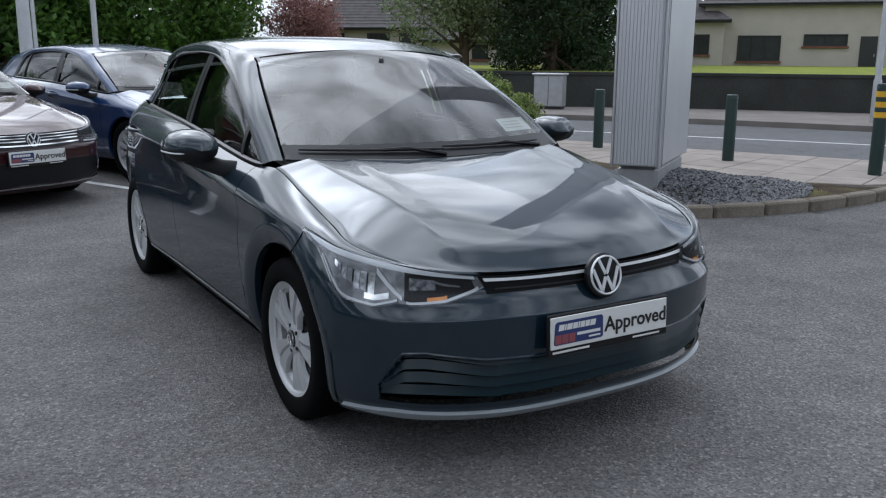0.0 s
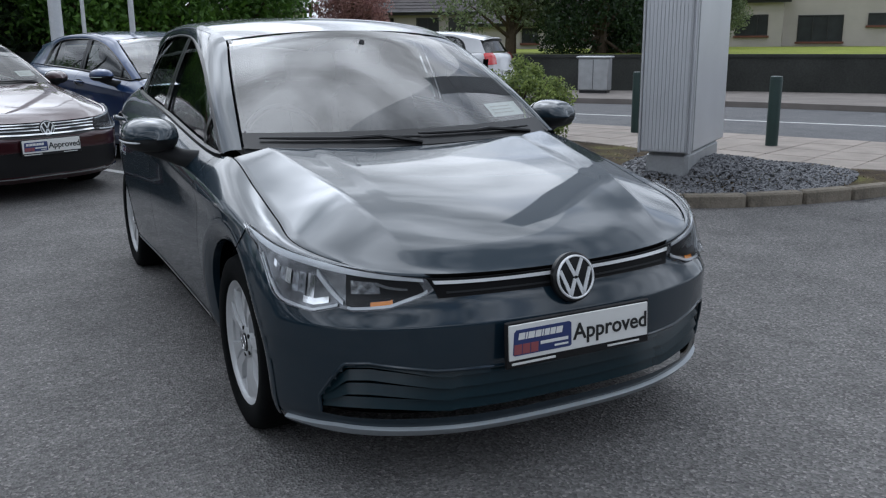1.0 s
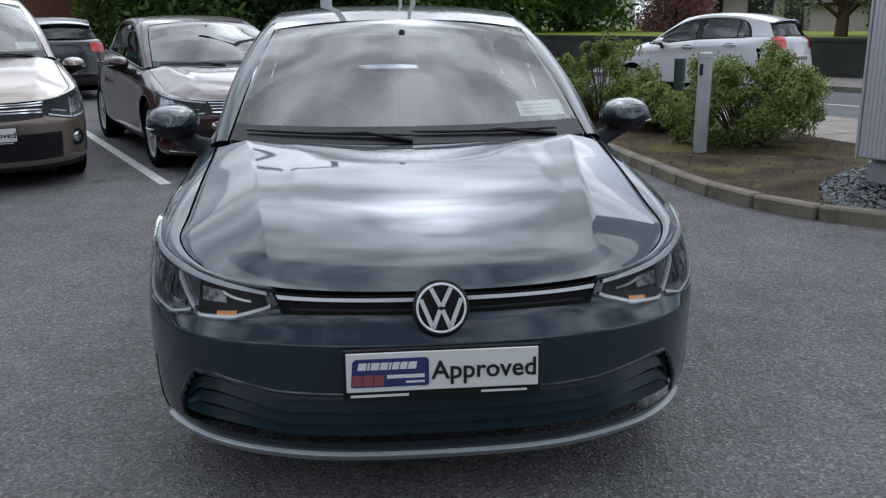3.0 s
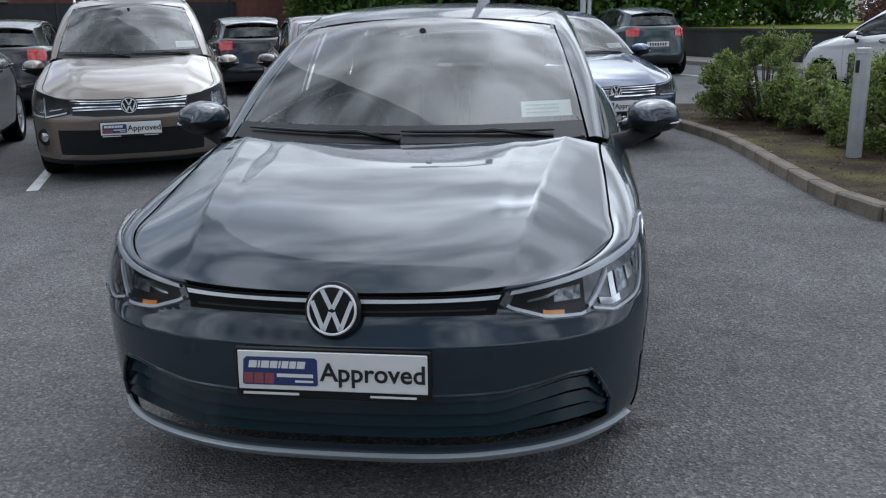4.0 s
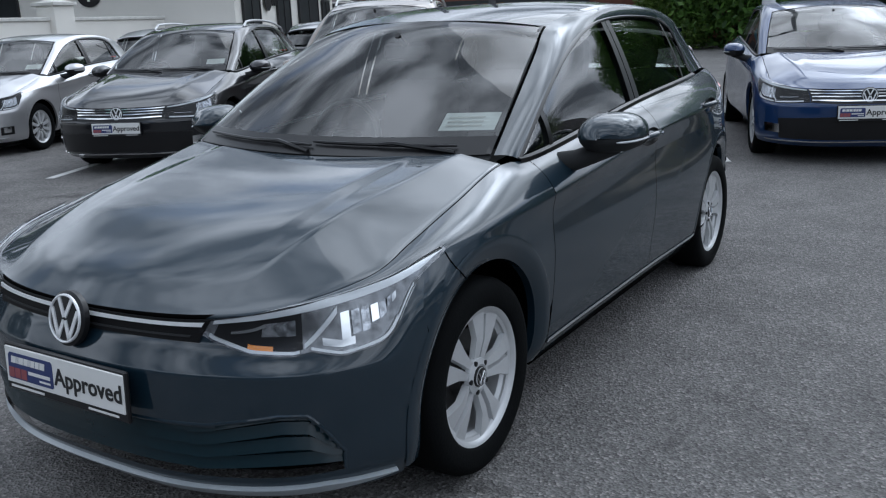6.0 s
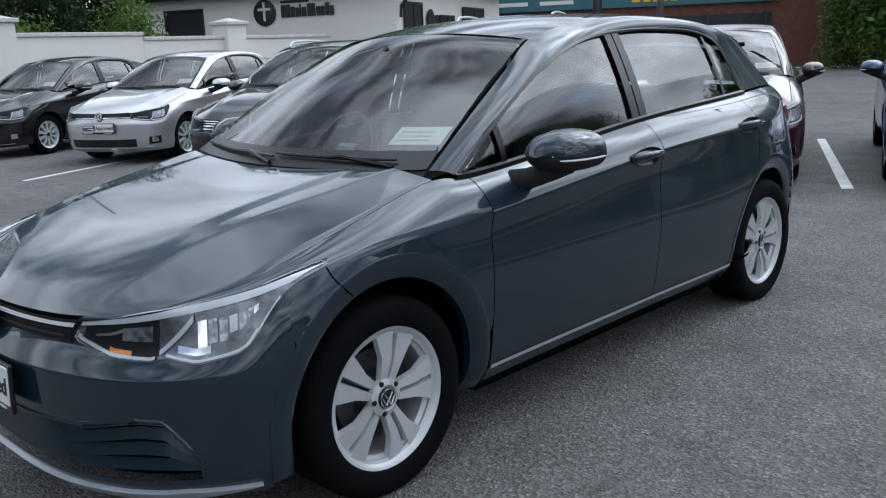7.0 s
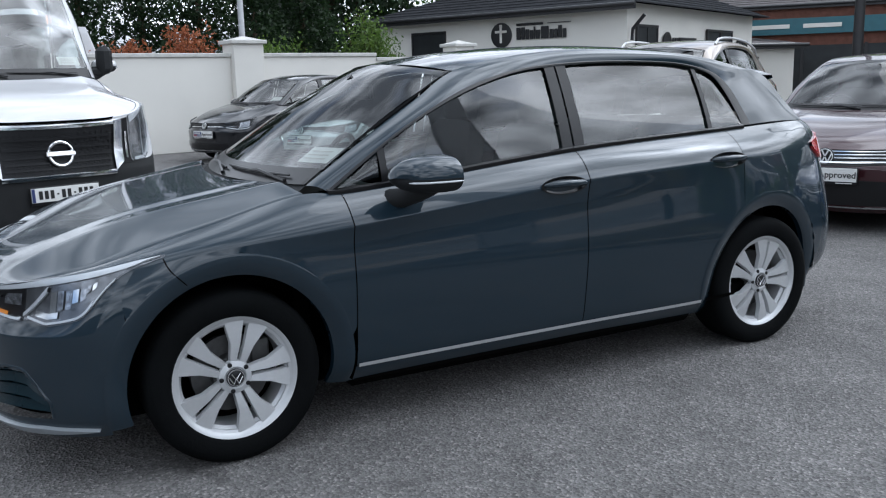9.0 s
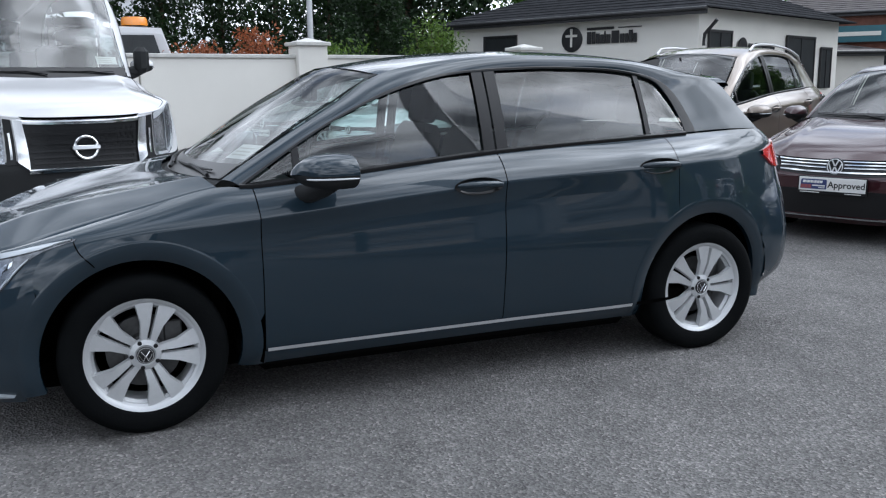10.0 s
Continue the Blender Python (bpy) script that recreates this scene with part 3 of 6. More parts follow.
def wheel_parts(radius, rim, width, style="double"):
    """Meshes of a wheel that turns round x and faces +x."""
    turn = Matrix.Rotation(radians(90), 4, "Y")
    w, R = width / 2, radius
    tyre = MB().lathe([(rim + .003, -w * .8), (rim + .006, -w * .93), (R - .035, -w * 1.02), (R - .010, -w * .93), (R, -w * .70), (R, w * .70), (R - .010, w * .93), (R - .035, w * 1.03), (rim + .018, w * 1.0), (rim + .009, w * .93), (rim + .004, w * .80)], 64, turn, caps=False)
    barrel = MB().lathe([(rim, -w * .8), (rim - .02, -w * .7), (rim - .035, -w * .2), (rim - .03, w * .55), (rim - .012, w * .74), (rim - .004, w * .86), (rim + .008, w * .91), (rim + .008, w * .84)], 64, turn, caps=False)
    face = MB()
    xo, n = w * .80, 5 if style == "double" else 10
    for k in range(n):
        for s in ((-1, 1) if style == "double" else (0,)):
            a0 = 2 * math.pi * k / n + math.pi / 2 - (.26 if style == "double" else 0)
            pts = []
            if style == "double":
                inner, outer = ((.003, .030), (.007, .084)) if s > 0 else ((-.030, -.003), (-.084, -.007))
            else:
                inner, outer = (-.018, .018), (-.026, .026)
            rows = []
            for r, (lo, hi), x in ((.048, inner, xo - .006), (.56 * rim, tuple(.72 * a + .28 * b for a, b in zip(inner, outer)), xo + .004), (rim - .018, outer, xo - .001), (rim + .001, outer, xo - .002)):
                rows.append((r, lo, hi, x))
            vs, fs = [], []
            for r, lo, hi, x in rows:
                for q, dx in ((lo, -.022), (lo + .004, 0), (hi - .004, -.004 if style == "double" else 0), (hi, -.022)):
                    c, sn = math.cos(a0), math.sin(a0)
                    vs.append((x + dx, r * c - q * sn, r * sn + q * c))
            for i in range(3):
                for j in range(3):
                    b = i * 4 + j
                    fs.append((b, b + 1, b + 5, b + 4))
            face.add(vs, fs)
    face.lathe([(rim - .020, xo - .022), (rim - .019, xo - .006), (rim - .010, xo - .002), (rim + .002, xo + .004), (rim + .008, w * .90), (rim + .008, w * .80)], 64, turn, caps=False)
    face.lathe([(.062, xo - .02), (.058, xo - .004), (.040, xo + .002), (.034, xo - .002)], 40, turn)
    cap = MB().lathe([(.033, xo - .01), (.033, xo + .003), (.029, xo + .006), (.001, xo + .007)], 32, turn, caps=False)
    strokes = []
    for a, b in (((-.016, .016), (0, -.006)), ((.016, .016), (0, -.006)), ((-.024, .004), (-.009, -.022)), ((.024, .004), (.009, -.022)), ((-.009, -.022), (0, -.002)), ((.009, -.022), (0, -.002))):
        strokes.append(MB().tube([(xo + .0075, a[0], a[1]), (xo + .0075, b[0], b[1])], .0022, 6))
    mark = MB().lathe([(.027, xo + .006), (.0275, xo + .008), (.030, xo + .008), (.0305, xo + .006)], 32, turn, caps=False)
    bolts = [("hub_stroke", make("hub_stroke", q, M_CHROME)) for q in strokes] if style == "double" else []
    for k in range(5):
        a = 2 * math.pi * k / 5 + math.pi / 2 + (-.26 + math.pi / 5 if style == "double" else .3)
        mm = Matrix.Translation((0, .050 * math.cos(a), .050 * math.sin(a))) @ turn
        bolts.append(("wheel_bolt", make("wheel_bolt", MB().lathe([(.0085, xo - .012), (.0085, xo + .0015), (.006, xo + .0025)], 10, mm), M_TRIM)))
    disc = MB().lathe([(.14, -.01), (.14, .012), (.075, .014), (.07, .05)], 40, turn)
    disc.box((-.005, .11, .05), (.05, .07, .12))
    # added black cone: the shade behind the spokes is put into its colour
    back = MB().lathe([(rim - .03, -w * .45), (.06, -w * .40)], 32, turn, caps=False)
    return [("tyre", make("tyre", tyre, M_TYRE, angle=60)), ("rim", make("rim", barrel, M_ALLOY)), ("spokes", make("spokes", face, M_ALLOY, angle=25)), ("hub_cap", make("hub_cap", cap, M_TRIM)), ("hub_mark", make("hub_mark", mark, M_CHROME)), ("brake_disc", make("brake_disc", disc, M_DISC)), ("backing", make("backing", back, M_LINERSHADE))] + bolts


WHEELS = {}


def add_wheels(root, radius, rim, width, track, base, style, zc, rear_in=0.0):
    key = (radius, rim, width, style)
    if key not in WHEELS:
        WHEELS[key] = wheel_parts(*key)
    for side in (1, -1):
        for y in (0, base):
            w = new("wheel")
            w.parent = root
            turn = Matrix.Rotation(radians(180), 4, "Z") if side < 0 else Matrix()
            w.matrix_basis = Matrix.Translation((side * (track - (rear_in if y else 0)), y, zc)) @ turn
            for nm, me in WHEELS[key]:
                part(nm, me, None, w)


def emblem(root, y, z, r, tilt=0, x=0.0, turn=0.0):
    """A round badge: dark disc, bright ring and chevrons."""
    m = Matrix.Translation((x, y, z)) @ Matrix.Rotation(radians(turn), 4, "Z") @ Matrix.Rotation(radians(90 + tilt), 4, "X")
    e = new("emblem")
    e.parent, e.matrix_basis = root, m
    part("disc", MB().lathe([(r * 1.12, -.012), (r * 1.12, .004), (r * 1.02, .010), (r * .9, .011)], 48), M_TRIM, e)
    part("ring", MB().lathe([(r * .90, .008), (r * .90, .015), (r * .94, .017), (r * .99, .015), (r, .008)], 48, caps=False), M_SATIN, e)
    for a, b in (((-.40, .80), (-.03, .06)), ((.40, .80), (.03, .06)), ((-.80, .36), (-.34, -.80)), ((.80, .36), (.34, -.80)), ((-.34, -.80), (-.05, -.08)), ((.34, -.80), (.05, -.08))):
        p, q = Vector((a[0] * r, a[1] * r, 0)), Vector((b[0] * r, b[1] * r, 0))
        d = (q - p).normalized()
        s = Vector((-d.y, d.x, 0)) * r * .085
        mk = MB().slab([tuple((p + s).xy), tuple((p - s).xy), tuple((q - s).xy), tuple((q + s).xy)], .010, .0145)
        part("chevron", mk, M_SATIN, e, smooth=False)


def dealer_plate(root, y, z, tilt=0, x=0.0, turn=0.0, bars=False):
    """A white show plate with a blue and red badge and one word; or a registration plate whose characters are bars."""
    m = Matrix.Translation((x, y, z)) @ Matrix.Rotation(radians(turn), 4, "Z") @ Matrix.Rotation(radians(90 + tilt), 4, "X")
    e = new("number_plate")
    e.parent, e.matrix_basis = root, m
    part("plate_holder", MB().box((0, -.008, -.004), (.534, .142, .012), ch=.004), M_TRIM, e)
    part("plate", MB().box((0, 0, .004), (.516, .108, .006), ch=.002), M_PLATE, e)
    if bars:
        for k, wdt in enumerate((.035, .035, .035, .02, .035, .035, .02, .035, .035, .035)):
            part("letter_bar", MB().box((-.19 + .043 * k, 0, .0085), (wdt * .8, .064 if wdt > .03 else .012, .002), ch=.0005), M_INK, e)
        part("blue_band", MB().box((-.243, 0, .0082), (.024, .104, .002), ch=.0005), M_BADGEBLUE, e)
        return
    part("dealer_badge", MB().slab([(-.246, -.036), (-.241, .030), (-.233, .038), (-.045, .038), (-.038, .032), (-.038, -.036), (-.044, -.040), (-.240, -.040)], .007, .0085), M_BADGEBLUE, e, smooth=False)
    for k in range(3):
        red = MB().slab([(-.243 + .029 * k, -.036), (-.217 + .029 * k, -.036), (-.215 + .029 * k, -.006), (-.241 + .029 * k, -.006)], .0086, .0094)
        part("badge_block", red, M_BADGERED, e, "red block of the badge", smooth=False)
    for x0, wd in ((-.228, .022), (-.203, .006), (-.194, .022), (-.169, .020), (-.146, .006), (-.137, .018), (-.116, .018), (-.095, .022)):
        part("letter_bar", MB().slab([(x0, .008), (x0 + wd, .008), (x0 + wd + .004, .028), (x0 + .004, .028)], .0086, .0094), M_PLATE, e, smooth=False)
    part("letter_bar", MB().box((-.100, -.012, .009), (.100, .010, .001), ch=.0003), M_PLATE, e)
    part("letter_bar", MB().box((-.075, -.028, .009), (.05, .006, .001), ch=.0003), M_PLATE, e)
    part("letter_bar", MB().box((-.17, -.066, .003), (.155, .007, .002), ch=.0003), M_PLATE, e)
    part("letter_bar", MB().box((.165, -.066, .003), (.125, .006, .002), ch=.0003), M_PLATE, e)
    part("lettering", WORD, None, e, m=Matrix.Translation((.112, -.002, .0085)))


WORD = words("Approved", .0705, .0006, .0012)
WORD.materials.append(M_INK)


def seat_mesh():
    mb = MB()
    for (cx, cy, cz, sx, sy, sz, ax, hd) in ((0, 0, .12, .52, .54, .16, -6, 0), (0, .30, .44, .50, .15, .60, -14, 0), (0, .395, .83, .27, .10, .19, -10, 1)):
        m = Matrix.Translation((cx, cy, cz)) @ Matrix.Rotation(radians(ax), 4, "X")
        P = []
        for a in np.linspace(0, 2 * math.pi, 20, endpoint=False):
            row = []
            for t, k in ((-.5, .75), (-.42, .95), (0, 1.0), (.42, .93), (.5, .72)):
                ca, sa = math.cos(a), math.sin(a)
                q = (abs(ca) ** 4 + abs(sa) ** 4) ** -.25
                row.append(m @ Vector((ca * q * sx / 2 * k, sa * q * sy / 2 * (k if hd or sy < .3 else 1), t * sz)))
            P.append(row)
        mb.grid(P, closed=True)
        n = len(mb.v)
        mb.f += [tuple(n - 100 + i * 5 for i in range(20))[::-1], tuple(n - 100 + i * 5 + 4 for i in range(20))]
    for s in (-.06, .06):
        mb.tube([(s, .36, .70), (s, .385, .80)], .008, 6)
    return make("seat", mb, M_SEAT)


SEAT = seat_mesh()


def greenhouse(S, root, body, side_glass, mirror_y=.66, mirror_z=.985, sticker=True):
    """Glass, pillars, roof, and what shows through the glass."""
    tt = np.linspace(0, 11, 120)
    T, O = spline(S.win[:, None], tt)[:, 0], spline(S.edge[:, None], tt)[:, 0]
    # pillar and roof frame
    out = []
    for a in np.linspace(0.0, 1, 6):
        q = T * (1 - a) + O * a
        q = q + np.stack([np.full(120, .010), np.zeros(120), np.full(120, .008)], 1) * (4 * a * (1 - a))
        out.append(q)
    F = np.stack(out, 1)
    both("roof_pillar", MB().grid(F), body, root)
    # black seal round the window
    seal = np.stack([T + np.array([.004, 0, .002]), T * .93 + O * .07 + np.array([.006, 0, .004]), T * .85 + O * .15 + np.array([.004, 0, .003])], 1)
    both("window_seal", MB().grid(seal), M_TRIM, root)
    # side panes: strips between the sill and the window's edge
    belt = lambda y: S.skin(np.interp([y], S.rows[6, 6:12, 1], np.arange(6, 12)), [6])[0, 0]
    ysm, zsm, xsm = T[:, 1], T[:, 2], T[:, 0]
    ob = np.argmax(ysm)

    def top(y):
        return np.array([np.interp(y, ysm[: ob + 1], q[: ob + 1]) for q in (xsm, zsm)])

    def strip(y0, y1, dx, tail=False, inset=0.0, nn=24):
        rows = []
        for y in np.linspace(y0, y1, nn):
            b = belt(y)
            if y <= ysm[ob]:
                x1, z1 = top(y)
            else:
                x1, z1 = b[0], b[2]
            rows.append([(b[0] + (x1 - b[0]) * t + .010 * 4 * t * (1 - t) + dx, y, b[2] + (z1 - b[2]) * t) for t in np.linspace(0, 1, 7)])
        return rows

    r = S.win[:, 1]
    yA, yB, yQ, yE = r[0], S.rows[6, 8, 1], r[7] + .05, float(ysm[ob])
    m_ = yA + .20 * (yB - yA)
    both("quarter_window", MB().grid(strip(yA + .03, m_ - .012, -.012, nn=8)), side_glass, root)
    both("side_window", MB().grid(strip(m_ + .012, yB - .055, -.012)), side_glass, root)
    both("side_window", MB().grid(strip(yB + .055, yQ - .012, -.012)), side_glass, root)
    both("quarter_window", MB().grid(strip(yQ + .012, yE, -.012, nn=16)), side_glass, root)
    both("window_post", MB().grid(strip(m_ - .014, m_ + .014, 0, nn=3)), M_TRIM, root)
    both("window_post", MB().grid(strip(yB - .058, yB - .005, .001, nn=3)), M_TRIM, root)
    both("window_post", MB().grid(strip(yB + .005, yB + .058, .001, nn=3)), M_TRIM, root)
    both("window_post", MB().grid(strip(yQ - .013, yQ + .013, -.002, nn=3)), M_TRIM, root)
    # strip along the window sill
    sill = [[belt(y) + np.array(q) for q in ((.004, 0, -.012), (.009, 0, -.004), (.008, 0, .010), (-.006, 0, .016))] for y in np.linspace(yA, yE - .03, 60)]
    both("sill_trim", MB().grid(sill), M_TRIM, root)
    line = [[belt(y) + np.array(q) for q in ((.010, 0, -.026), (.016, 0, -.020), (.013, 0, -.012))] for y in np.linspace(yA + .05, yE - .03, 60)]
    both("sill_line", MB().grid(line), M_SATIN, root)
    # windscreen
    O0 = spline(S.edge[:, None], np.linspace(0, 3, 24))[:, 0]
    ins = O0 * np.array([.985, 1, 1])
    mir = np.array([-1, 1, 1])
    xs = np.linspace(-1, 1, 25)
    cow, tp = S.hood[-1] + np.array([0, .03, .012]), S.roof[0]

    def arc(side, mid):
        return np.stack([side[0] * xs, mid[1] + (side[1] - mid[1]) * xs**2, mid[2] + (side[2] - mid[2]) * xs**2], 1)

    W = coons(arc(ins[0], cow), arc(ins[-1], tp), ins * mir, ins)
    W += (np.sin(np.linspace(0, math.pi, 24))[None, :, None] * np.array([0, -.012, .012]))
    part("windscreen", MB().grid(W), M_GLASS, root)
    for side in (1, -1):
        a = np.stack([ins * np.array([side, 1, 1]) + np.array([0, -.003, .003]), ins * np.array([side * .975, 1, 1]) + np.array([0, -.006, .006])], 1)
        part("windscreen_seal", MB().grid(a), M_TRIM, root)
    scut = W[:, :3] + np.array([0, -.002, .003])
    part("windscreen_band", MB().grid(scut), M_TRIM, root)
    # cowl and wipers
    a0, a1 = arc(ins[0] + np.array([0, -.05, -.02]), cow + np.array([0, -.055, -.015])), arc(ins[0], cow)
    part("cowl", MB().grid(np.stack([a0, (a0 + a1) / 2 + np.array([0, 0, -.012]), a1 + np.array([0, .01, .004])], 1)), M_PLASTIC, root)
    for x0, x1, f in ((-.62, .02, .10), (-.02, .56, .13)):
        k = lambda x, t: W[int(round((x / ins[0, 0] + 1) / 2 * 24)), t]
        pts = [W[int(np.clip(round((x / .70 + 1) * 12), 0, 24)), 1] + np.array([0, -.016, .006]) for x in np.linspace(x0, x1, 7)]
        pts = [p + np.array([0, f * .12 * i / 6, f * .08 * i / 6]) for i, p in enumerate(pts[::-1])]
        wp = new("wiper")
        wp.parent = root
        part("arm", MB().tube([pts[0] + np.array([0, -.02, -.02]), pts[2] + np.array([0, 0, .006]), pts[3]], .008, 6), M_TRIM, wp)
        part("blade", MB().tube(pts, [.004, .006, .0065, .0065, .0065, .006, .004], 6), M_TRIM, wp)
    # roof
    e = spline(S.edge[:, None], np.linspace(3, 9, 40))[:, 0]
    c = spline(S.roof[:, None], np.linspace(0, 6, 40))[:, 0]
    R = np.stack([np.stack([e[:, 0] * x, c[:, 1] + (e[:, 1] - c[:, 1]) * x * x, c[:, 2] + (e[:, 2] - c[:, 2]) * abs(x) ** 2.6], 1) for x in np.linspace(-1, 1, 25)])
    part("roof", MB().grid(R), body, root)
    # tail: spoiler, rear screen, panel under it
    e2 = spline(S.edge[:, None], np.linspace(9, 11, 10))[:, 0]
    tl = S.rows[6, -1]
    G = np.stack([np.stack([e2[:, 0] * x, e2[:, 1] + (1 - x * x) * .07, e2[:, 2] + (1 - x * x) * .03], 1) for x in np.linspace(-1, 1, 15)])
    part("rear_window", MB().grid(G), M_DARKGLASS, root)
    sp = np.stack([R[:, -1] + np.array([0, -.10, .006]), R[:, -1] + np.array([0, .06, .004]), R[:, -1] + np.array([0, .07, -.012]), R[:, -1] + np.array([0, -.02, -.03])], 1)
    part("spoiler", MB().grid(sp), body, root)
    # mirrors
    base = belt(mirror_y - .12)
    for s in (1, -1):
        mi = new("wing_mirror")
        mi.parent = root
        mi.matrix_basis = Matrix.Translation((s * (base[0] + .195), mirror_y + .02, mirror_z - .010)) @ Matrix.Diagonal((s, 1, 1, 1))
        levels = ((-.108, .02), (-.104, .26), (-.090, .52), (-.066, .75), (-.030, .92), (.02, 1.0), (.065, 1.0), (.088, .95))

        def cup(a, y, k, grow=1.0):
            ca, sa = math.cos(a), math.sin(a)
            q = (abs(ca) ** 2.4 + abs(sa) ** 2.4) ** (-1 / 2.4)
            return (grow * ca * q * .106 * (.35 + .65 * k if ca > 0 else k), y * grow + .022 * ca, grow * sa * q * (.076 if sa > 0 else .062) * k)

        part("shell", MB().grid([[cup(a, y, k) for y, k in levels] for a in np.linspace(-.04, math.pi + .04, 26)]), body, mi)
        part("lower_shell", MB().grid([[cup(a, y, k, .97) for y, k in levels] for a in np.linspace(math.pi - .02, 2 * math.pi + .02, 26)]), M_PLASTIC, mi)
        part("mirror_glass", MB().slab([(ca * .098 * (abs(ca) ** 3 + abs(sa) ** 3) ** (-1 / 3), sa * .058 * (abs(ca) ** 3 + abs(sa) ** 3) ** (-1 / 3)) for ca, sa in ((math.cos(a), math.sin(a)) for a in np.linspace(0, 2 * math.pi, 24, endpoint=False))], 0, .003, Matrix.Translation((0, .088, .006)) @ Matrix.Rotation(radians(90), 4, "X")), M_CHROME, mi)
        part("back_rim", MB().grid([[cup(a, y, k) for y, k in ((.088, .95), (.090, .90), (.080, .84))] for a in np.linspace(0, 2 * math.pi, 40)]), M_TRIM, mi)
        band = [cup(-.14, y, k, 1.0) for y, k in levels[1:]]
        band = [(p[0] + .001, p[1], -.013) for p in ring_pts(band, 14)]
        part("indicator", MB().tube(band, [.0015] + [.0038] * 11 + [.003, .0015], 8), M_DRL, mi)
        part("arm", MB().tube([(.02, .03, -.040), (-.05, .01, -.062), (-.11, -.03, -.085), (-.185, -.06, -.100)], [.026, .034, .036, .042], 12), M_PLASTIC, mi)
    # inside
    fl = S.rows[0, 8]
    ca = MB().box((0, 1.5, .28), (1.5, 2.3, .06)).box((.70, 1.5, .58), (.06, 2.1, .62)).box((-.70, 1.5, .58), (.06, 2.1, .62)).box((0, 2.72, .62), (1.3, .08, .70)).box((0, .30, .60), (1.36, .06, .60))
    part("cabin", ca, M_LINERSHADE, root)
    hl = np.stack([R[1:-1, :, :] - np.array([0, 0, .03])])[0]
    part("headlining", MB().grid(hl), plainhead, root)
    dz = S.hood[-1][2]
    d = [[(x, y, z) for y, z in ((cow[1] + .05, dz - .02), (cow[1] + .30, dz + .01), (cow[1] + .46, dz - .01), (cow[1] + .52, dz - .10), (cow[1] + .50, dz - .35))] for x in np.linspace(-.68, .68, 9)]
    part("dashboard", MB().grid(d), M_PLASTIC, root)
    sy = S.rows[6, 8, 1]
    for x in (.36, -.36):
        part("seat", SEAT, None, root, m=Matrix.Translation((x, sy - .30, .36)) @ Matrix.Diagonal((1, 1, (dz + .08) / 1.0, 1)))
        part("rear_seat", SEAT, None, root, m=Matrix.Translation((x * .95, sy + .62, .38)) @ Matrix.Diagonal((1.2, 1, (dz + .04) / 1.0, 1)))
    st = MB().tube([(.185 * math.cos(a), 0, .185 * math.sin(a)) for a in np.linspace(0, 2 * math.pi, 25)], .015, 8).box((0, .02, 0), (.16, .06, .11), ch=.02).box((0, .01, 0), (.34, .02, .03))
    part("steering_wheel", st, M_TRIM, root, m=Matrix.Translation((-.36, cow[1] + .66, dz - .04)) @ Matrix.Rotation(radians(-22), 4, "X"))
    part("inner_mirror", MB().box((0, 0, 0), (.22, .03, .07), ch=.012).tube([(0, 0, .02), (0, -.06, .07)], .014, 6), M_TRIM, root, m=Matrix.Translation((0, S.roof[0][1] - .06, S.roof[0][2] - .12)))
    if sticker:
        i0, j0 = 20, 4
        q = W[[19, 21, 23]][:, [2, 4, 6]] + np.array([0, .008, -.006])
        c0, ux = W[20, 3] + np.array([0, .012, -.010]), (W[23, 3] - W[20, 3])
        uy = (W[20, 8] - W[20, 3])
        ux, uy = ux / np.linalg.norm(ux), uy / np.linalg.norm(uy)
        pm = MB().grid([[c0 + ux * .20 * a + uy * .095 * b for b in (0, 1)] for a in (0, 1)])
        part("price_card", pm, M_PAPER, root, "white paper card behind the windscreen", smooth=False)
        pl = MB()
        for k in range(3):
            pl.grid([[c0 + ux * (.02 + .13 * a) + uy * (.02 + .022 * k + .008 * b) + np.array([0, -.002, .0015]) for b in (0, 1)] for a in (0, 1)])
        part("card_lines", pl, M_COPING, root, smooth=False)
    return W, belt


plainhead = plain("headlining_cloth", (0.30, 0.30, 0.29), 0.95)


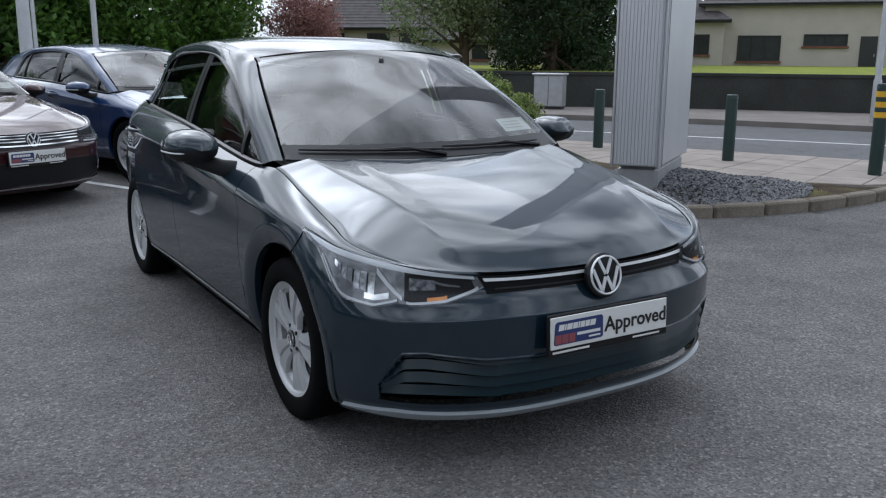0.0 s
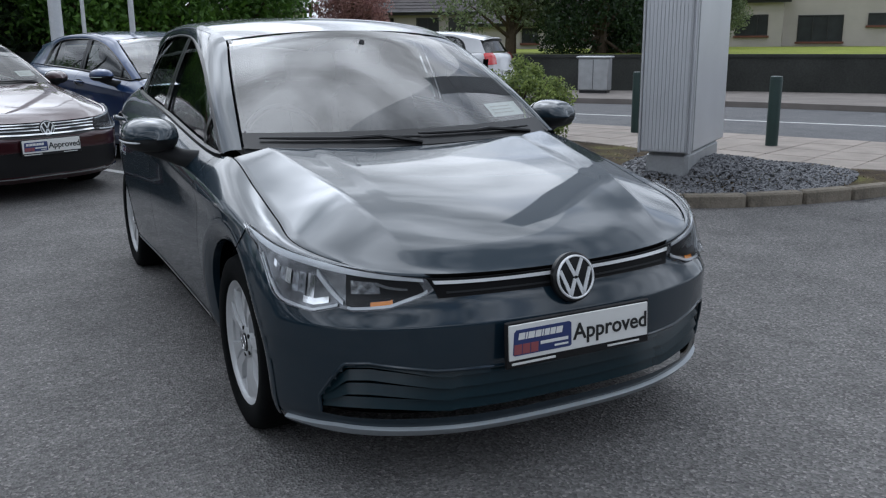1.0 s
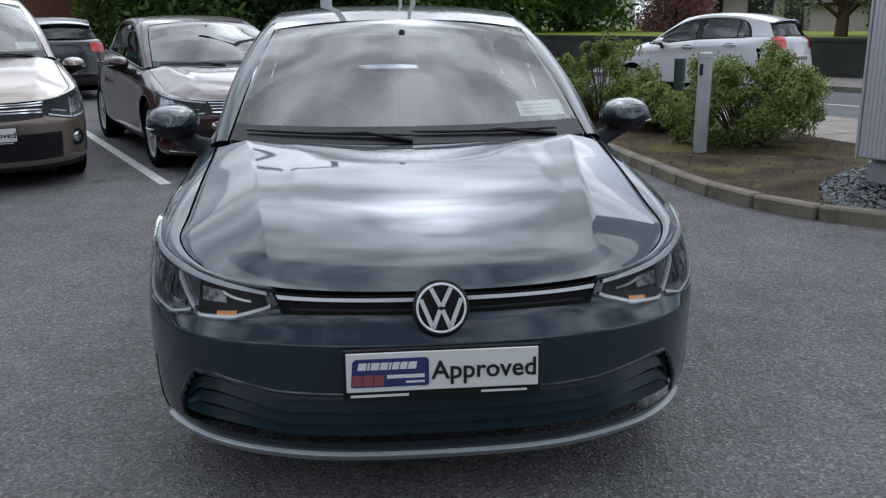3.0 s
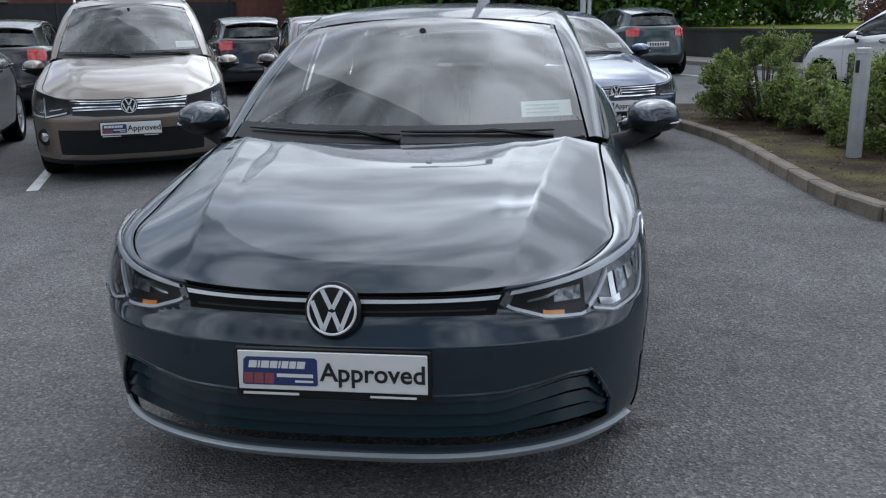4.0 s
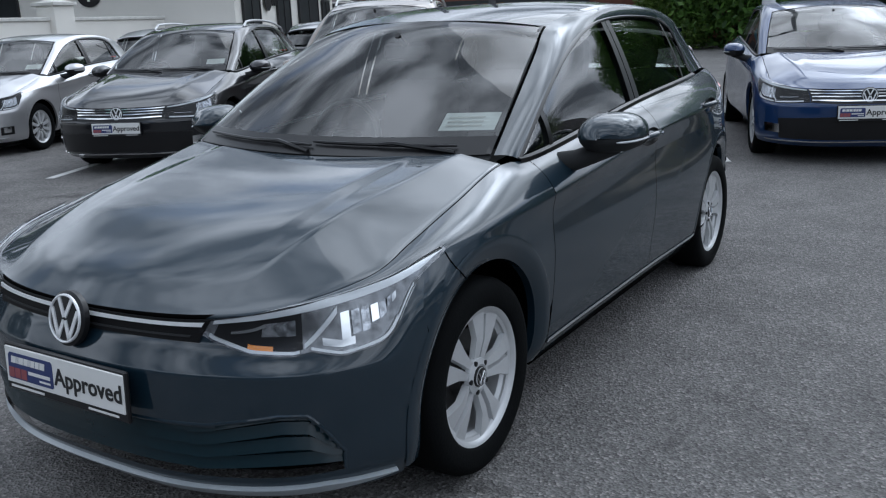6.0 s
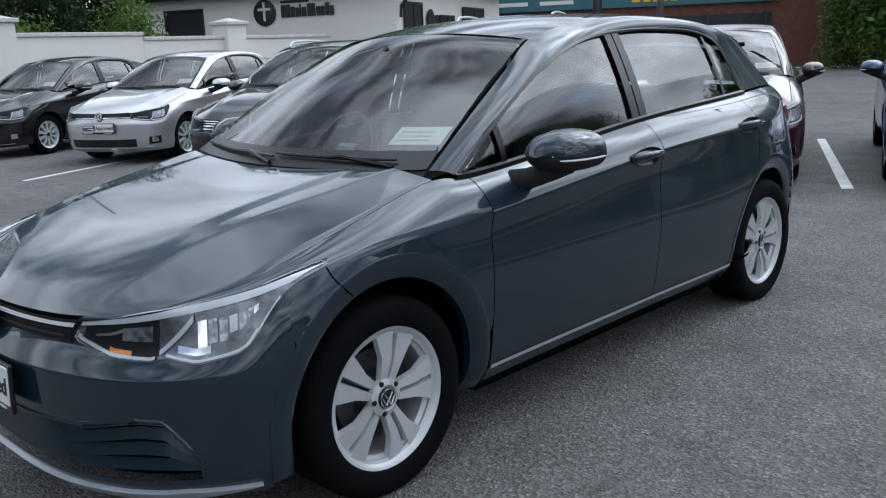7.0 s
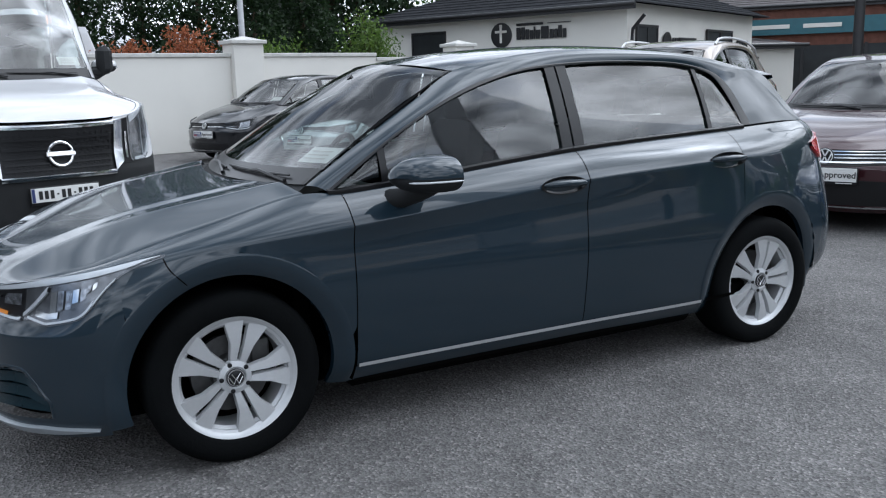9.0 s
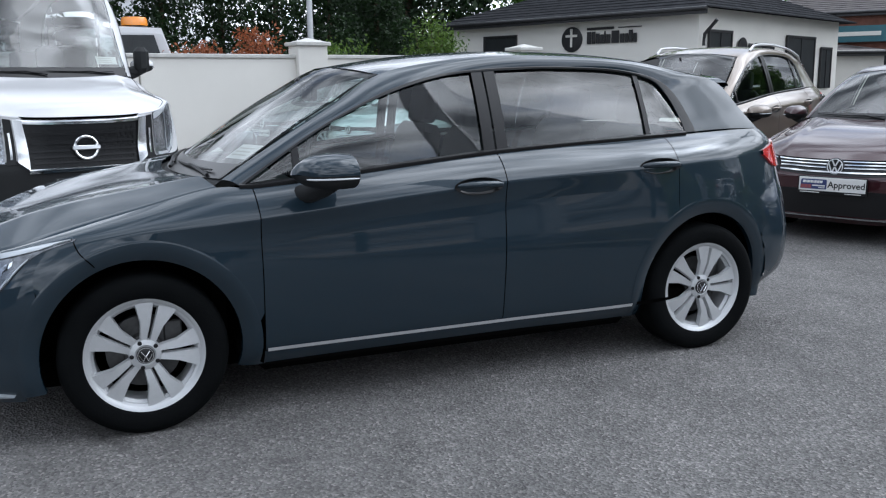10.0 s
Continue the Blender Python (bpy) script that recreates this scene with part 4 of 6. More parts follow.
def body_shell(S, root, body, arch_r, zc, hub0=0.0, hood_steps=56, flare=0.0):
    """Skin panels, bonnet, wheel wells and the seams between; flare is the width of the turned-in band round the arches."""
    a0, a1 = (hub0, zc, arch_r + flare), (S.base, zc, arch_r + flare)
    g = .006
    both("front_wing", skin_panel(S, 4, 7 - g, 0, 6, [a0]), body, root)
    both("wing_top", skin_panel(S, 1.05, 4 + g, 5.10, 6), body, root)
    # black sheet in place of the shade under the bonnet's front edge
    part("nose_gap", skin_panel(S, 0, 1.06, 5.0, 6).mirror(), M_LINERSHADE, root)
    both("front_door", skin_panel(S, 7 + g, 8 - g * .4, 1.03, 6), body, root)
    both("rear_door", skin_panel(S, 8 + g * .4, 9 - g * .5, 1.03, 6, [a1]), body, root)
    both("sill", skin_panel(S, 7 - g, 9, 0, 1.0, [a1]), body, root)
    both("rear_wing", skin_panel(S, 9 + g * .5, 11, 0, 6, [a1]), body, root)
    part("tailgate", skin_panel(S, 11, 13, 2, 6).mirror(), body, root)
    part("rear_bumper", skin_panel(S, 11, 13, 0, 2 - g).mirror(), body, root)
    # dark backing behind the door seams
    for u in (7, 8, 9):
        P = S.skin([u - .03, u + .03], np.linspace(1.0, 6, 26)) - np.array([.010, 0, 0])
        ok = [j for j in range(26) if all(math.hypot(P[0, j, 1] - c[0], P[0, j, 2] - c[1]) > c[2] + .02 for c in (a0, a1))]
        if ok:
            both("seam_backing", MB().grid(P[:, ok]), M_LINERSHADE, root)
    P = S.skin(S.steps(7, 9, .1), [.95, 1.1]) - np.array([.008, 0, 0])
    both("seam_backing", MB().grid(P), M_LINERSHADE, root)
    # wheel wells and arch lips
    for yc in (hub0, S.base):
        rings = ((arch_r + flare + .006, .0012), (arch_r + flare - .004, .0030), (arch_r + flare * .55, -.0035), (arch_r + .006, -.0150), (arch_r, -.0190)) if flare else ((arch_r + .013, .0016), (arch_r, .0022))
        lip, well = [], []
        for f_ in np.linspace(0, 1, 61):
            row_ = []
            for r_, off in rings:
                a_lo = math.asin((.205 - zc) / r_)
                a = a_lo + (math.pi - 2 * a_lo) * f_
                y, z = yc + r_ * math.cos(a), zc + r_ * math.sin(a)
                u = np.interp(y, S.rows[3, 3:13, 1], np.arange(3, 13))
                q = S.skin([u], np.linspace(0, 6, 61))[0]
                x = float(np.interp(z, q[:, 2], q[:, 0])) + off
                row_.append((x, y, z))
            ry, rz = math.cos(a), math.sin(a)
            lip.append(row_ + [(x - .004, y - ry * .008, z - rz * .008), (x - .03, y - ry * .010, z - rz * .010)])
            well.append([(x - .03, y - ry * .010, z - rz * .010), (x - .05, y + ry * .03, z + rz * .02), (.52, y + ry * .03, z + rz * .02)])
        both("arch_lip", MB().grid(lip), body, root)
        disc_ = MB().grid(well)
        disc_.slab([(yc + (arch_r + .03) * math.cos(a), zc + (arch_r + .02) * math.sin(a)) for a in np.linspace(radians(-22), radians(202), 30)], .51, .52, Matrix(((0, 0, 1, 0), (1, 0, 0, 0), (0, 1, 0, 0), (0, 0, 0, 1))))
        both("wheel_well", disc_, M_LINERSHADE, root)
    part("underbody", MB().box((0, S.base / 2, .22), (1.30, S.base + .85, .10), ch=.03).box((0, S.base / 2, .215), (1.56, S.base - .85, .09), ch=.03), M_LINERSHADE, root)
    # bonnet
    k1, k2, k3 = (22, 12, 14) if hood_steps > 40 else (8, 5, 6)
    n1, n2 = k1 + k2 + k3 + 1, hood_steps
    side = S.skin(np.linspace(2, 6, n2), [6])[:, 0]
    mid = spline(S.hood[:, None], np.linspace(0, 5, n2))[:, 0]
    t = np.linspace(0, 1, n2)
    edge = np.maximum(side[:, 0], .01)
    # two folds run along the bonnet: columns of the mesh follow them
    f1, f2 = (.385 + .045 * t) / edge, np.minimum(.445 + .165 * t, edge - .05) / edge
    xs = np.stack([np.concatenate([np.linspace(0, a, k1 + 1), np.linspace(a, b, k2 + 1)[1:], np.linspace(b, 1, k3 + 1)[1:]]) for a, b in zip(f1, f2)], 1)
    H = mid[None] + (side - mid)[None] * np.stack([xs, xs**2, xs**2.2], -1)
    fr_ = S.skin(np.linspace(0, 2, 80), [6])[:, 0]
    front = np.stack([np.interp(xs[:, 0] * fr_[-1, 0], fr_[:, 0], fr_[:, k]) for k in range(3)], 1)
    H = H + (front - H[:, 0])[:, None] * ((1 - t)[None, :, None]) ** 3
    sm = lambda q: np.clip(q, 0, 1) ** 2 * (3 - 2 * np.clip(q, 0, 1))
    fall = np.clip((1 - xs) / (1 - f2)[None], 0, 1)
    dish = .30 + .70 * np.clip(xs / f2[None], 0, 1) ** 2
    H[..., 2] += sm(t * 1.7)[None] * .050 * fall * dish * (1 - .30 * t)[None]
    step_ = np.clip((xs - f1[None]) * edge[None] / .05, 0, 1)
    H[..., 2] += sm((t - .22) * 2.2)[None] * S.dome * .40 * (1 - step_)
    H[-1] = side - np.array([.006, 0, .001])
    hb = MB().grid(H)
    under = np.stack([H[-1], H[-1] - np.array([.012, 0, .015])], 1)
    hb.grid(under)
    fr = np.stack([H[:, 0], H[:, 0] + np.array([0, .012, -.014])], 1)
    hb.grid(fr)
    part("bonnet", hb.mirror(), body, root, angle=50)
    gap = S.skin(np.linspace(2, 6, n2), [5.95, 6.0])
    gap[:, 1] -= np.array([.02, 0, .014])
    gap[:, 0] -= np.array([0, 0, .012])
    both("seam_backing", MB().grid(gap), M_LINERSHADE, root)
    return H


def handles(S, root, body, ys, v=5.05):
    for y in ys:
        u = float(np.interp(y, S.rows[5, 6:12, 1], np.arange(6, 12)))
        p = S.point(u, v - .15)
        cup = MB()
        P = [[(p[0] + .001 - .020 * (1 - (r / 1.0) ** 2) * (r < 1) + (.004 if r >= 1 else 0), p[1] + .105 * r * math.cos(a), p[2] + .034 * r * math.sin(a)) for r in (.05, .4, .75, 1.0, 1.08)] for a in np.linspace(0, 2 * math.pi, 32, endpoint=False)]
        both("handle_cup", cup.grid(P, closed=True), M_TRIM, root)
        bar = MB().tube([(p[0] - .006, p[1] - .098, p[2] + .004), (p[0] + .022, p[1] - .07, p[2] + .008), (p[0] + .030, p[1], p[2] + .010), (p[0] + .026, p[1] + .07, p[2] + .008), (p[0] + .004, p[1] + .105, p[2] + .002)], [.008, .012, .014, .013, .010], 10)
        both("door_handle", bar, body, root)


def lamp(S, root, u0, u1, low, high, strip=.30, base=M_TRIM, block=True, amber=None, lens=.018, split=.40):
    """A head lamp: dark housing, bright strips, reflector blocks and a clear cover."""
    for s in (1, -1):
        hd = new("headlamp")
        hd.parent, hd.matrix_basis = root, Matrix.Diagonal((s, 1, 1, 1))
        part("housing", MB().grid(thick(S, u0, u1, low, high, -.004, .004, 28, 6)), base, hd)
        if strip:
            part("light_strip", MB().grid(thick(S, u0 + .02, u1, lambda u: high(u) - strip * min(1, .35 + .65 * (u1 - u) / (u1 - u0) * 2), lambda u: high(u) - .04, .003, .012, 28, 4)), M_DRL, hd)
        du = u1 - u0
        um = u0 + du * split
        lo2 = lambda u: low(u) + .06
        part("light_strip", MB().grid(thick(S, u0 + .06 * du, um - .01 * du, lo2, lambda u: lo2(u) + .17, .003, .011, 16, 3)), M_DRL, hd)
        part("light_strip", MB().grid(thick(S, um + .012 * du, u0 + .74 * du, lo2, lambda u: lo2(u) + .17, .003, .012, 20, 3)), M_DRL, hd)
        rise = lambda u: lo2(um) + .05 + (u - um + .02 * du) / (.11 * du) * (high(um) - low(um) - .42)
        part("light_strip", MB().grid(thick(S, um - .02 * du, um + .08 * du, rise, lambda u: rise(u) + .22, .003, .012, 10, 3)), M_DRL, hd)
        if block:
            f = lambda u, a: low(u) + (high(u) - low(u)) * a
            part("reflector", MB().grid(thick(S, um + .03 * du, um + .34 * du, lambda u: f(u, .30), lambda u: f(u, .80), .003, .006, 10, 4)), M_REFLECTOR, hd)
            for k in range(4):
                c = um + du * (.06 + .062 * k)
                part("reflector_fin", MB().grid(thick(S, c, c + .010 * du, lambda u: f(u, .26 + .03 * (k % 2)), lambda u: f(u, .78 - .05 * (k % 3)), .003, .014, 3, 4)), M_REFLECTOR, hd)
            part("reflector", MB().grid(thick(S, u0 + .12 * du, u0 + .34 * du, lambda u: low(u) + .42 * (high(u) - low(u)), lambda u: low(u) + .47 * (high(u) - low(u)), .003, .010, 8, 3)), M_REFLECTOR, hd)
        if amber:
            part("indicator", MB().grid(thick(S, amber[0], amber[1], lambda u: low(u) + .3 * (high(u) - low(u)), lambda u: low(u) + .55 * (high(u) - low(u)), .003, .009, 6, 3)), M_AMBER, hd)
        part("lens", MB().grid(thick(S, u0, u1, low, high, .004, lens, 28, 8)), M_LENS, hd)


def hatch_lamp(S, root, u0, u1, low, high):
    """The hatchback's head lamp: a light line along the top, a dark inner chamber, a blade, and a bright outer reflector."""
    du = u1 - u0
    at = lambda s: u0 + du * s
    f = lambda u, a: low(u) + (high(u) - low(u)) * a
    for s in (1, -1):
        hd = new("headlamp")
        hd.parent, hd.matrix_basis = root, Matrix.Diagonal((s, 1, 1, 1))
        put = lambda nm, a, b, lo, hi, d0, d1, mat, nu=20, nv=3: part(nm, MB().grid(thick(S, at(a), at(b), lo, hi, d0, d1, nu, nv)), mat, hd)
        put("housing", 0, 1, low, high, -.006, .002, M_BEZEL, 40, 8)
        put("chamber", .05, .31, lambda u: low(u) + .16, lambda u: high(u) - .19, .001, .0026, M_TRIM, 16, 4)
        put("rim", 0, .985, lambda u: high(u) - .05, lambda u: high(u) - .005, .002, .006, M_TRIM, 34, 3)
        # light line under the bonnet's edge
        put("light_strip", .035, .985, lambda u: high(u) - min(.20, .55 * (high(u) - low(u))), lambda u: high(u) - .05, .003, .010, M_DRL, 34, 4)
        # inner chamber: floor line, projector bar, indicator
        put("light_strip", .04, .30, lambda u: low(u) + .05, lambda u: low(u) + .17, .003, .009, M_DRL, 18, 3)
        put("projector_bar", .10, .20, lambda u: f(u, .42 + .25 * (u - at(.10)) / (.1 * du)), lambda u: f(u, .50 + .25 * (u - at(.10)) / (.1 * du)), .002, .008, M_CHROME, 8, 3)
        put("projector", .19, .29, lambda u: f(u, .46), lambda u: f(u, .74), .001, .006, M_REFLECTOR, 8, 4)
        put("indicator", .155, .225, lambda u: low(u) + .17, lambda u: low(u) + .33, .002, .007, M_AMBER, 10, 4)
        # blade from the notch up to the light line
        rise = lambda u: low(at(.33)) + .10 + (u - at(.315)) / (.105 * du) * (high(at(.4)) - low(at(.33)) - .48)
        put("blade", .315, .42, rise, lambda u: rise(u) + .15, .003, .012, M_DRL, 12, 3)
        put("light_strip", .335, .66, lambda u: low(u) + .06, lambda u: low(u) + .17, .003, .010, M_DRL, 24, 3)
        put("light_strip", .66, .80, lambda u: low(u) + .03, lambda u: low(u) + .10, .003, .008, M_DRL, 12, 3)
        # outer reflector of narrow facets
        for k in range(7):
            a = .43 + .034 * k
            put("reflector_facet", a, a + .028, lambda u, k=k: f(u, .30 + .035 * k + .05 * (k % 2)), lambda u, k=k: f(u, .74 - .015 * k), .001, .004 + .004 * (k % 2), M_REFLECTOR if k % 3 else M_CHROME, 5, 4)
        put("reflector", .37, .47, lambda u: f(u, .22), lambda u: f(u, .36), .001, .007, M_CHROME, 8, 3)
        put("lens", 0, 1, low, high, .004, .018, M_LENS, 34, 8)


def strip_on(S, root, name, u1, low, high, d0, d1, mat, n=40, label=""):
    """A full-width strip over the nose."""
    A = thick(S, 0, u1, low, high, d0, d1, n, 4)
    part(name, MB().grid(A).mirror(), mat, root, label)


def the_hatchback():
    S = Shape(lambda x, y, z: (x, y * .982 if y < 0 else y, z), 2.60)
    root = thing("hatchback", "dark grey-green five-door hatchback with silver alloy wheels", "car")
    R, zc, arch, FLARE = .312, .314, .374, .062
    body_shell(S, root, M_HATCHPAINT, arch, zc, flare=FLARE)
    low_in = lambda u: 1.12 + .10 * max(0, u - 1.9) ** 2
    high_in = table((0, 1.95), (1.2, 1.97), (1.8, 2.16), (2.05, 2.12), (2.45, 1.40))
    hole = lambda u, v: (u < 2.42) & (v > 1.16) & (v < np.interp(u, [0, 1.2, 1.8, 2.05, 2.42], [1.93, 1.95, 2.13, 2.09, 1.40]))
    bump = skin_panel(S, 0, 4, 0, 5.02, [(0, zc, arch + FLARE)], step=.02, rows=14, hole=hole).mirror()
    part("front_bumper", bump, M_HATCHPAINT, root)
    # lower intake: recessed black sheet, wavy slats, lip painted pale as if skylit
    # plain black sheet stands in for the shade inside the opening
    part("intake", MB().grid(patch(S, 0, 2.50, lambda u: 1.02, lambda u: 2.42, -.045, 40, 6)).mirror(), M_LINERSHADE, root)
    rimp = [S.offset(np.array([[u]]), np.array([[v]]), -.002)[0, 0] for u, v in [(u, high_in(u)) for u in np.linspace(0, 2.42, 40)] + [(2.42, v) for v in np.linspace(1.42, 1.16, 4)]]
    part("intake_frame", MB().tube(rimp, .006, 8).mirror(), M_HATCHPAINT, root)
    for k in range(4):
        f = lambda u, k=k: 1.26 + (.22 * k) * (high_in(min(u, 2.3)) - 1.18) / .9 + .06 * math.sin((u - 1.2) * 2.6) * (u > 1.0)
        A = [S.offset(np.array([[u] * 4]), np.array([[f(u) - .03, f(u) + .005, f(u) + .165, f(u) + .18]]), np.array([[-.034, -.007, -.020, -.038]]))[0] for u in np.linspace(0, 2.40, 50)]
        part("slat", MB().grid(A).mirror(), M_DARKTEAL, root)
    strip_on(S, root, "lower_lip", 3.1, lambda u: .40 + .05 * u, lambda u: .42 + .05 * u + .36 * min(1, (3.1 - u) / .9), .0, .014, M_SKYLIT_LIP)
    seam = [S.offset(np.array([[u]]), np.array([[v]]), .0005)[0, 0] for u, v in zip(np.linspace(4.30, 4.60, 9), np.linspace(5.0, 3.72, 9))]
    both("wing_seam", MB().tube(seam, .0022, 6), M_LINERSHADE, root)
    # upper grille with its chrome line
    strip_on(S, root, "grille", 1.12, lambda u: 4.02, lambda u: 5.05, .0, .004, M_GRILLE)
    strip_on(S, root, "grille_lower_line", 1.02, lambda u: 4.20, lambda u: 4.30, .004, .007, M_PLASTIC)
    strip_on(S, root, "chrome_line", 1.08, lambda u: 4.68, lambda u: 4.86, .003, .010, M_SATIN)
    hatch_lamp(S, root, 1.06, 4.32, table((1.06, 4.55), (1.25, 4.15), (1.6, 3.78), (2.0, 3.72), (2.12, 3.88), (2.45, 3.55), (2.9, 3.75), (3.3, 4.2), (3.8, 4.75), (4.32, 5.06)), table((1.06, 4.98), (1.4, 5.04), (4.32, 5.14)))
    emblem(root, -.824, .637, .068, tilt=-12)
    dealer_plate(root, -.866, .478, tilt=-3)
    greenhouse(S, root, M_HATCHPAINT, M_SIDEGLASS)
    handles(S, root, M_HATCHPAINT, (1.37, 2.27), v=5.12)
    add_wheels(root, R, .213, .205, .728, 2.60, "double", R - .004, .022)
    # silver line on the sill, tail lamps, aerial
    P = S.offset(np.array([[u] * 3 for u in np.linspace(7.02, 8.72, 30)]), np.array([[.98, 1.04, 1.10]] * 30), .003)
    both("sill_strip", MB().grid(P), M_ALLOY, root)
    tl = MB().grid(thick(S, 10.42, 12.1, table((10.42, 4.75), (10.7, 4.2), (12.1, 4.3)), table((10.42, 4.92), (10.8, 5.05), (12.1, 5.2)), -.002, .012, 18, 5))
    both("tail_lamp", tl, M_RED, root)
    fin = MB().add([(0, 2.70, 1.395), (.025, 2.86, 1.378), (-.025, 2.86, 1.378), (0, 2.88, 1.43), (0, 2.84, 1.435)], [(0, 1, 3, 4), (0, 4, 3, 2), (1, 2, 3), (0, 2, 1)])
    part("aerial_fin", fin, M_TRIM, root)
    return root


# far paler than the body: sky light on the ledge put into its colour
M_SKYLIT_LIP = plain("skylit_lip", (0.30, 0.33, 0.35), 0.35, 0.2, vary=0.08, coat=0.6)


def warp_to(front, base, tail, width, height, hood=1.0, roof_drop=0.0):
    """Stretches the hatchback's lines to another car's length, width and height."""

    def f(x, y, z):
        if y < 0:
            y2 = y * front / .85
        elif y < 2.62:
            y2 = y * base / 2.62
        else:
            y2 = base + (y - 2.62) * tail / .77
        z2 = z if z < .3 else .3 + (z - .3) * ((height - .3) / 1.156 if z > .93 else hood + ((height - .3) / 1.156 - hood) * max(0, (z - .60) / .33))
        return (x * width / 1.788, y2, z2)

    return f


def other_car(name, label, warp, base, body, front, m, wheel=(.33, .225, .22, "single"), track=.75, arch=.375, rails=False, glass=None, lamp_top=5.3, rear_plate=False):
    S = Shape(warp, base, dome=.018)
    root = thing(name, label, "car", "parked cars", m=m)
    zc = wheel[0]
    body_shell(S, root, body, arch, zc, hood_steps=18)
    part("front_bumper", skin_panel(S, 0, 3.994, 0, 5.02, [(0, zc, arch)], step=.04, rows=5).mirror(), body, root)
    greenhouse(S, root, body, glass or M_SIDEGLASS)
    hy = S.rows[6, :, 1]
    handles(S, root, body, (hy[8] - .14, hy[9] - .14), v=5.12)
    add_wheels(root, *wheel[:3], track, base, wheel[3], wheel[0] - .004)
    pz = lambda v: S.point(0, v)
    if front == "saloon":
        lo, hi = 3.15, 5.02
        strip_on(S, root, "grille", 1.22, lambda u: lo + .35 * max(0, u - .6), lambda u: hi, 0, .004, M_TRIM)
        for k in range(4):
            v = lo + .22 + k * .48
            strip_on(S, root, "grille_bar", 1.18, lambda u, v=v: v + (.16 - .05 * k) * max(0, u - .5), lambda u, v=v: v + .15 + (.16 - .05 * k) * max(0, u - .5), .003, .014, M_CHROME, 24)
        lamp(S, root, 1.24, 3.9, table((1.24, 3.35), (2.2, 3.25), (2.9, 3.6), (3.9, 4.7)), table((1.24, 4.98), (3.9, 5.12)), strip=.18)
        strip_on(S, root, "intake", 2.1, lambda u: 1.05, lambda u: 2.3 - .12 * u, .0, .004, M_TRIM)
        strip_on(S, root, "chrome_line", 2.75, lambda u: .86 - .05 * u, lambda u: 1.0 - .05 * u, .002, .012, M_CHROME)
        fog = MB().grid(thick(S, 2.05, 2.7, lambda u: 1.35, lambda u: 1.75, .002, .010, 10, 4))
        both("fog_lamp", fog, M_CHROME, root)
        emblem(root, pz(4.15)[1] - .012, pz(4.15)[2], .062, tilt=-6)
        dealer_plate(root, pz(2.6)[1] - .020, pz(2.55)[2], tilt=-3)
    elif front == "offroader":
        strip_on(S, root, "grille", 1.30, lambda u: 3.2 + .3 * max(0, u - .7), lambda u: 5.0, 0, .004, M_TRIM)
        for v in (3.75, 4.55):
            for w in (0, .30):
                strip_on(S, root, "grille_bar", 1.27, lambda u: v + w, lambda u: v + w + .14, .003, .014, M_CHROME, 24)
        lamp(S, root, 1.32, 3.6, table((1.32, 3.6), (2.2, 3.0), (2.9, 3.2), (3.6, 4.4)), table((1.32, 4.98), (3.6, 5.12)), strip=0)
        strip_on(S, root, "intake", 1.75, lambda u: 1.2, lambda u: 2.35, .0, .004, M_TRIM)
        strip_on(S, root, "lower_skirt", 3.3, lambda u: .02, lambda u: .75, .0, .006, M_PLASTIC)
        for s in (1, -1):
            p = S.offset(np.array([[2.35]]), np.array([[1.9]]), .002)[0, 0]
            fg = new("fog_lamp")
            fg.parent = root
            fg.matrix_basis = Matrix.Translation((s * p[0], p[1], p[2])) @ Matrix.Rotation(radians(s * 32), 4, "Z") @ Matrix.Rotation(radians(90), 4, "X")
            part("surround", MB().lathe([(.075, -.01), (.075, .006), (.05, .010)], 28), M_TRIM, fg)
            part("lens", MB().lathe([(.042, .008), (.042, .014), (.02, .018)], 24), M_CHROME, fg)
        emblem(root, pz(4.25)[1] - .012, pz(4.25)[2], .068, tilt=-6)
        dealer_plate(root, pz(2.55)[1] - .020, pz(2.4)[2], tilt=-3)
    else:
        strip_on(S, root, "grille", 1.22, lambda u: 3.9, lambda u: 5.0, 0, .004, M_TRIM)
        strip_on(S, root, "chrome_line", 1.20, lambda u: 3.95, lambda u: 4.1, .002, .010, M_CHROME)
        lamp(S, root, 1.24, 3.7, table((1.24, 3.9), (2.2, 3.4), (2.9, 3.6), (3.7, 4.7)), table((1.24, 4.98), (3.7, 5.12)), strip=0)
        strip_on(S, root, "intake", 1.45, lambda u: 1.05, lambda u: 1.62, .0, .004, M_TRIM)
        strip_on(S, root, "chrome_line", 2.3, lambda u: .80, lambda u: .92, .002, .010, M_CHROME)
        fog = MB().grid(thick(S, 2.0, 2.65, lambda u: 1.2, lambda u: 1.72, .002, .008, 10, 4))
        both("fog_surround", fog, M_TRIM, root)
        fog = MB().grid(thick(S, 2.15, 2.5, lambda u: 1.35, lambda u: 1.7, .006, .012, 8, 4))
        both("fog_lamp", fog, M_CHROME, root)
        emblem(root, pz(4.3)[1] - .012, pz(4.35)[2], .056, tilt=-6)
        dealer_plate(root, pz(2.5)[1] - .020, pz(2.65)[2], tilt=-3)
    tl = MB().grid(thick(S, 10.7, 11.8, table((10.7, 4.6), (10.9, 4.1), (11.8, 4.2)), table((10.7, lamp_top - .2), (10.95, lamp_top), (11.8, lamp_top)), -.002, .012, 14, 6))
    both("tail_lamp", tl, M_RED, root)
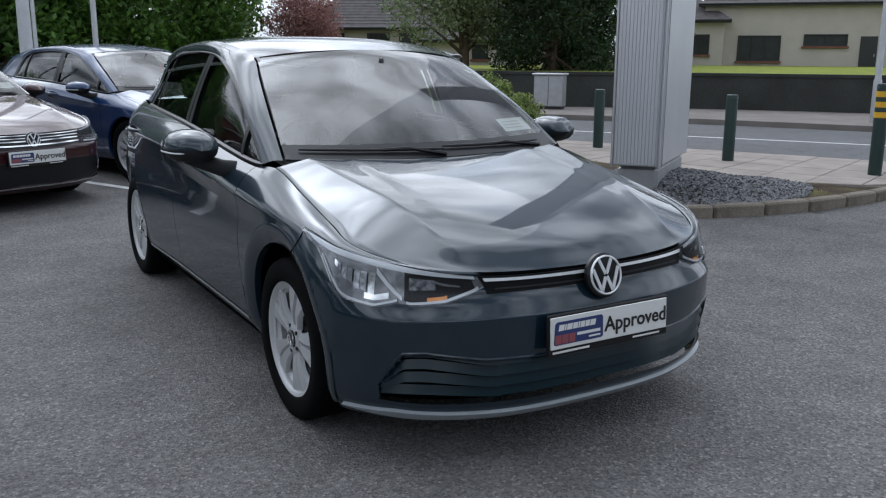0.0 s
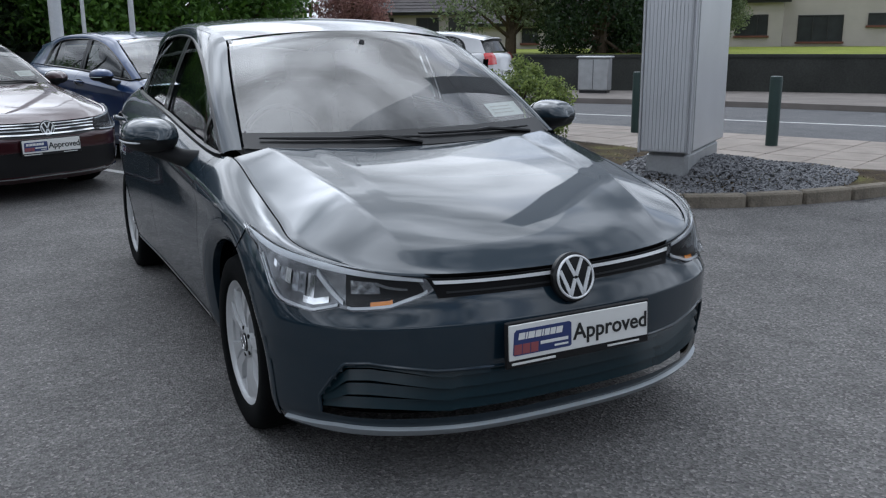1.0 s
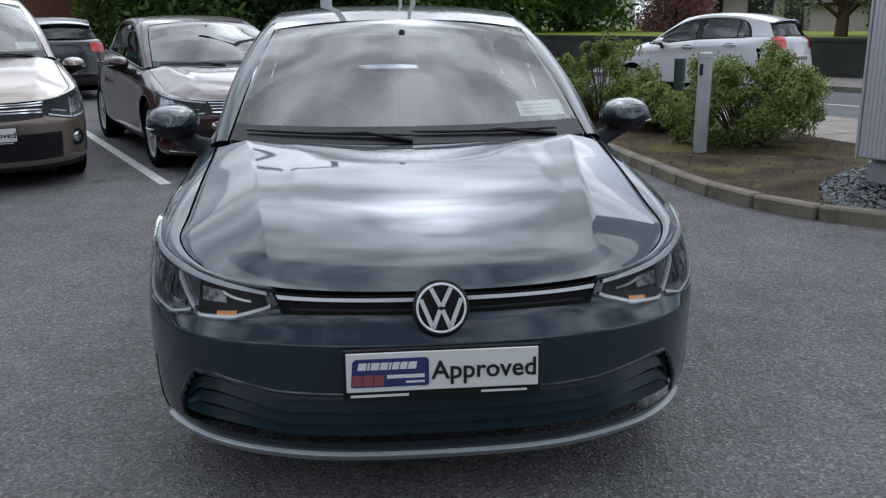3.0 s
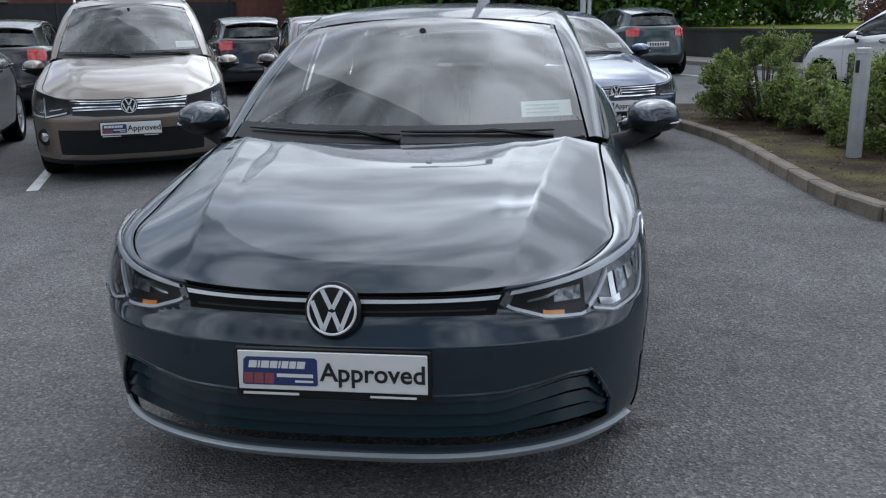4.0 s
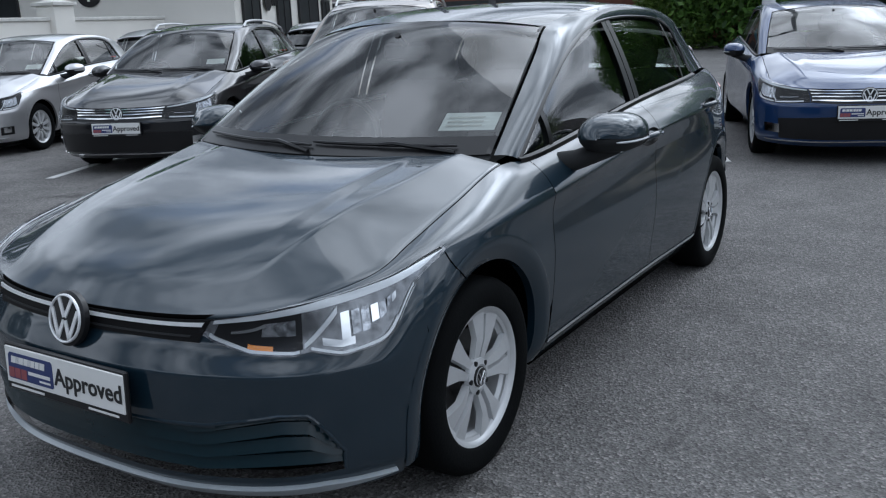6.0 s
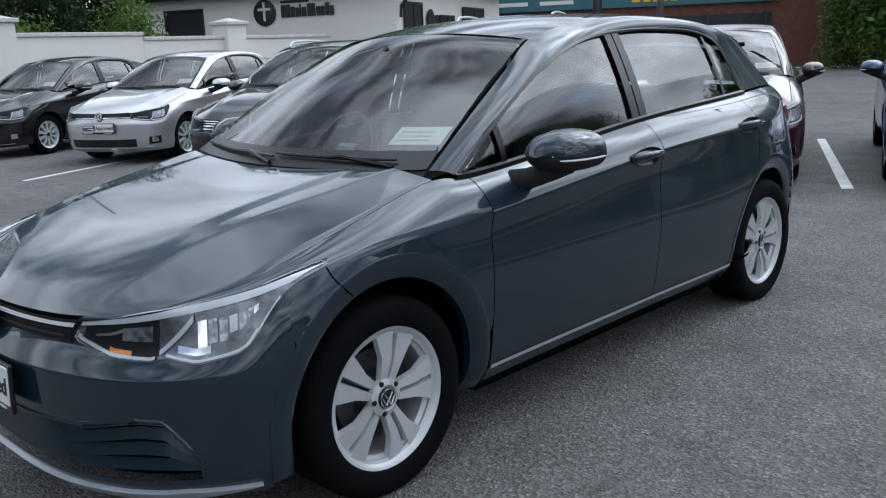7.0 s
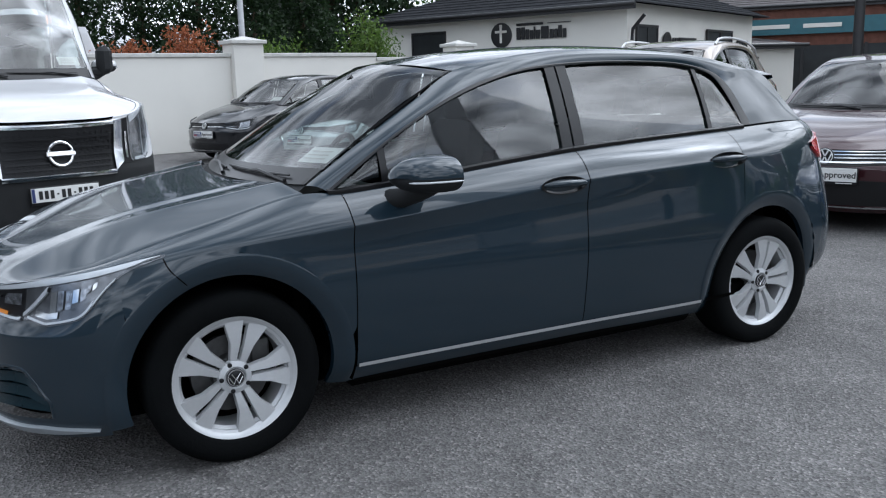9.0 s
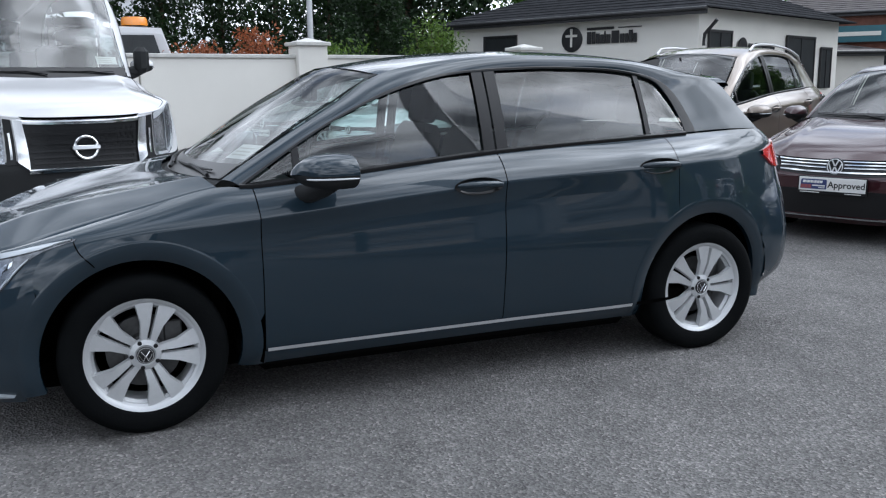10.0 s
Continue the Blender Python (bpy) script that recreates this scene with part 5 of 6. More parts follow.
    if rear_plate:
        q = S.point(13, 3.4)
        part("rear_plate", MB().box((0, q[1] + .014, q[2]), (.52, .012, .11), ch=.003), M_PLATE, root)
        for k in range(7):
            part("letter_bar", MB().box((-.18 + .06 * k, q[1] + .021, q[2]), (.035, .003, .06), ch=.0005), M_INK, root)
        part("rear_skirt", skin_panel(S, 11.2, 13, 0, 1.9).mirror(), M_PLASTIC, root, m=Matrix.Translation((0, .006, 0)))
    if rails:
        pts = spline(S.edge[:, None], np.linspace(4, 8.6, 14))[:, 0] + np.array([.0, 0, .045])
        pts[0, 2] -= .045
        pts[-1, 2] -= .045
        both("roof_rail", MB().tube(pts, .014, 8), M_ALLOY, root)
    return root


def stand(x, y, heading, nose):
    """The pose of a car whose badge is over (x, y); heading in degrees from -y towards +x; nose: from axle to badge."""
    m = Matrix.Translation((x, y, 0)) @ Matrix.Rotation(radians(heading), 4, "Z")
    return m @ Matrix.Translation((0, nose, 0))


the_hatchback()
SALOON = warp_to(.90, 2.79, 1.05, 1.832, 1.46)
other_car("saloon_car", "maroon saloon with chrome grille bars and a dealer plate", SALOON, 2.79, M_MAROON, "saloon", stand(-1.07, 5.38, 24, .86))
other_car("saloon_car", "metallic blue saloon with chrome grille bars and a dealer plate", SALOON, 2.79, M_BLUE, "saloon", stand(1.12, 6.30, 20, .86))
other_car("estate_car", "black estate with silver roof rails and chrome grille bars", warp_to(.90, 2.79, 1.08, 1.832, 1.49), 2.79, M_BLACKP, "saloon", stand(-5.45, 3.60, 24, .86), rails=True)
other_car("off_roader", "beige off-roader with roof rails and dark lower bumper", warp_to(.88, 2.60, .92, 1.81, 1.68, 1.18), 2.60, M_BEIGE, "offroader", stand(-3.27, 4.52, 24, .82), wheel=(.345, .222, .23, "single"), arch=.40, rails=True)
other_car("small_hatchback", "silver small hatchback parked beside the wall", warp_to(.80, 2.55, .70, 1.75, 1.45), 2.55, M_SILVER, "small", stand(-8.75, 3.62, 24, .76), wheel=(.30, .20, .195, "single"), track=.71, arch=.35)
other_car("small_hatchback", "black small hatchback parked against the cream wall", warp_to(.80, 2.47, .70, 1.69, 1.46), 2.47, M_BLACKP, "small", stand(-11.5, 2.86, 24, .76), wheel=(.30, .20, .195, "single"), track=.69, arch=.35)


# ---- ground, kerbs, road ----
def sheet(name, pts_a, pts_b, z, mat, label, category, n=60, kind="structure", thick_=0.0):
    A, B = ring_pts([(*p, z) for p in pts_a], n), ring_pts([(*p, z) for p in pts_b], n)
    mb = MB().grid(np.stack([A, B], 1))
    if thick_:
        mb.grid(np.stack([A, A - np.array([0, 0, thick_])], 1)).grid(np.stack([B, B - np.array([0, 0, thick_])], 1))
    return thing(name, label, category, kind=kind, mb=mb, mat=mat, smooth=False)


gmb = MB()
gx = [-2500, -400, -80, -30, -15, -6, 0, 6, 15, 30, 80, 400, 2500]
gmb.grid([[(x, y, 0) for y in gx] for x in gx])
thing("ground", "dark grey worn asphalt of the car park", "ground", kind="structure", mb=gmb, mat=M_TAR, smooth=False)

KERB = [(1.40, 10.6), (1.85, 8.9), (2.36, 6.9), (2.52, 4.8), (2.64, 3.6), (2.80, 3.10), (3.16, 2.58), (3.80, 2.20), (4.88, 1.98), (6.15, 2.03), (7.2, 2.2), (8.4, 2.3)]
ROAD_NEAR = [(10.5, -14), (9.7, -4), (9.0, 1.0), (8.1, 3.9), (6.6, 7.6), (4.9, 11.2), (2.4, 16.5), (-1.5, 25), (-7, 38), (-14, 56)]
ROAD_FAR = [(17, -14), (15.6, -2), (14.4, 4), (12.7, 7.6), (11.6, 9.7), (9.3, 12.7), (7.0, 16.4), (4.1, 22.5), (-1.0, 33.5), (-8.5, 54)]
WALL = [(21.5, -12), (19.5, 0), (18.0, 6.0), (16.2, 9.4), (14.3, 11.9), (11.0, 15.0), (8.0, 18.8), (4.2, 26), (-.4, 36.5), (-7.5, 56)]
sheet("road", ROAD_NEAR, ROAD_FAR, .004, M_ROAD, "pale grey asphalt road beyond the pavement", "road")
LINE = [(13.2, -2), (12.1, 2.5), (10.85, 5.2), (9.55, 7.4), (7.85, 10.2), (5.3, 14.2), (2.6, 20)]
sheet("road_line", LINE, [(x + .07, y + .09) for x, y in LINE], .008, M_LINE, "white painted line along the road", "road marking")
sheet("far_pavement", ROAD_FAR, WALL, .11, M_FARSLAB, "pavement along the foot of the dark wall", "pavement", thick_=.13)


def inside(p, poly):
    x, y = p
    c = False
    for (x0, y0), (x1, y1) in zip(poly, poly[1:] + poly[:1]):
        if (y0 > y) != (y1 > y) and x < (x1 - x0) * (y - y0) / (y1 - y0) + x0:
            c = not c
    return c


kr = ring_pts([(*p, 0) for p in KERB], 28)
kd = ring_pts([(*p, 0) for p in KERB], 200)[:, :2]
bed_out = [(4.05, 10.6), (4.35, 9.0), (4.75, 7.0), (5.1, 5.3), (5.35, 4.0), (5.6, 3.2), (5.9, 2.6)]
bed = [tuple(p) for p in kd if p[0] < 5.9] + bed_out[::-1]
bmb = MB()


def zz(x, y):
    """The bed's height: level at the kerb, heaped round the sign."""
    f = min(1.0, float(np.hypot(kd[:, 0] - x, kd[:, 1] - y).min()) / .55)
    f = f * f * (3 - 2 * f)
    return .088 + f * (.19 * math.exp(-((x - 4.15) ** 2 + (y - 3.05) ** 2) / 1.0) + .02 * noise.noise(Vector((x * 3, y * 3, 0))))



st = .12
cells = [(i, j) for i in range(0, 42) for j in range(0, 76) if any(inside((1.3 + (i + a - .5) * st, 1.9 + (j + b - .5) * st), bed) for a, b in ((0, 0), (1, 0), (1, 1), (0, 1)))]
idx = {}
for i, j in cells:
    q = []
    for a, b in ((i, j), (i + 1, j), (i + 1, j + 1), (i, j + 1)):
        if (a, b) not in idx:
            x, y = 1.3 + (a - .5) * st, 1.9 + (b - .5) * st
            if not inside((x, y), bed):
                near = np.linalg.norm(kd - np.array([x, y]), axis=1)
                if near.min() < .2:
                    x, y = (float(c) for c in kd[near.argmin()])
            idx[a, b] = len(bmb.v)
            bmb.v.append((x, y, zz(x, y)))
        q.append(idx[a, b])
    bmb.f.append(tuple(q))
thing("planting_bed", "bare brown soil with moss inside the kerb", "flower bed", kind="structure", mb=bmb, mat=M_SOIL)
pave_out = [(5.5, 10.6), (5.9, 9.0), (6.6, 7.2), (7.2, 5.8), (7.7, 4.7), (8.2, 3.6), (8.8, 2.5), (8.9, 2.35)]
pave_in = bed_out + [(6.4, 2.16), (7.2, 2.25)]
pv = sheet("pavement", pave_in, pave_out, .078, M_KERB, "pale slab pavement between the bed and the road", "pavement", thick_=.08)
pa, pb = ring_pts([(*p, 0) for p in pave_in], 19), ring_pts([(*p, 0) for p in pave_out], 19)
for i in range(18):
    for j in range(4):
        q = [pa[i + a] * (1 - (j + b) / 4) + pb[i + a] * (j + b) / 4 for a, b in ((0, 0), (0, 1), (1, 1), (1, 0))]
        c_ = sum(q) / 4
        lift = .100 + random.uniform(-.002, .003)
        q = [c_ + (p - c_) * (1 - .010 / max(.05, np.linalg.norm(p - c_))) for p in q]
        in_ = [c_ + (p - c_) * .975 for p in q]
        mb = MB().add([(p[0], p[1], .07) for p in q] + [(p[0], p[1], lift - .006) for p in q] + [(p[0], p[1], lift) for p in in_], [(8, 9, 10, 11)] + [(k, (k + 1) % 4, 4 + (k + 1) % 4, 4 + k) for k in range(4)] + [(4 + k, 4 + (k + 1) % 4, 8 + (k + 1) % 4, 8 + k) for k in range(4)])
        part("slab", mb, M_SLAB, pv, smooth=False)

# kerb stones
for a, b in zip(kr, kr[1:]):
    d = b - a
    L, ang = np.linalg.norm(d[:2]), math.atan2(d[1], d[0])
    mb = MB().box((0, 0, .04), (L - .008, .125, .135 + random.uniform(-.006, .006)), ch=.016)
    thing("kerb_stone", "buff concrete kerb stone edging the planting bed", "kerb", "kerb stones", "", Matrix.Translation((*((a + b) / 2)[:2], random.uniform(-.004, .004))) @ Matrix.Rotation(ang + random.uniform(-.01, .01), 4, "Z"), mb, M_KERB)

# bay lines
def bay(x0, y0, x1, y1, w=.10):
    d = Vector((x1 - x0, y1 - y0)).normalized()
    nx, ny = -d.y * w / 2, d.x * w / 2
    mb = MB().add([(x0 + nx, y0 + ny, .004), (x0 - nx, y0 - ny, .004), (x1 - nx, y1 - ny, .004), (x1 + nx, y1 + ny, .004)], [(0, 1, 2, 3)])
    thing("bay_line", "worn white line between parking bays", "road marking", "bay lines", "structure", mb=mb, mat=M_LINE, smooth=False)


for k in range(-1, 4):
    x, y = -1.88 - 2.28 * k * .913, 4.78 - 2.28 * k * .36
    d = .6 if k < 0 else 0
    bay(x - .41 * d, y + .91 * d, x - .41 * 4.6, y + .91 * 4.6)

# ---- totem, posts ----
T0, TD = Vector((3.385, 2.925)), Vector((.559, -.829)).normalized()
TN = Vector((TD.y * -1, TD.x))
if TN.y < 0:
    TN = -TN
tm = Matrix(((TD.x, TN.x, 0, T0.x), (TD.y, TN.y, 0, T0.y), (0, 0, 1, 0), (0, 0, 0, 1)))
tot = thing("totem_sign", "tall silver aluminium sign pylon with a ribbed edge", "sign", m=tm)
part("plinth", MB().box((.22, .70, .22), (.36, 1.22, .34), ch=.03), M_GREYPOST, tot)
part("core", MB().box((.22, .69, 3.2), (.42, 1.38, 5.6), ch=.012), M_PYLON, tot)
for k in range(13):
    part("rib", MB().box((.034 + .031 * k, .0020, 3.2), (.0292, .009, 5.58), ch=.002), M_PYLON, tot)
for x, w in ((.004, .022), (.405, .014), (.430, .026)):
    part("corner_trim", MB().box((x, .002, 3.2), (w, .028, 5.62), ch=.006), M_PYLON, tot)
part("edge_seam", MB().box((.433, .10, 3.2), (.006, .012, 5.6), ch=.002), M_GREYPOST, tot)


def bollard(x, y, r, h, mat, label, band=False, slot=False, z=.10):
    b = thing("bollard", label, "bollard", "bollards", m=Matrix.Translation((x, y, z)))
    part("post", MB().lathe([(r, -.02), (r, h - .02), (r * .94, h - .004), (r * .8, h)], 28), mat, b)
    part("collar", MB().lathe([(r * 1.02, h - .055), (r * 1.05, h - .05), (r * 1.05, h - .045), (r * 1.02, h - .04)], 28, caps=False), mat, b)
    if band:
        for k in (0, 1, 2):
            part("band", MB().lathe([(r * 1.02, h - .14 - .11 * k), (r * 1.02, h - .08 - .11 * k)], 28, caps=False), M_YELLOW, b, "yellow warning band")
    if slot:
        part("slot", MB().box((-r * .8, -r * .6, h - .16), (.03, .03, .11), Matrix.Rotation(0, 4, "Z"), ch=.004), M_FRAME, b)
    return b


bollard(6.61, 4.40, .070, .80, M_GREENPOST, "dark green steel bollard on the pavement")
bollard(6.23, 6.37, .070, .80, M_GREENPOST, "dark green steel bollard on the pavement")
bollard(4.85, 7.07, .070, .80, M_GREENPOST, "dark green steel bollard behind the shrub")
bollard(3.93, 7.96, .070, .80, M_GREENPOST, "dark green steel bollard behind the shrub")
bollard(6.99, 2.70, .070, .98, M_GREENPOST, "dark green bollard with yellow warning bands", True)
bollard(3.23, 5.42, .068, 1.0, M_GREYPOST, "grey galvanised bollard in the planting bed", False, True, z=.06)

# ---- walls and houses ----
wa = ring_pts([(*p, 0) for p in WALL], 70)
nrm = np.array([.80, .60, 0])
mb = MB()
mb.grid(np.stack([wa + np.array([0, 0, z]) + nrm * o for o, z in ((0, 0), (0, .88), (.22, .88), (.22, 0))], 1))
wd = thing("wall_road", "low dark rendered wall beyond the road", "wall", kind="structure", mb=mb, mat=M_DARKWALL, smooth=False)
cp = MB().grid(np.stack([wa + np.array([0, 0, z]) + nrm * o for o, z in ((-.03, .88), (-.03, .95), (.25, .95), (.25, .88))], 1))
part("coping", cp, M_DARKWALL, wd, smooth=False)
lawn_b = [(40, -14), (38, 0), (36, 9), (32, 16), (28, 22), (22, 28), (16, 36), (9, 46), (0, 60), (-6, 70)]
sheet("lawn", [(x + .1, y + .1) for x, y in WALL], lawn_b, .82, M_GRASS, "mown green lawn behind the dark wall", "lawn")
sheet("lawn_bank", lawn_b, [(x * 2.2 + 10, y * 2.0 + 10) for x, y in lawn_b], .82, M_GRASS, "green bank rising behind the houses", "lawn")


def frame_on(parent, u, v, n, w, h, bars=1, mat=M_FRAME, sill=True, depth=.08):
    """A window whose left lower corner is at u, its wall direction v, its outward normal n."""
    wn_ = new("window")
    wn_.parent = parent
    wn_.matrix_basis = Matrix(((v.x, n.x, 0, u.x), (v.y, n.y, 0, u.y), (0, 0, 1, u.z), (0, 0, 0, 1)))
    f = MB().box((w / 2, 0, h - .03), (w, depth, .06)).box((w / 2, 0, .03), (w, depth, .06)).box((.03, 0, h / 2), (.06, depth, h - .12)).box((w - .03, 0, h / 2), (.06, depth, h - .12))
    for k in range(bars):
        f.box((w * (k + 1) / (bars + 1), 0, h / 2), (.05, depth * .9, h - .12))
    part("frame", f, mat, wn_)
    part("pane", MB().box((w / 2, -.02, h / 2), (w - .1, .012, h - .1), ch=.002), M_ROOMDARK, wn_)
    if sill:
        part("sill", MB().box((w / 2, .04, -.05), (w + .16, .16, .10)), M_BRICK, wn_)


def house(name, label, a, b, depth, z0, eave, ridge, wall_mat, windows=(), doors=(), over=.35, tiles=True, roof_mat=None):
    """A gabled block from corner a to corner b along its front; the front faces the right hand of a-to-b."""
    a, b = Vector(a), Vector(b)
    d = (b - a).normalized()
    n = Vector((d.y, -d.x))
    L = (b - a).length
    h = thing(name, label, "house", m=Matrix(((d.x, n.x, 0, a.x), (d.y, n.y, 0, a.y), (0, 0, 1, z0), (0, 0, 0, 1))))
    part("wall", MB().box((L / 2, -depth / 2, eave / 2), (L, depth, eave), ch=.01), wall_mat, h)
    roof = MB()
    o = over
    vs = [(-o, o, eave - .05), (L + o, o, eave - .05), (L + o, -depth - o, eave - .05), (-o, -depth - o, eave - .05), (depth * .35, -depth / 2, ridge), (L - depth * .35, -depth / 2, ridge)]
    roof.add(vs, [(0, 1, 5, 4), (1, 2, 5), (2, 3, 4, 5), (3, 0, 4)])
    rf = part("roof", roof, roof_mat or M_ROOF, h, smooth=False)
    if tiles:
        nrow = 16
        up = Vector((0, 0, .035))
        for s0, s1 in ((0, 1), (1, 2)):
            e0, e1 = (4, 5) if s0 == 0 else (5, 5)
            for r_ in range(nrow - (s0 == 1)):
                p = lambda t, k, e: Vector(vs[k]).lerp(Vector(vs[e]), t)
                t0, t1 = r_ / nrow, (r_ + 1) / nrow
                c = MB().add([p(t0, s0, e0) + up, p(t0, s1, e1) + up, p(t1, s1, e1) + up * .3, p(t1, s0, e0) + up * .3, p(t0, s0, e0), p(t0, s1, e1)], [(0, 1, 2, 3), (4, 5, 1, 0)])
                part("tile_course", c, roof_mat or M_ROOF, rf, smooth=False)
    gut = MB().tube([(-o, o + .04, eave - .08), (L + o, o + .04, eave - .08)], .055, 8).box((L / 2, o, eave - .14), (L + 2 * o, .03, .16))
    part("gutter", gut, M_FRAME, h)
    for x, z, w, hh, bars in windows:
        frame_on(h, Vector((x, .02, z)), Vector((1, 0, 0)), Vector((0, 1, 0)), w, hh, bars)
    for x, w, hh in doors:
        dr = new("door")
        dr.parent, dr.matrix_basis = h, Matrix.Translation((x, .02, 0))
        part("leaf", MB().box((w / 2, 0, hh / 2), (w, .08, hh)), M_FRAME, dr)
        part("handle", MB().box((w * .85, .06, 1.0), (.03, .05, .14)), M_GREYPOST, dr)
    return h


# bungalow across the road, in two blocks, and the house beside it
house("bungalow", "cream rendered bungalow wing with dark tiled roof", (31.6, 34.3), (35.2, 30.0), 7, .38, 2.85, 4.6, M_HOUSE, windows=[(3.3, 1.0, 1.6, 1.05, 2)])
house("bungalow", "cream rendered bungalow with brown windows and a dark door", (35.0, 31.2), (44.5, 19.9), 9, .38, 3.7, 5.8, M_HOUSE, windows=[(1.75, .68, 2.15, 1.32, 2), (5.0, 1.46, 2.1, .60, 1), (12.0, .9, 1.8, 1.3, 2)], doors=[(7.7, .80, 1.95)])
hl = house("bungalow", "cream bungalow with a low grey tiled roof", (16.3, 42.0), (27.5, 34.2), 8, .4, 2.35, 4.9, M_HOUSE, windows=[(1.6, .9, .8, 1.1, 1), (3.6, .9, 1.2, 1.1, 1), (6.5, .9, 1.6, 1.1, 2)], doors=[(5.3, .9, 2.0)])
house("bungalow", "small grey tiled outhouse in front of the bungalow", (20.2, 35.6), (26.2, 31.4), 4, .4, 1.7, 3.0, M_HOUSE, windows=[(2.4, .7, .8, .7, 1)])
house("bungalow", "white house far up the green bank", (13.0, 62), (20.0, 60), 7, .8, 2.6, 4.6, M_CREAM, windows=[(1.5, .9, 1.4, 1.1, 1), (4.5, .9, 1.4, 1.1, 1)])

# clinic with its sign
cl = house("clinic", "low white clinic with dark tiled roof and black sign lettering", (-23.1, 11.47), (-15.12, 15.07), 10, 0, 3.2, 4.9, M_CREAM, windows=[(1.35, 1.60, 1.35, 1.15, 0)], over=.45, roof_mat=M_SLATEROOF)
sg = new("sign")
sg.parent, sg.matrix_basis = cl, Matrix.Translation((4.75, .01, 2.52))
mm = Matrix.Rotation(radians(90), 4, "X") @ Matrix.Diagonal((1, 1, -1, 1))
part("disc", MB().lathe([(.36, 0), (.36, .03), (.34, .035)], 40, mm), M_FRAME, sg)
mk = MB().box((0, .05, 0), (.07, .03, .44)).box((0, .05, .10), (.40, .03, .07)).box((0, .05, .26), (.10, .03, .09), ch=.03)
part("disc_mark", mk, M_CREAM, sg)
xx = .52
for w, h in ((.17, .34), (.15, .34), (.15, .28), (.14, .25), (.06, .34), (.17, .25), (.30, .34), (.17, .25), (.12, .25), (.15, .34), (.14, .25)):
    part("letter_bar", MB().box((xx + w / 2, .03, -.10 + h / 2 - .05), (w * .82, .03, h), ch=.008), M_FRAME, sg)
    xx += w * .97
part("letter_bar", MB().box((.98, .03, .27), (.90, .02, .07), ch=.006), M_FRAME, sg)
part("letter_bar", MB().box((1.95, .03, .27), (.75, .02, .025), ch=.006), M_FRAME, sg)
# the clinic's long side, with glazing and a second sign
sd = new("side_front")
L_ = 8.757
sd.parent, sd.matrix_basis = cl, Matrix.Translation((L_, 0, 0)) @ Matrix.Rotation(radians(90), 4, "Z") @ Matrix.Diagonal((-1, 1, 1, 1))
sd.matrix_basis = Matrix(((0, 1, 0, L_), (-1, 0, 0, 0), (0, 0, 1, 0), (0, 0, 0, 1)))
for x, w, z, h in ((.5, 1.3, .1, 2.5), (3.4, 1.2, 1.1, 1.2), (5.6, 2.2, .1, 2.5), (8.4, .9, 1.0, 1.3)):
    gw = MB().box((x + w / 2, .03, z + h / 2), (w, .06, h))
    part("glazing", gw, M_ROOMDARK, sd)
    fr = MB().box((x + w / 2, .06, z + h), (w + .1, .05, .08)).box((x, .06, z + h / 2), (.07, .05, h)).box((x + w, .06, z + h / 2), (.07, .05, h)).box((x + w / 2, .06, z + h / 2), (.05, .05, h))
    part("glazing_frame", fr, M_FRAME, sd)
part("disc", MB().lathe([(.28, 0), (.28, .03)], 32, Matrix.Translation((2.5, .05, 2.2)) @ mm), M_FRAME, sd)
for k in range(7):
    part("letter_bar", MB().box((3.0 + .19 * k, .04, 2.2), (.13, .03, .26), ch=.008), M_FRAME, sd)
part("downpipe", MB().tube([(.1, .45, 2.85), (.1, .12, 2.5), (.1, .10, 2.2)], .05, 8), M_FRAME, sd)
ex = house("clinic_annex", "white flat-fronted annex beyond the clinic", (-20.2, 24.6), (-19.4, 26.6), 6, 0, 2.3, 2.6, M_CREAM, tiles=False)

# shop parade
sh = house("shop_parade", "dark shopfront with a teal fascia and brick end", (-25.5, 25.6), (-11.5, 36.2), 9, 0, 3.9, 5.4, M_BRICK, over=.2)
Ls = math.hypot(14, 10.6)
part("fascia", MB().box((Ls / 2 - 1, .16, 3.0), (Ls - 2.4, .18, .62)), M_FASCIA, sh)
part("shop_window", MB().box((Ls / 2 - 1, .04, 1.2), (Ls - 3, .08, 2.1)), M_ROOMDARK, sh)
for k in range(7):
    part("mullion", MB().box((1 + k * 2.3, .09, 1.2), (.12, .08, 2.2)), M_FRAME, sh)
for x, w in ((3.2, 1.9), (5.6, 1.4), (9.4, .34), (9.85, .3), (10.25, .3), (10.65, .2), (10.95, .3)):
    part("letter_bar", MB().box((x + w / 2, .26, 3.0), (w, .03, .16 if w > 1 else .26), ch=.008), M_CREAM if w > 1 else M_YELLOW, sh)
house("brick_house", "two-storey brick building beyond the shops", (-10.8, 37.0), (-6.5, 40.5), 8, 0, 5.6, 7.4, M_BRICK, windows=[(.8, 3.4, 1.2, 1.3, 1), (3.0, 3.4, 1.2, 1.3, 1), (.8, .8, 1.4, 1.5, 1)])

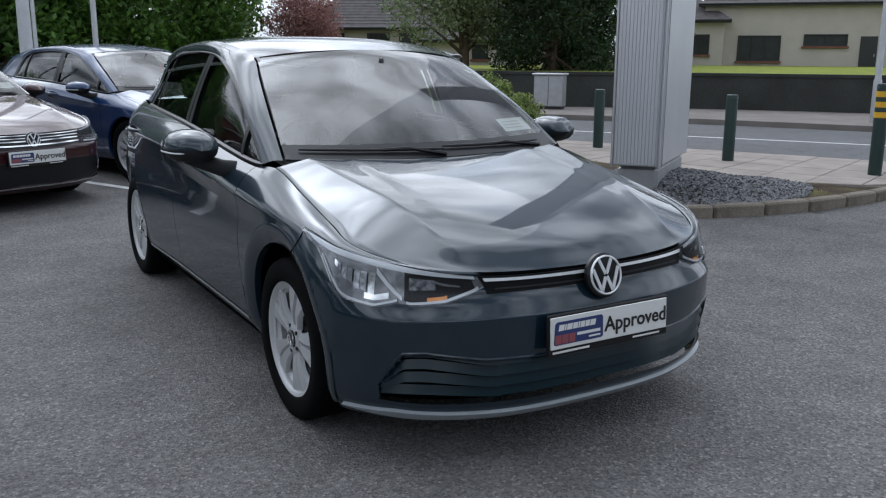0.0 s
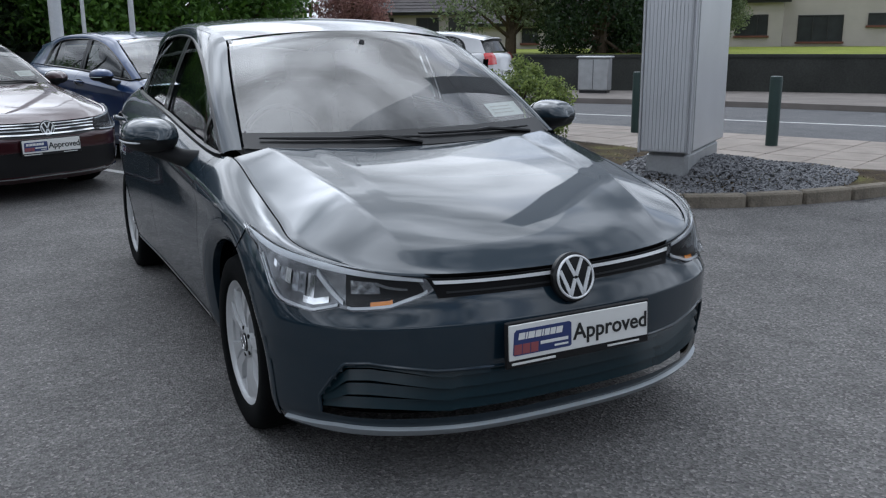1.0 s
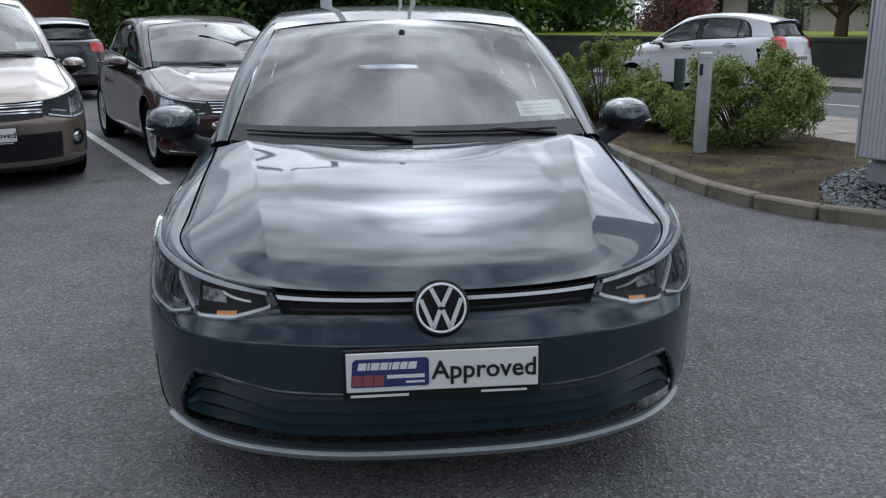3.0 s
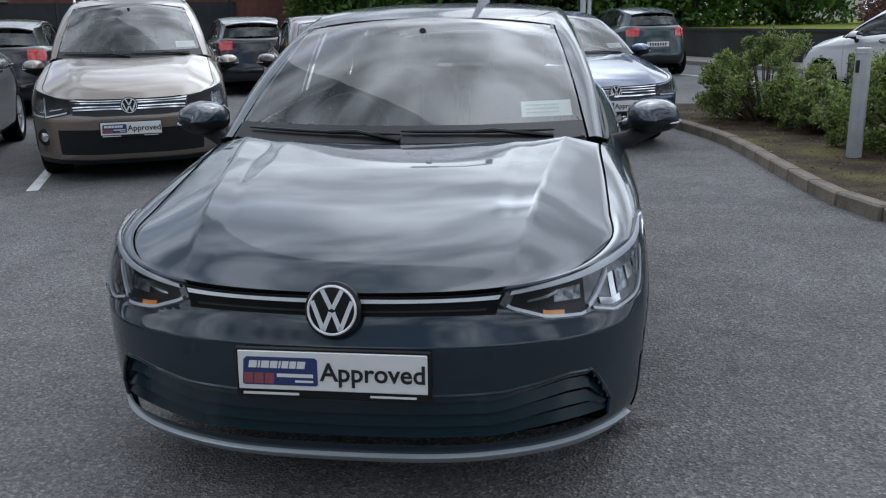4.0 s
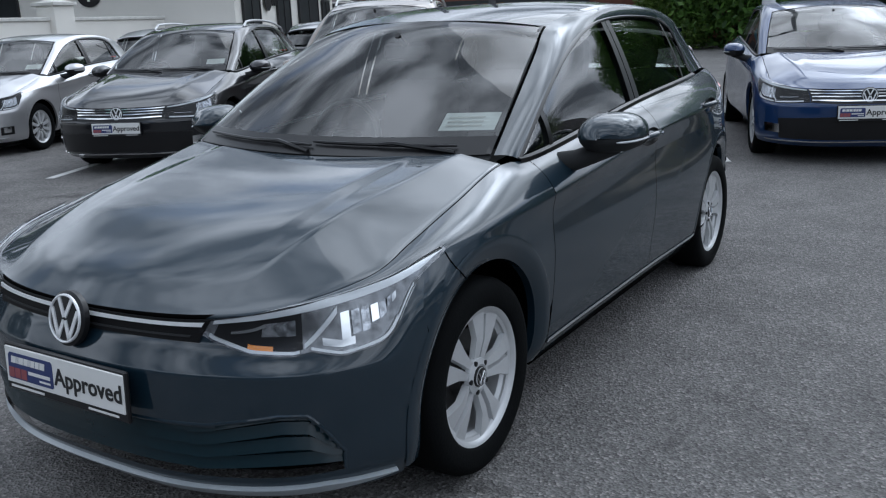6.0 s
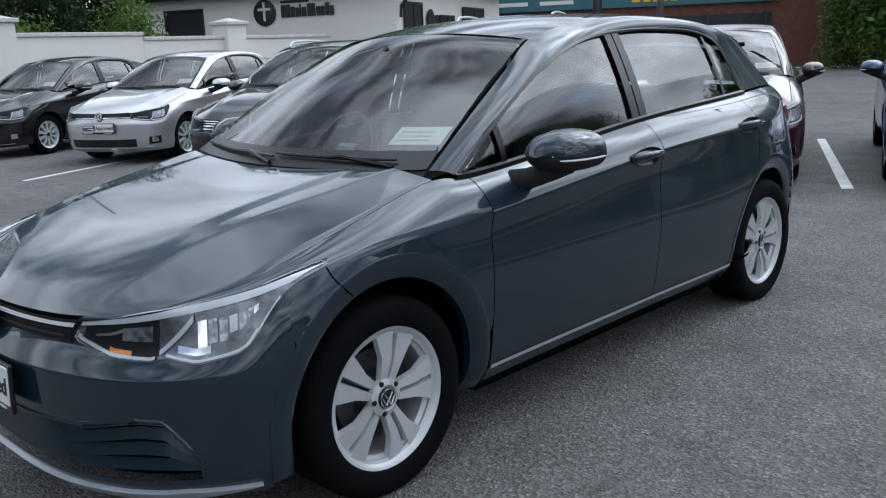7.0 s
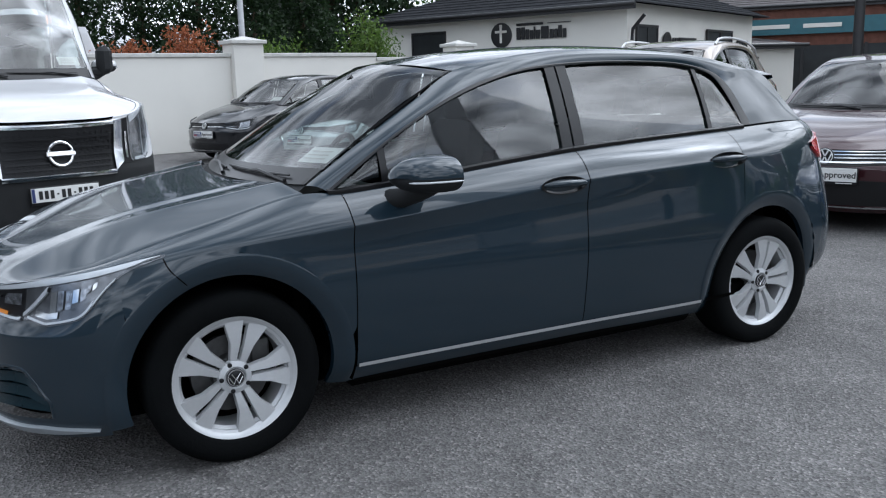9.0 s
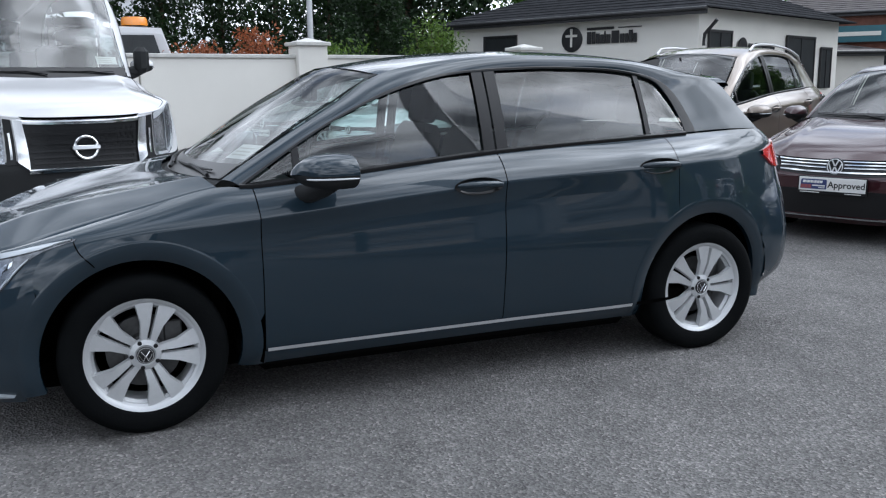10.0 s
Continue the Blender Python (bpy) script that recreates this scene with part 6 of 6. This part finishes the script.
# cream boundary wall with pillars
W0, WD = Vector((-14.5, 4.5)), Vector((-.2, .98)).normalized()
wm = Matrix(((WD.x, WD.y, 0, W0.x), (WD.y, -WD.x, 0, W0.y), (0, 0, 1, 0), (0, 0, 0, 1)))
cw = thing("wall_west", "cream rendered boundary wall with capped pillars", "wall", kind="structure", m=wm)
for x0, x1, h in ((-16, -3.6, 1.86), (-3.57, -.34, 1.86), (.34, 3.3, 1.86), (3.3, 5.6, 1.76), (6.2, 9.5, 1.76)):
    part("panel", MB().box(((x0 + x1) / 2, -.10, h / 2), (x1 - x0, .2, h), ch=.008), M_CREAM, cw)
    part("coping", MB().box(((x0 + x1) / 2, -.10, h + .04), (x1 - x0, .28, .08), ch=.012), M_COPING, cw)
for x, w, h in ((0, .68, 2.12), (5.9, .60, 2.08), (-9.6, .6, 2.12)):
    part("pillar", MB().box((x, -.10, h / 2), (w, .5, h), ch=.01), M_CREAM, cw)
    cap = MB().box((x, -.10, h + .04), (w + .12, .62, .08), ch=.012)
    cap.add([(x - w / 2, -.35, h + .08), (x + w / 2, -.35, h + .08), (x + w / 2, .15, h + .08), (x - w / 2, .15, h + .08), (x, -.10, h + .17)], [(0, 1, 4), (1, 2, 4), (2, 3, 4), (3, 0, 4)])
    part("pillar_cap", cap, M_COPING, cw, smooth=False)
back = thing("wall_back", "cream wall behind, between the lot and the hedge", "wall", kind="structure", mb=MB().box((-17.6, 7.4, .85), (.2, 3.0, 1.75)), mat=M_CREAM)


# unseen wall added behind the walk, dark to cut low sky light and reflections
thing("unseen_wall_south", "unseen plain dark wall added to block low sky light", "wall", kind="structure", mb=MB().box((-2, -17.0, 2.6), (48, .3, 5.2)), mat=M_BLOCKER)


# ---- plants ----
def leaves(mb, centre, radii, n, size, rng, hollow=.55, droop=.0):
    """Small leaves scattered through an uneven ellipsoid."""
    d = rng.normal(size=(n, 3))
    d /= np.linalg.norm(d, axis=1, keepdims=True)
    r = (hollow + (1 - hollow) * rng.random(n)) ** .8
    p = d * r[:, None] * np.array(radii) + np.array(centre)
    a = rng.normal(size=(n, 3)) + d * .4
    a /= np.linalg.norm(a, axis=1, keepdims=True)
    b = np.cross(a, rng.normal(size=(n, 3)))
    b /= np.linalg.norm(b, axis=1, keepdims=True)
    s = size * (.6 + .8 * rng.random((n, 1)))
    V = np.stack([p - a * s, p + b * s * .45, p + a * s, p - b * s * .45], 1).reshape(-1, 3)
    o = len(mb.v)
    mb.v += V.tolist()
    mb.f += [(o + 4 * i, o + 4 * i + 1, o + 4 * i + 2, o + 4 * i + 3) for i in range(n)]


def tree(x, y, z, height, radius, mat, label, seed, n=5200, size=.16, low=.06, category="tree", name="tree"):
    rng = np.random.default_rng(seed)
    t = thing(name, label, category, m=Matrix.Translation((x, y, z)))
    tr = MB().tube([(0, 0, -.1), (.05, .03, height * .25), (-.04, .05, height * .55), (.02, 0, height * .8)], [height * .035, height * .028, height * .018, height * .006], 8)
    crown = MB()
    k = 28
    for i in range(k):
        f = low + (1 - low) * (i + .5) / k
        a = i * 2.4 + rng.random()
        rr = radius * math.sqrt(max(.30, 1 - ((f - .45) / .62) ** 2)) * (.35 + .55 * rng.random())
        c = (rr * math.cos(a), rr * math.sin(a), height * f)
        tr.tube([(0, 0, height * max(.15, f - .25)), (c[0] * .5, c[1] * .5, height * (f - .08)), c], [height * .012, height * .008, height * .003], 5)
        q = radius * (.42 + .22 * rng.random())
        leaves(crown, c, (q, q, q * .75), n // k, size, rng, .25)
    part("trunk", tr, M_BARK, t)
    tagged(part("crown", crown, mat, t, smooth=False), kind="stuff")
    return t


def bush(x, y, z, rx, ry, h, mat, label, seed, n=5200, size=.034):
    rng = np.random.default_rng(seed)
    t = thing("bush", label, "bush", m=Matrix.Translation((x, y, z)))
    st_, cr = MB(), MB()
    for i in range(80):
        a, r = rng.random() * 6.28, math.sqrt(rng.random())
        c = (rx * r * math.cos(a) * .92, ry * r * math.sin(a) * .92, h * (.12 + .84 * rng.random() ** .8 * (1 - .45 * r * r)))
        st_.tube([(c[0] * .15, c[1] * .15, 0), (c[0] * .6, c[1] * .6, c[2] * .6), c, (c[0] * 1.1, c[1] * 1.1, c[2] + .10)], [.012, .009, .006, .003], 5)
        q = h * (.065 + .10 * rng.random())
        leaves(cr, c, (q * 1.2, q * 1.2, q), n // 80, size, rng, .1)
    part("branching", st_, M_BARK, t)
    tagged(part("foliage", cr, mat, t, smooth=False), kind="stuff")


bush(3.98, 6.05, .04, .86, .74, 1.10, M_BUSH, "green leafy shrub in the planting bed", 11, 30000, .022)
bush(3.05, 8.30, .04, .84, .74, 1.10, M_BUSH, "green leafy shrub near the end of the bed", 12, 26000, .023)
bush(3.35, 7.15, .06, .45, .4, .62, M_BUSH, "low green shrub between two larger ones", 13, 3000)
DK = "large dark green broadleaf tree beyond the road"
for i, (x, y, h, r, m, lab) in enumerate([
    (1.8, 37.0, 10, 4.2, M_TREE, DK), (6.0, 38.5, 11, 4.4, M_TREE, DK), (10.5, 40.5, 10, 3.6, M_TREE, DK), (-.5, 41.5, 9.5, 4.0, M_TREE2, "bright green tree beyond the road"),
    (-4.5, 47, 11, 4.5, M_TREE, DK), (-9.5, 54, 12, 5, M_TREE, DK), (-15, 60, 12, 5, M_TREE2, "bright green tree beyond the road"), (-20, 52, 10, 4.5, M_TREE, DK),
    (-6.5, 33.5, 8.5, 3.2, M_TREE, DK), (-3.2, 35.5, 9.5, 3.6, M_TREEDK, DK), (3.5, 48, 12, 5, M_TREE, DK), (9, 50, 12, 5, M_TREE2, "bright green tree beyond the road"),
    (17.4, 21.8, 6.4, 2.3, M_TREEDK, "dense dark green tree on the lawn"), (14.8, 23.4, 6.2, 2.2, M_PALE, "apple tree in pale blossom on the lawn"), (19.6, 22.6, 5.2, 1.5, M_TREEDK, "dense dark green tree on the lawn"),
    (14.9, 38.0, 3.6, 1.7, M_REDLEAF, "small red-leaved tree beside the bungalow"), (28.6, 28.4, 5.5, 1.6, M_PALE, "apple tree in pale blossom on the lawn"),
    (-26.5, 18, 8, 3.6, M_TREE, "green tree behind the clinic"), (-29, 12, 8, 3.4, M_CONIFER, "dark tree behind the clinic"), (-33, 30, 10, 4.5, M_TREE, "tree behind the shops"), (-9.0, 33.0, 4.0, 1.8, M_TREE2, "yellow-green tree by the shops"), (-26, 42, 11, 5, M_TREE, "tree behind the shops")]):
    tree(x, y, 0 if y < 15 or x < 0 else .4, h, r, m, lab, 100 + i, n=9000 if y > 45 else 32000 if m is M_TREEDK else 26000 if m is M_PALE else 19000, size=.15 if h > 7 else .07, low=.28 if m is M_PALE else .06)
rng = np.random.default_rng(5)
for i in range(11):
    f = i / 10
    x, y = -19.5 - 4.5 * f + rng.random() * .6, -8 + 17 * f
    t = thing("hedge_tree", "tall dark conifer in the hedge behind the wall", "hedge", "hedge", m=Matrix.Translation((x, y, 0)))
    cr = MB()
    for k in range(14):
        z = .4 + k * .45
        leaves(cr, (rng.normal() * .2, rng.normal() * .2, z), (1.25 - .05 * k, 1.25 - .05 * k, .5), 800, .075, rng, .55)
    part("trunk", MB().tube([(0, 0, 0), (0, 0, 6)], [.14, .03], 6), M_BARK, t)
    tagged(part("crown", cr, M_CONIFER, t, smooth=False), kind="stuff")
for x, y, h, m, lab in ((-16.0, 3.6, 2.75, M_ORANGELEAF, "orange-red shrub behind the wall"), (-16.3, 5.8, 2.6, M_TREE2, "yellow-green shrub behind the wall"), (-17.0, 8.3, 3.1, M_TREE2, "yellow-green shrub behind the wall"), (-15.7, 2.4, 2.45, M_ORANGELEAF, "orange-red shrub behind the wall")):
    bush(x, y, 0, .85, .85, h, m, lab, int(-x * 10), 6000, .05)

# slate chips round the sign's foot, litter of leaves
rng = np.random.default_rng(8)
ch = MB()
for i in range(15000):
    a, r = rng.random() * 6.283, .98 * rng.random() ** .6
    x, y = 4.42 + r * math.cos(a) * 1.30, 2.80 + r * math.sin(a) * .80
    if not inside((x, y), bed):
        continue
    s = .007 + .015 * rng.random()
    m = Matrix.Translation((x, y, zz(x, y) + .006)) @ Euler(rng.normal(size=3) * .6).to_matrix().to_4x4()
    ch.add([(-s, -s * .6, 0), (s, -s * .7, .003), (s * .8, s * .6, 0), (-s * .7, s * .7, .004), (0, 0, .010)], [(0, 1, 4), (1, 2, 4), (2, 3, 4), (3, 0, 4), (3, 2, 1, 0)], m)
thing("slate_chippings", "grey slate chippings heaped round the sign", "gravel", kind="stuff", mb=ch, mat=M_SLATE, smooth=False)
lit = MB()
for i in range(2600):
    x, y = 1.8 + 4 * rng.random(), 2.2 + 7.6 * rng.random()
    if inside((x, y), bed):
        s = .008 + .014 * rng.random()
        m = Matrix.Translation((x, y, zz(x, y) + .012)) @ Euler(rng.normal(size=3) * .5).to_matrix().to_4x4()
        lit.add([(-s, 0, 0), (0, -s * .5, .003), (s, 0, 0), (0, s * .5, .003)], [(0, 1, 2, 3)], m)
thing("leaf_litter", "dry brown leaves scattered over the bed", "leaves", kind="stuff", mb=lit, mat=M_LITTER, smooth=False)

# ---- street things ----
ub = thing("utility_box", "pale grey utility cabinet against the dark wall", "utility cabinet", m=Matrix.Translation((11.0, 13.6, .11)) @ Matrix.Rotation(radians(-52), 4, "Z"))
part("body", MB().box((0, 0, .42), (.70, .36, .72), ch=.02), M_GREYPOST, ub)
part("lid", MB().box((0, 0, .80), (.78, .44, .05), ch=.015), M_GREYPOST, ub)
part("plinth", MB().box((0, 0, .03), (.64, .30, .10)), M_FRAME, ub)
part("door_seam", MB().box((0, -.182, .42), (.012, .006, .66), ch=.001), M_FRAME, ub)


def pole(x, y, h, r, label, mat=M_GREYPOST, arm=True):
    p = thing("lamp_post", label, "lamp post", m=Matrix.Translation((x, y, 0)))
    part("column", MB().lathe([(r * 1.3, 0), (r * 1.3, .9), (r, .95), (r * .7, h)], 16), mat, p)
    if arm:
        part("arm", MB().tube([(0, 0, h - .02), (-.4, 0, h + .15), (-.9, 0, h + .18)], r * .5, 8), mat, p)
        part("lantern", MB().box((-1.1, 0, h + .17), (.5, .18, .10), ch=.03), M_GREYPOST, p)


pole(-.55, 9.9, 6.0, .085, "pale grey lighting column behind the parked cars")
pole(14.05, 7.35, 7.0, .06, "thin grey lamp post on the far pavement")
pole(1.3, 24.5, 7.5, .06, "thin grey lamp post on the far pavement")
pole(.9, 13.2, 6.5, .05, "thin grey lamp post beside the road")
pole(-16.6, 5.05, 7, .075, "grey pole behind the cream wall", arm=False)
pole(-14.2, 23.2, 8, .16, "thick dark post near the shops", M_FRAME, False)
pole(-12.6, 24.4, 8, .12, "thick dark post near the shops", M_FRAME, False)

# ---- van and pickup ----
def van_lines(x, y, z):
    z2 = 1.10 * float(np.interp(z, [0, .165, .41, .535, .61, .668, .73, .862, .93, 1.03, 1.345, 1.456], [0, .20, .45, .60, .74, .97, 1.06, 1.18, 1.27, 1.33, 2.05, 2.28]))
    y2 = float(np.interp(y, [-.86, -.5, 0, .33, .45, .93, 1.5, 2.62, 3.4], [-.86, -.64, -.05, .15, .30, .72, 1.25, 3.2, 4.4]))
    x2 = x * .93 / .894 * (1 + .30 * min(1, max(0, (z - .93) / .42)))
    return (x2, y2, z2)


def the_van():
    S = Shape(van_lines, 3.2, dome=.0)
    root = thing("panel_van", "white panel van with black grille and dark grey bumper", "van", m=stand(-3.58, -.12, 106, .86))
    body_shell(S, root, M_WHITE, .40, .345, hood_steps=18)
    part("front_bumper", skin_panel(S, 0, 3.994, 0, 3.6, [(0, .345, .40)], step=.04, rows=5).mirror(), M_PLASTIC, root)
    part("nose", skin_panel(S, 0, 3.994, 3.6, 5.05, [(0, .345, .40)], step=.04, rows=5).mirror(), M_WHITE, root)
    strip_on(S, root, "grille", 1.12, lambda u: 3.1, lambda u: 4.85, 0, .004, M_TRIM)
    for k in range(5):
        strip_on(S, root, "grille_bar", 1.0, lambda u: 3.3 + .30 * k, lambda u: 3.40 + .30 * k, .003, .016, M_TRIM, 24)
        for j in range(9):
            both("grille_rib", MB().grid(thick(S, .03 + .11 * j + .05 * (k % 2), .06 + .11 * j + .05 * (k % 2), lambda u: 3.2 + .30 * k, lambda u: 3.5 + .30 * k, .002, .012, 3, 3)), M_TRIM, root)
    strip_on(S, root, "chrome_line", 1.2, lambda u: 4.85, lambda u: 5.02, .002, .016, M_CHROME)
    strip_on(S, root, "chrome_line", 1.1, lambda u: 2.86, lambda u: 3.06, .002, .016, M_CHROME)
    both("grille_frame", MB().grid(thick(S, 1.08, 1.34, table((1.08, 3.0), (1.34, 3.5)), lambda u: 4.95, .0, .022, 8, 5)), M_CHROME, root)
    both("side_intake", MB().grid(thick(S, 1.38, 1.62, lambda u: 3.4, lambda u: 4.95, .0, .006, 6, 4)), M_TRIM, root)
    both("intake_bar", MB().grid(thick(S, 1.46, 1.52, lambda u: 3.7, lambda u: 4.6, .004, .014, 4, 4)), M_CHROME, root)
    lamp(S, root, 1.66, 3.0, table((1.66, 3.5), (2.2, 3.6), (3.0, 4.6)), table((1.66, 5.0), (2.2, 5.12), (3.0, 5.35)), strip=.2, base=M_REFLECTOR)
    p = S.point(0, 4.05)
    e = new("emblem")
    e.parent, e.matrix_basis = root, Matrix.Translation((0, p[1] - .02, p[2])) @ Matrix.Rotation(radians(82), 4, "X")
    part("ring", MB().lathe([(.078, 0), (.080, .018), (.092, .022), (.100, .018), (.102, 0)], 40, caps=False), M_CHROME, e)
    part("bar", MB().box((0, 0, .016), (.225, .036, .02), ch=.006), M_CHROME, e)
    q = S.point(0, 2.1)
    dealer_plate(root, q[1] - .025, q[2] + .02, tilt=-2, bars=True)
    greenhouse(S, root, M_WHITE, M_SIDEGLASS, mirror_y=.42, mirror_z=1.52, sticker=True)
    add_wheels(root, .345, .205, .225, .78, 3.2, "single", .341)
    both("mirror_housing", MB().box((.945, .36, 1.565), (.14, .13, .25), ch=.045).box((.87, .38, 1.46), (.14, .06, .08), ch=.02), M_PLASTIC, root)
    pp = MB().box((.3, .42, 1.46), (.42, .2, .012), ch=.003).box((-.2, .40, 1.46), (.3, .2, .012), ch=.003)
    part("papers", pp, M_PAPER, root)


the_van()
pk = thing("light_truck", "white light truck with an orange roof beacon behind the wall", "truck", m=Matrix.Translation((-16.9, .55, 0)) @ Matrix.Diagonal((1.15, 1.1, 1.5, 1)))
cab = MB()
prof = [(-2.1, .45), (-2.15, .9), (-1.9, 1.02), (-.75, 1.10), (-.1, 1.66), (.15, 1.74), (1.0, 1.72), (1.25, 1.1), (2.6, 1.05), (2.6, .45)]
P = []
for s, k in ((-1, .92), (-.97, .985), (-.6, 1), (.6, 1), (.97, .985), (1, .92)):
    P.append([(s * (.88 if z < 1.1 else .88 - (z - 1.1) * .28), y, .45 + (z - .45) * k) for y, z in prof])
cab.grid(P)
for row in (P[0], P[-1]):
    cab.add(row, [tuple(range(len(row)))])
part("body", cab, M_WHITE, pk)
for s in (1, -1):
    part("side_window", MB().add([(s * (.90 - (z - 1.1) * .28), y, z) for y, z in ((-.55, 1.16), (0.0, 1.60), (.85, 1.60), (1.0, 1.16))], [(0, 1, 2, 3)]), M_ROOMDARK, pk, smooth=False)
part("windscreen", MB().add([(-.70, -.66, 1.16), (.70, -.66, 1.16), (.62, -.16, 1.60), (-.62, -.16, 1.60)], [(0, 1, 2, 3)]), M_ROOMDARK, pk, smooth=False)
part("beacon_base", MB().lathe([(.30, 1.72), (.30, 1.76), (.085, 1.80)], 20, Matrix.Translation((0, .55, -.02))), M_FRAME, pk)
part("beacon", MB().lathe([(.26, 1.78), (.26, 1.85), (.24, 1.90), (.02, 1.92)], 20, Matrix.Translation((0, .55, -.02))), M_AMBER, pk, "orange flashing beacon, unlit")
for s in (1, -1):
    for y in (-1.4, 1.7):
        part("wheel", MB().lathe([(.2, -.1), (.34, -.1), (.36, -.06), (.36, .06), (.34, .1), (.2, .1)], 32, Matrix.Translation((s * .76, y, .36)) @ Matrix.Rotation(radians(90), 4, "Y")), M_TYRE, pk)

# cars further off, in the lot behind the row
FAR = warp_to(.85, 2.6, .75, 1.78, 1.50)
for x, y, hd, mt, lab in ((-9.6, 13.2, 205, M_BLACKP, "black hatchback parked in the lot behind"), (-7.0, 17.3, 205, M_BLACKP, "black hatchback parked in the lot behind"), (-12.6, 12.0, 205, M_SILVER, "silver hatchback parked in the lot behind")):
    other_car("parked_hatchback", lab, FAR, 2.6, mt, "small", stand(x, y, hd, .8))
# cars standing on the road
other_car("small_hatchback", "small white hatchback with tall red tail lamps on the road", warp_to(.68, 2.32, .62, 1.66, 1.48), 2.32, M_WHITE, "small", stand(5.35, 14.45, 216, .62), wheel=(.285, .19, .175, "single"), track=.68, arch=.315, lamp_top=5.95, rear_plate=True)
other_car("family_hatchback", "dark green family hatchback on the road behind the shrubs", warp_to(.85, 2.62, .72, 1.80, 1.56), 2.62, M_TEAL, "small", stand(1.56, 21.9, 196, .80), rear_plate=True)
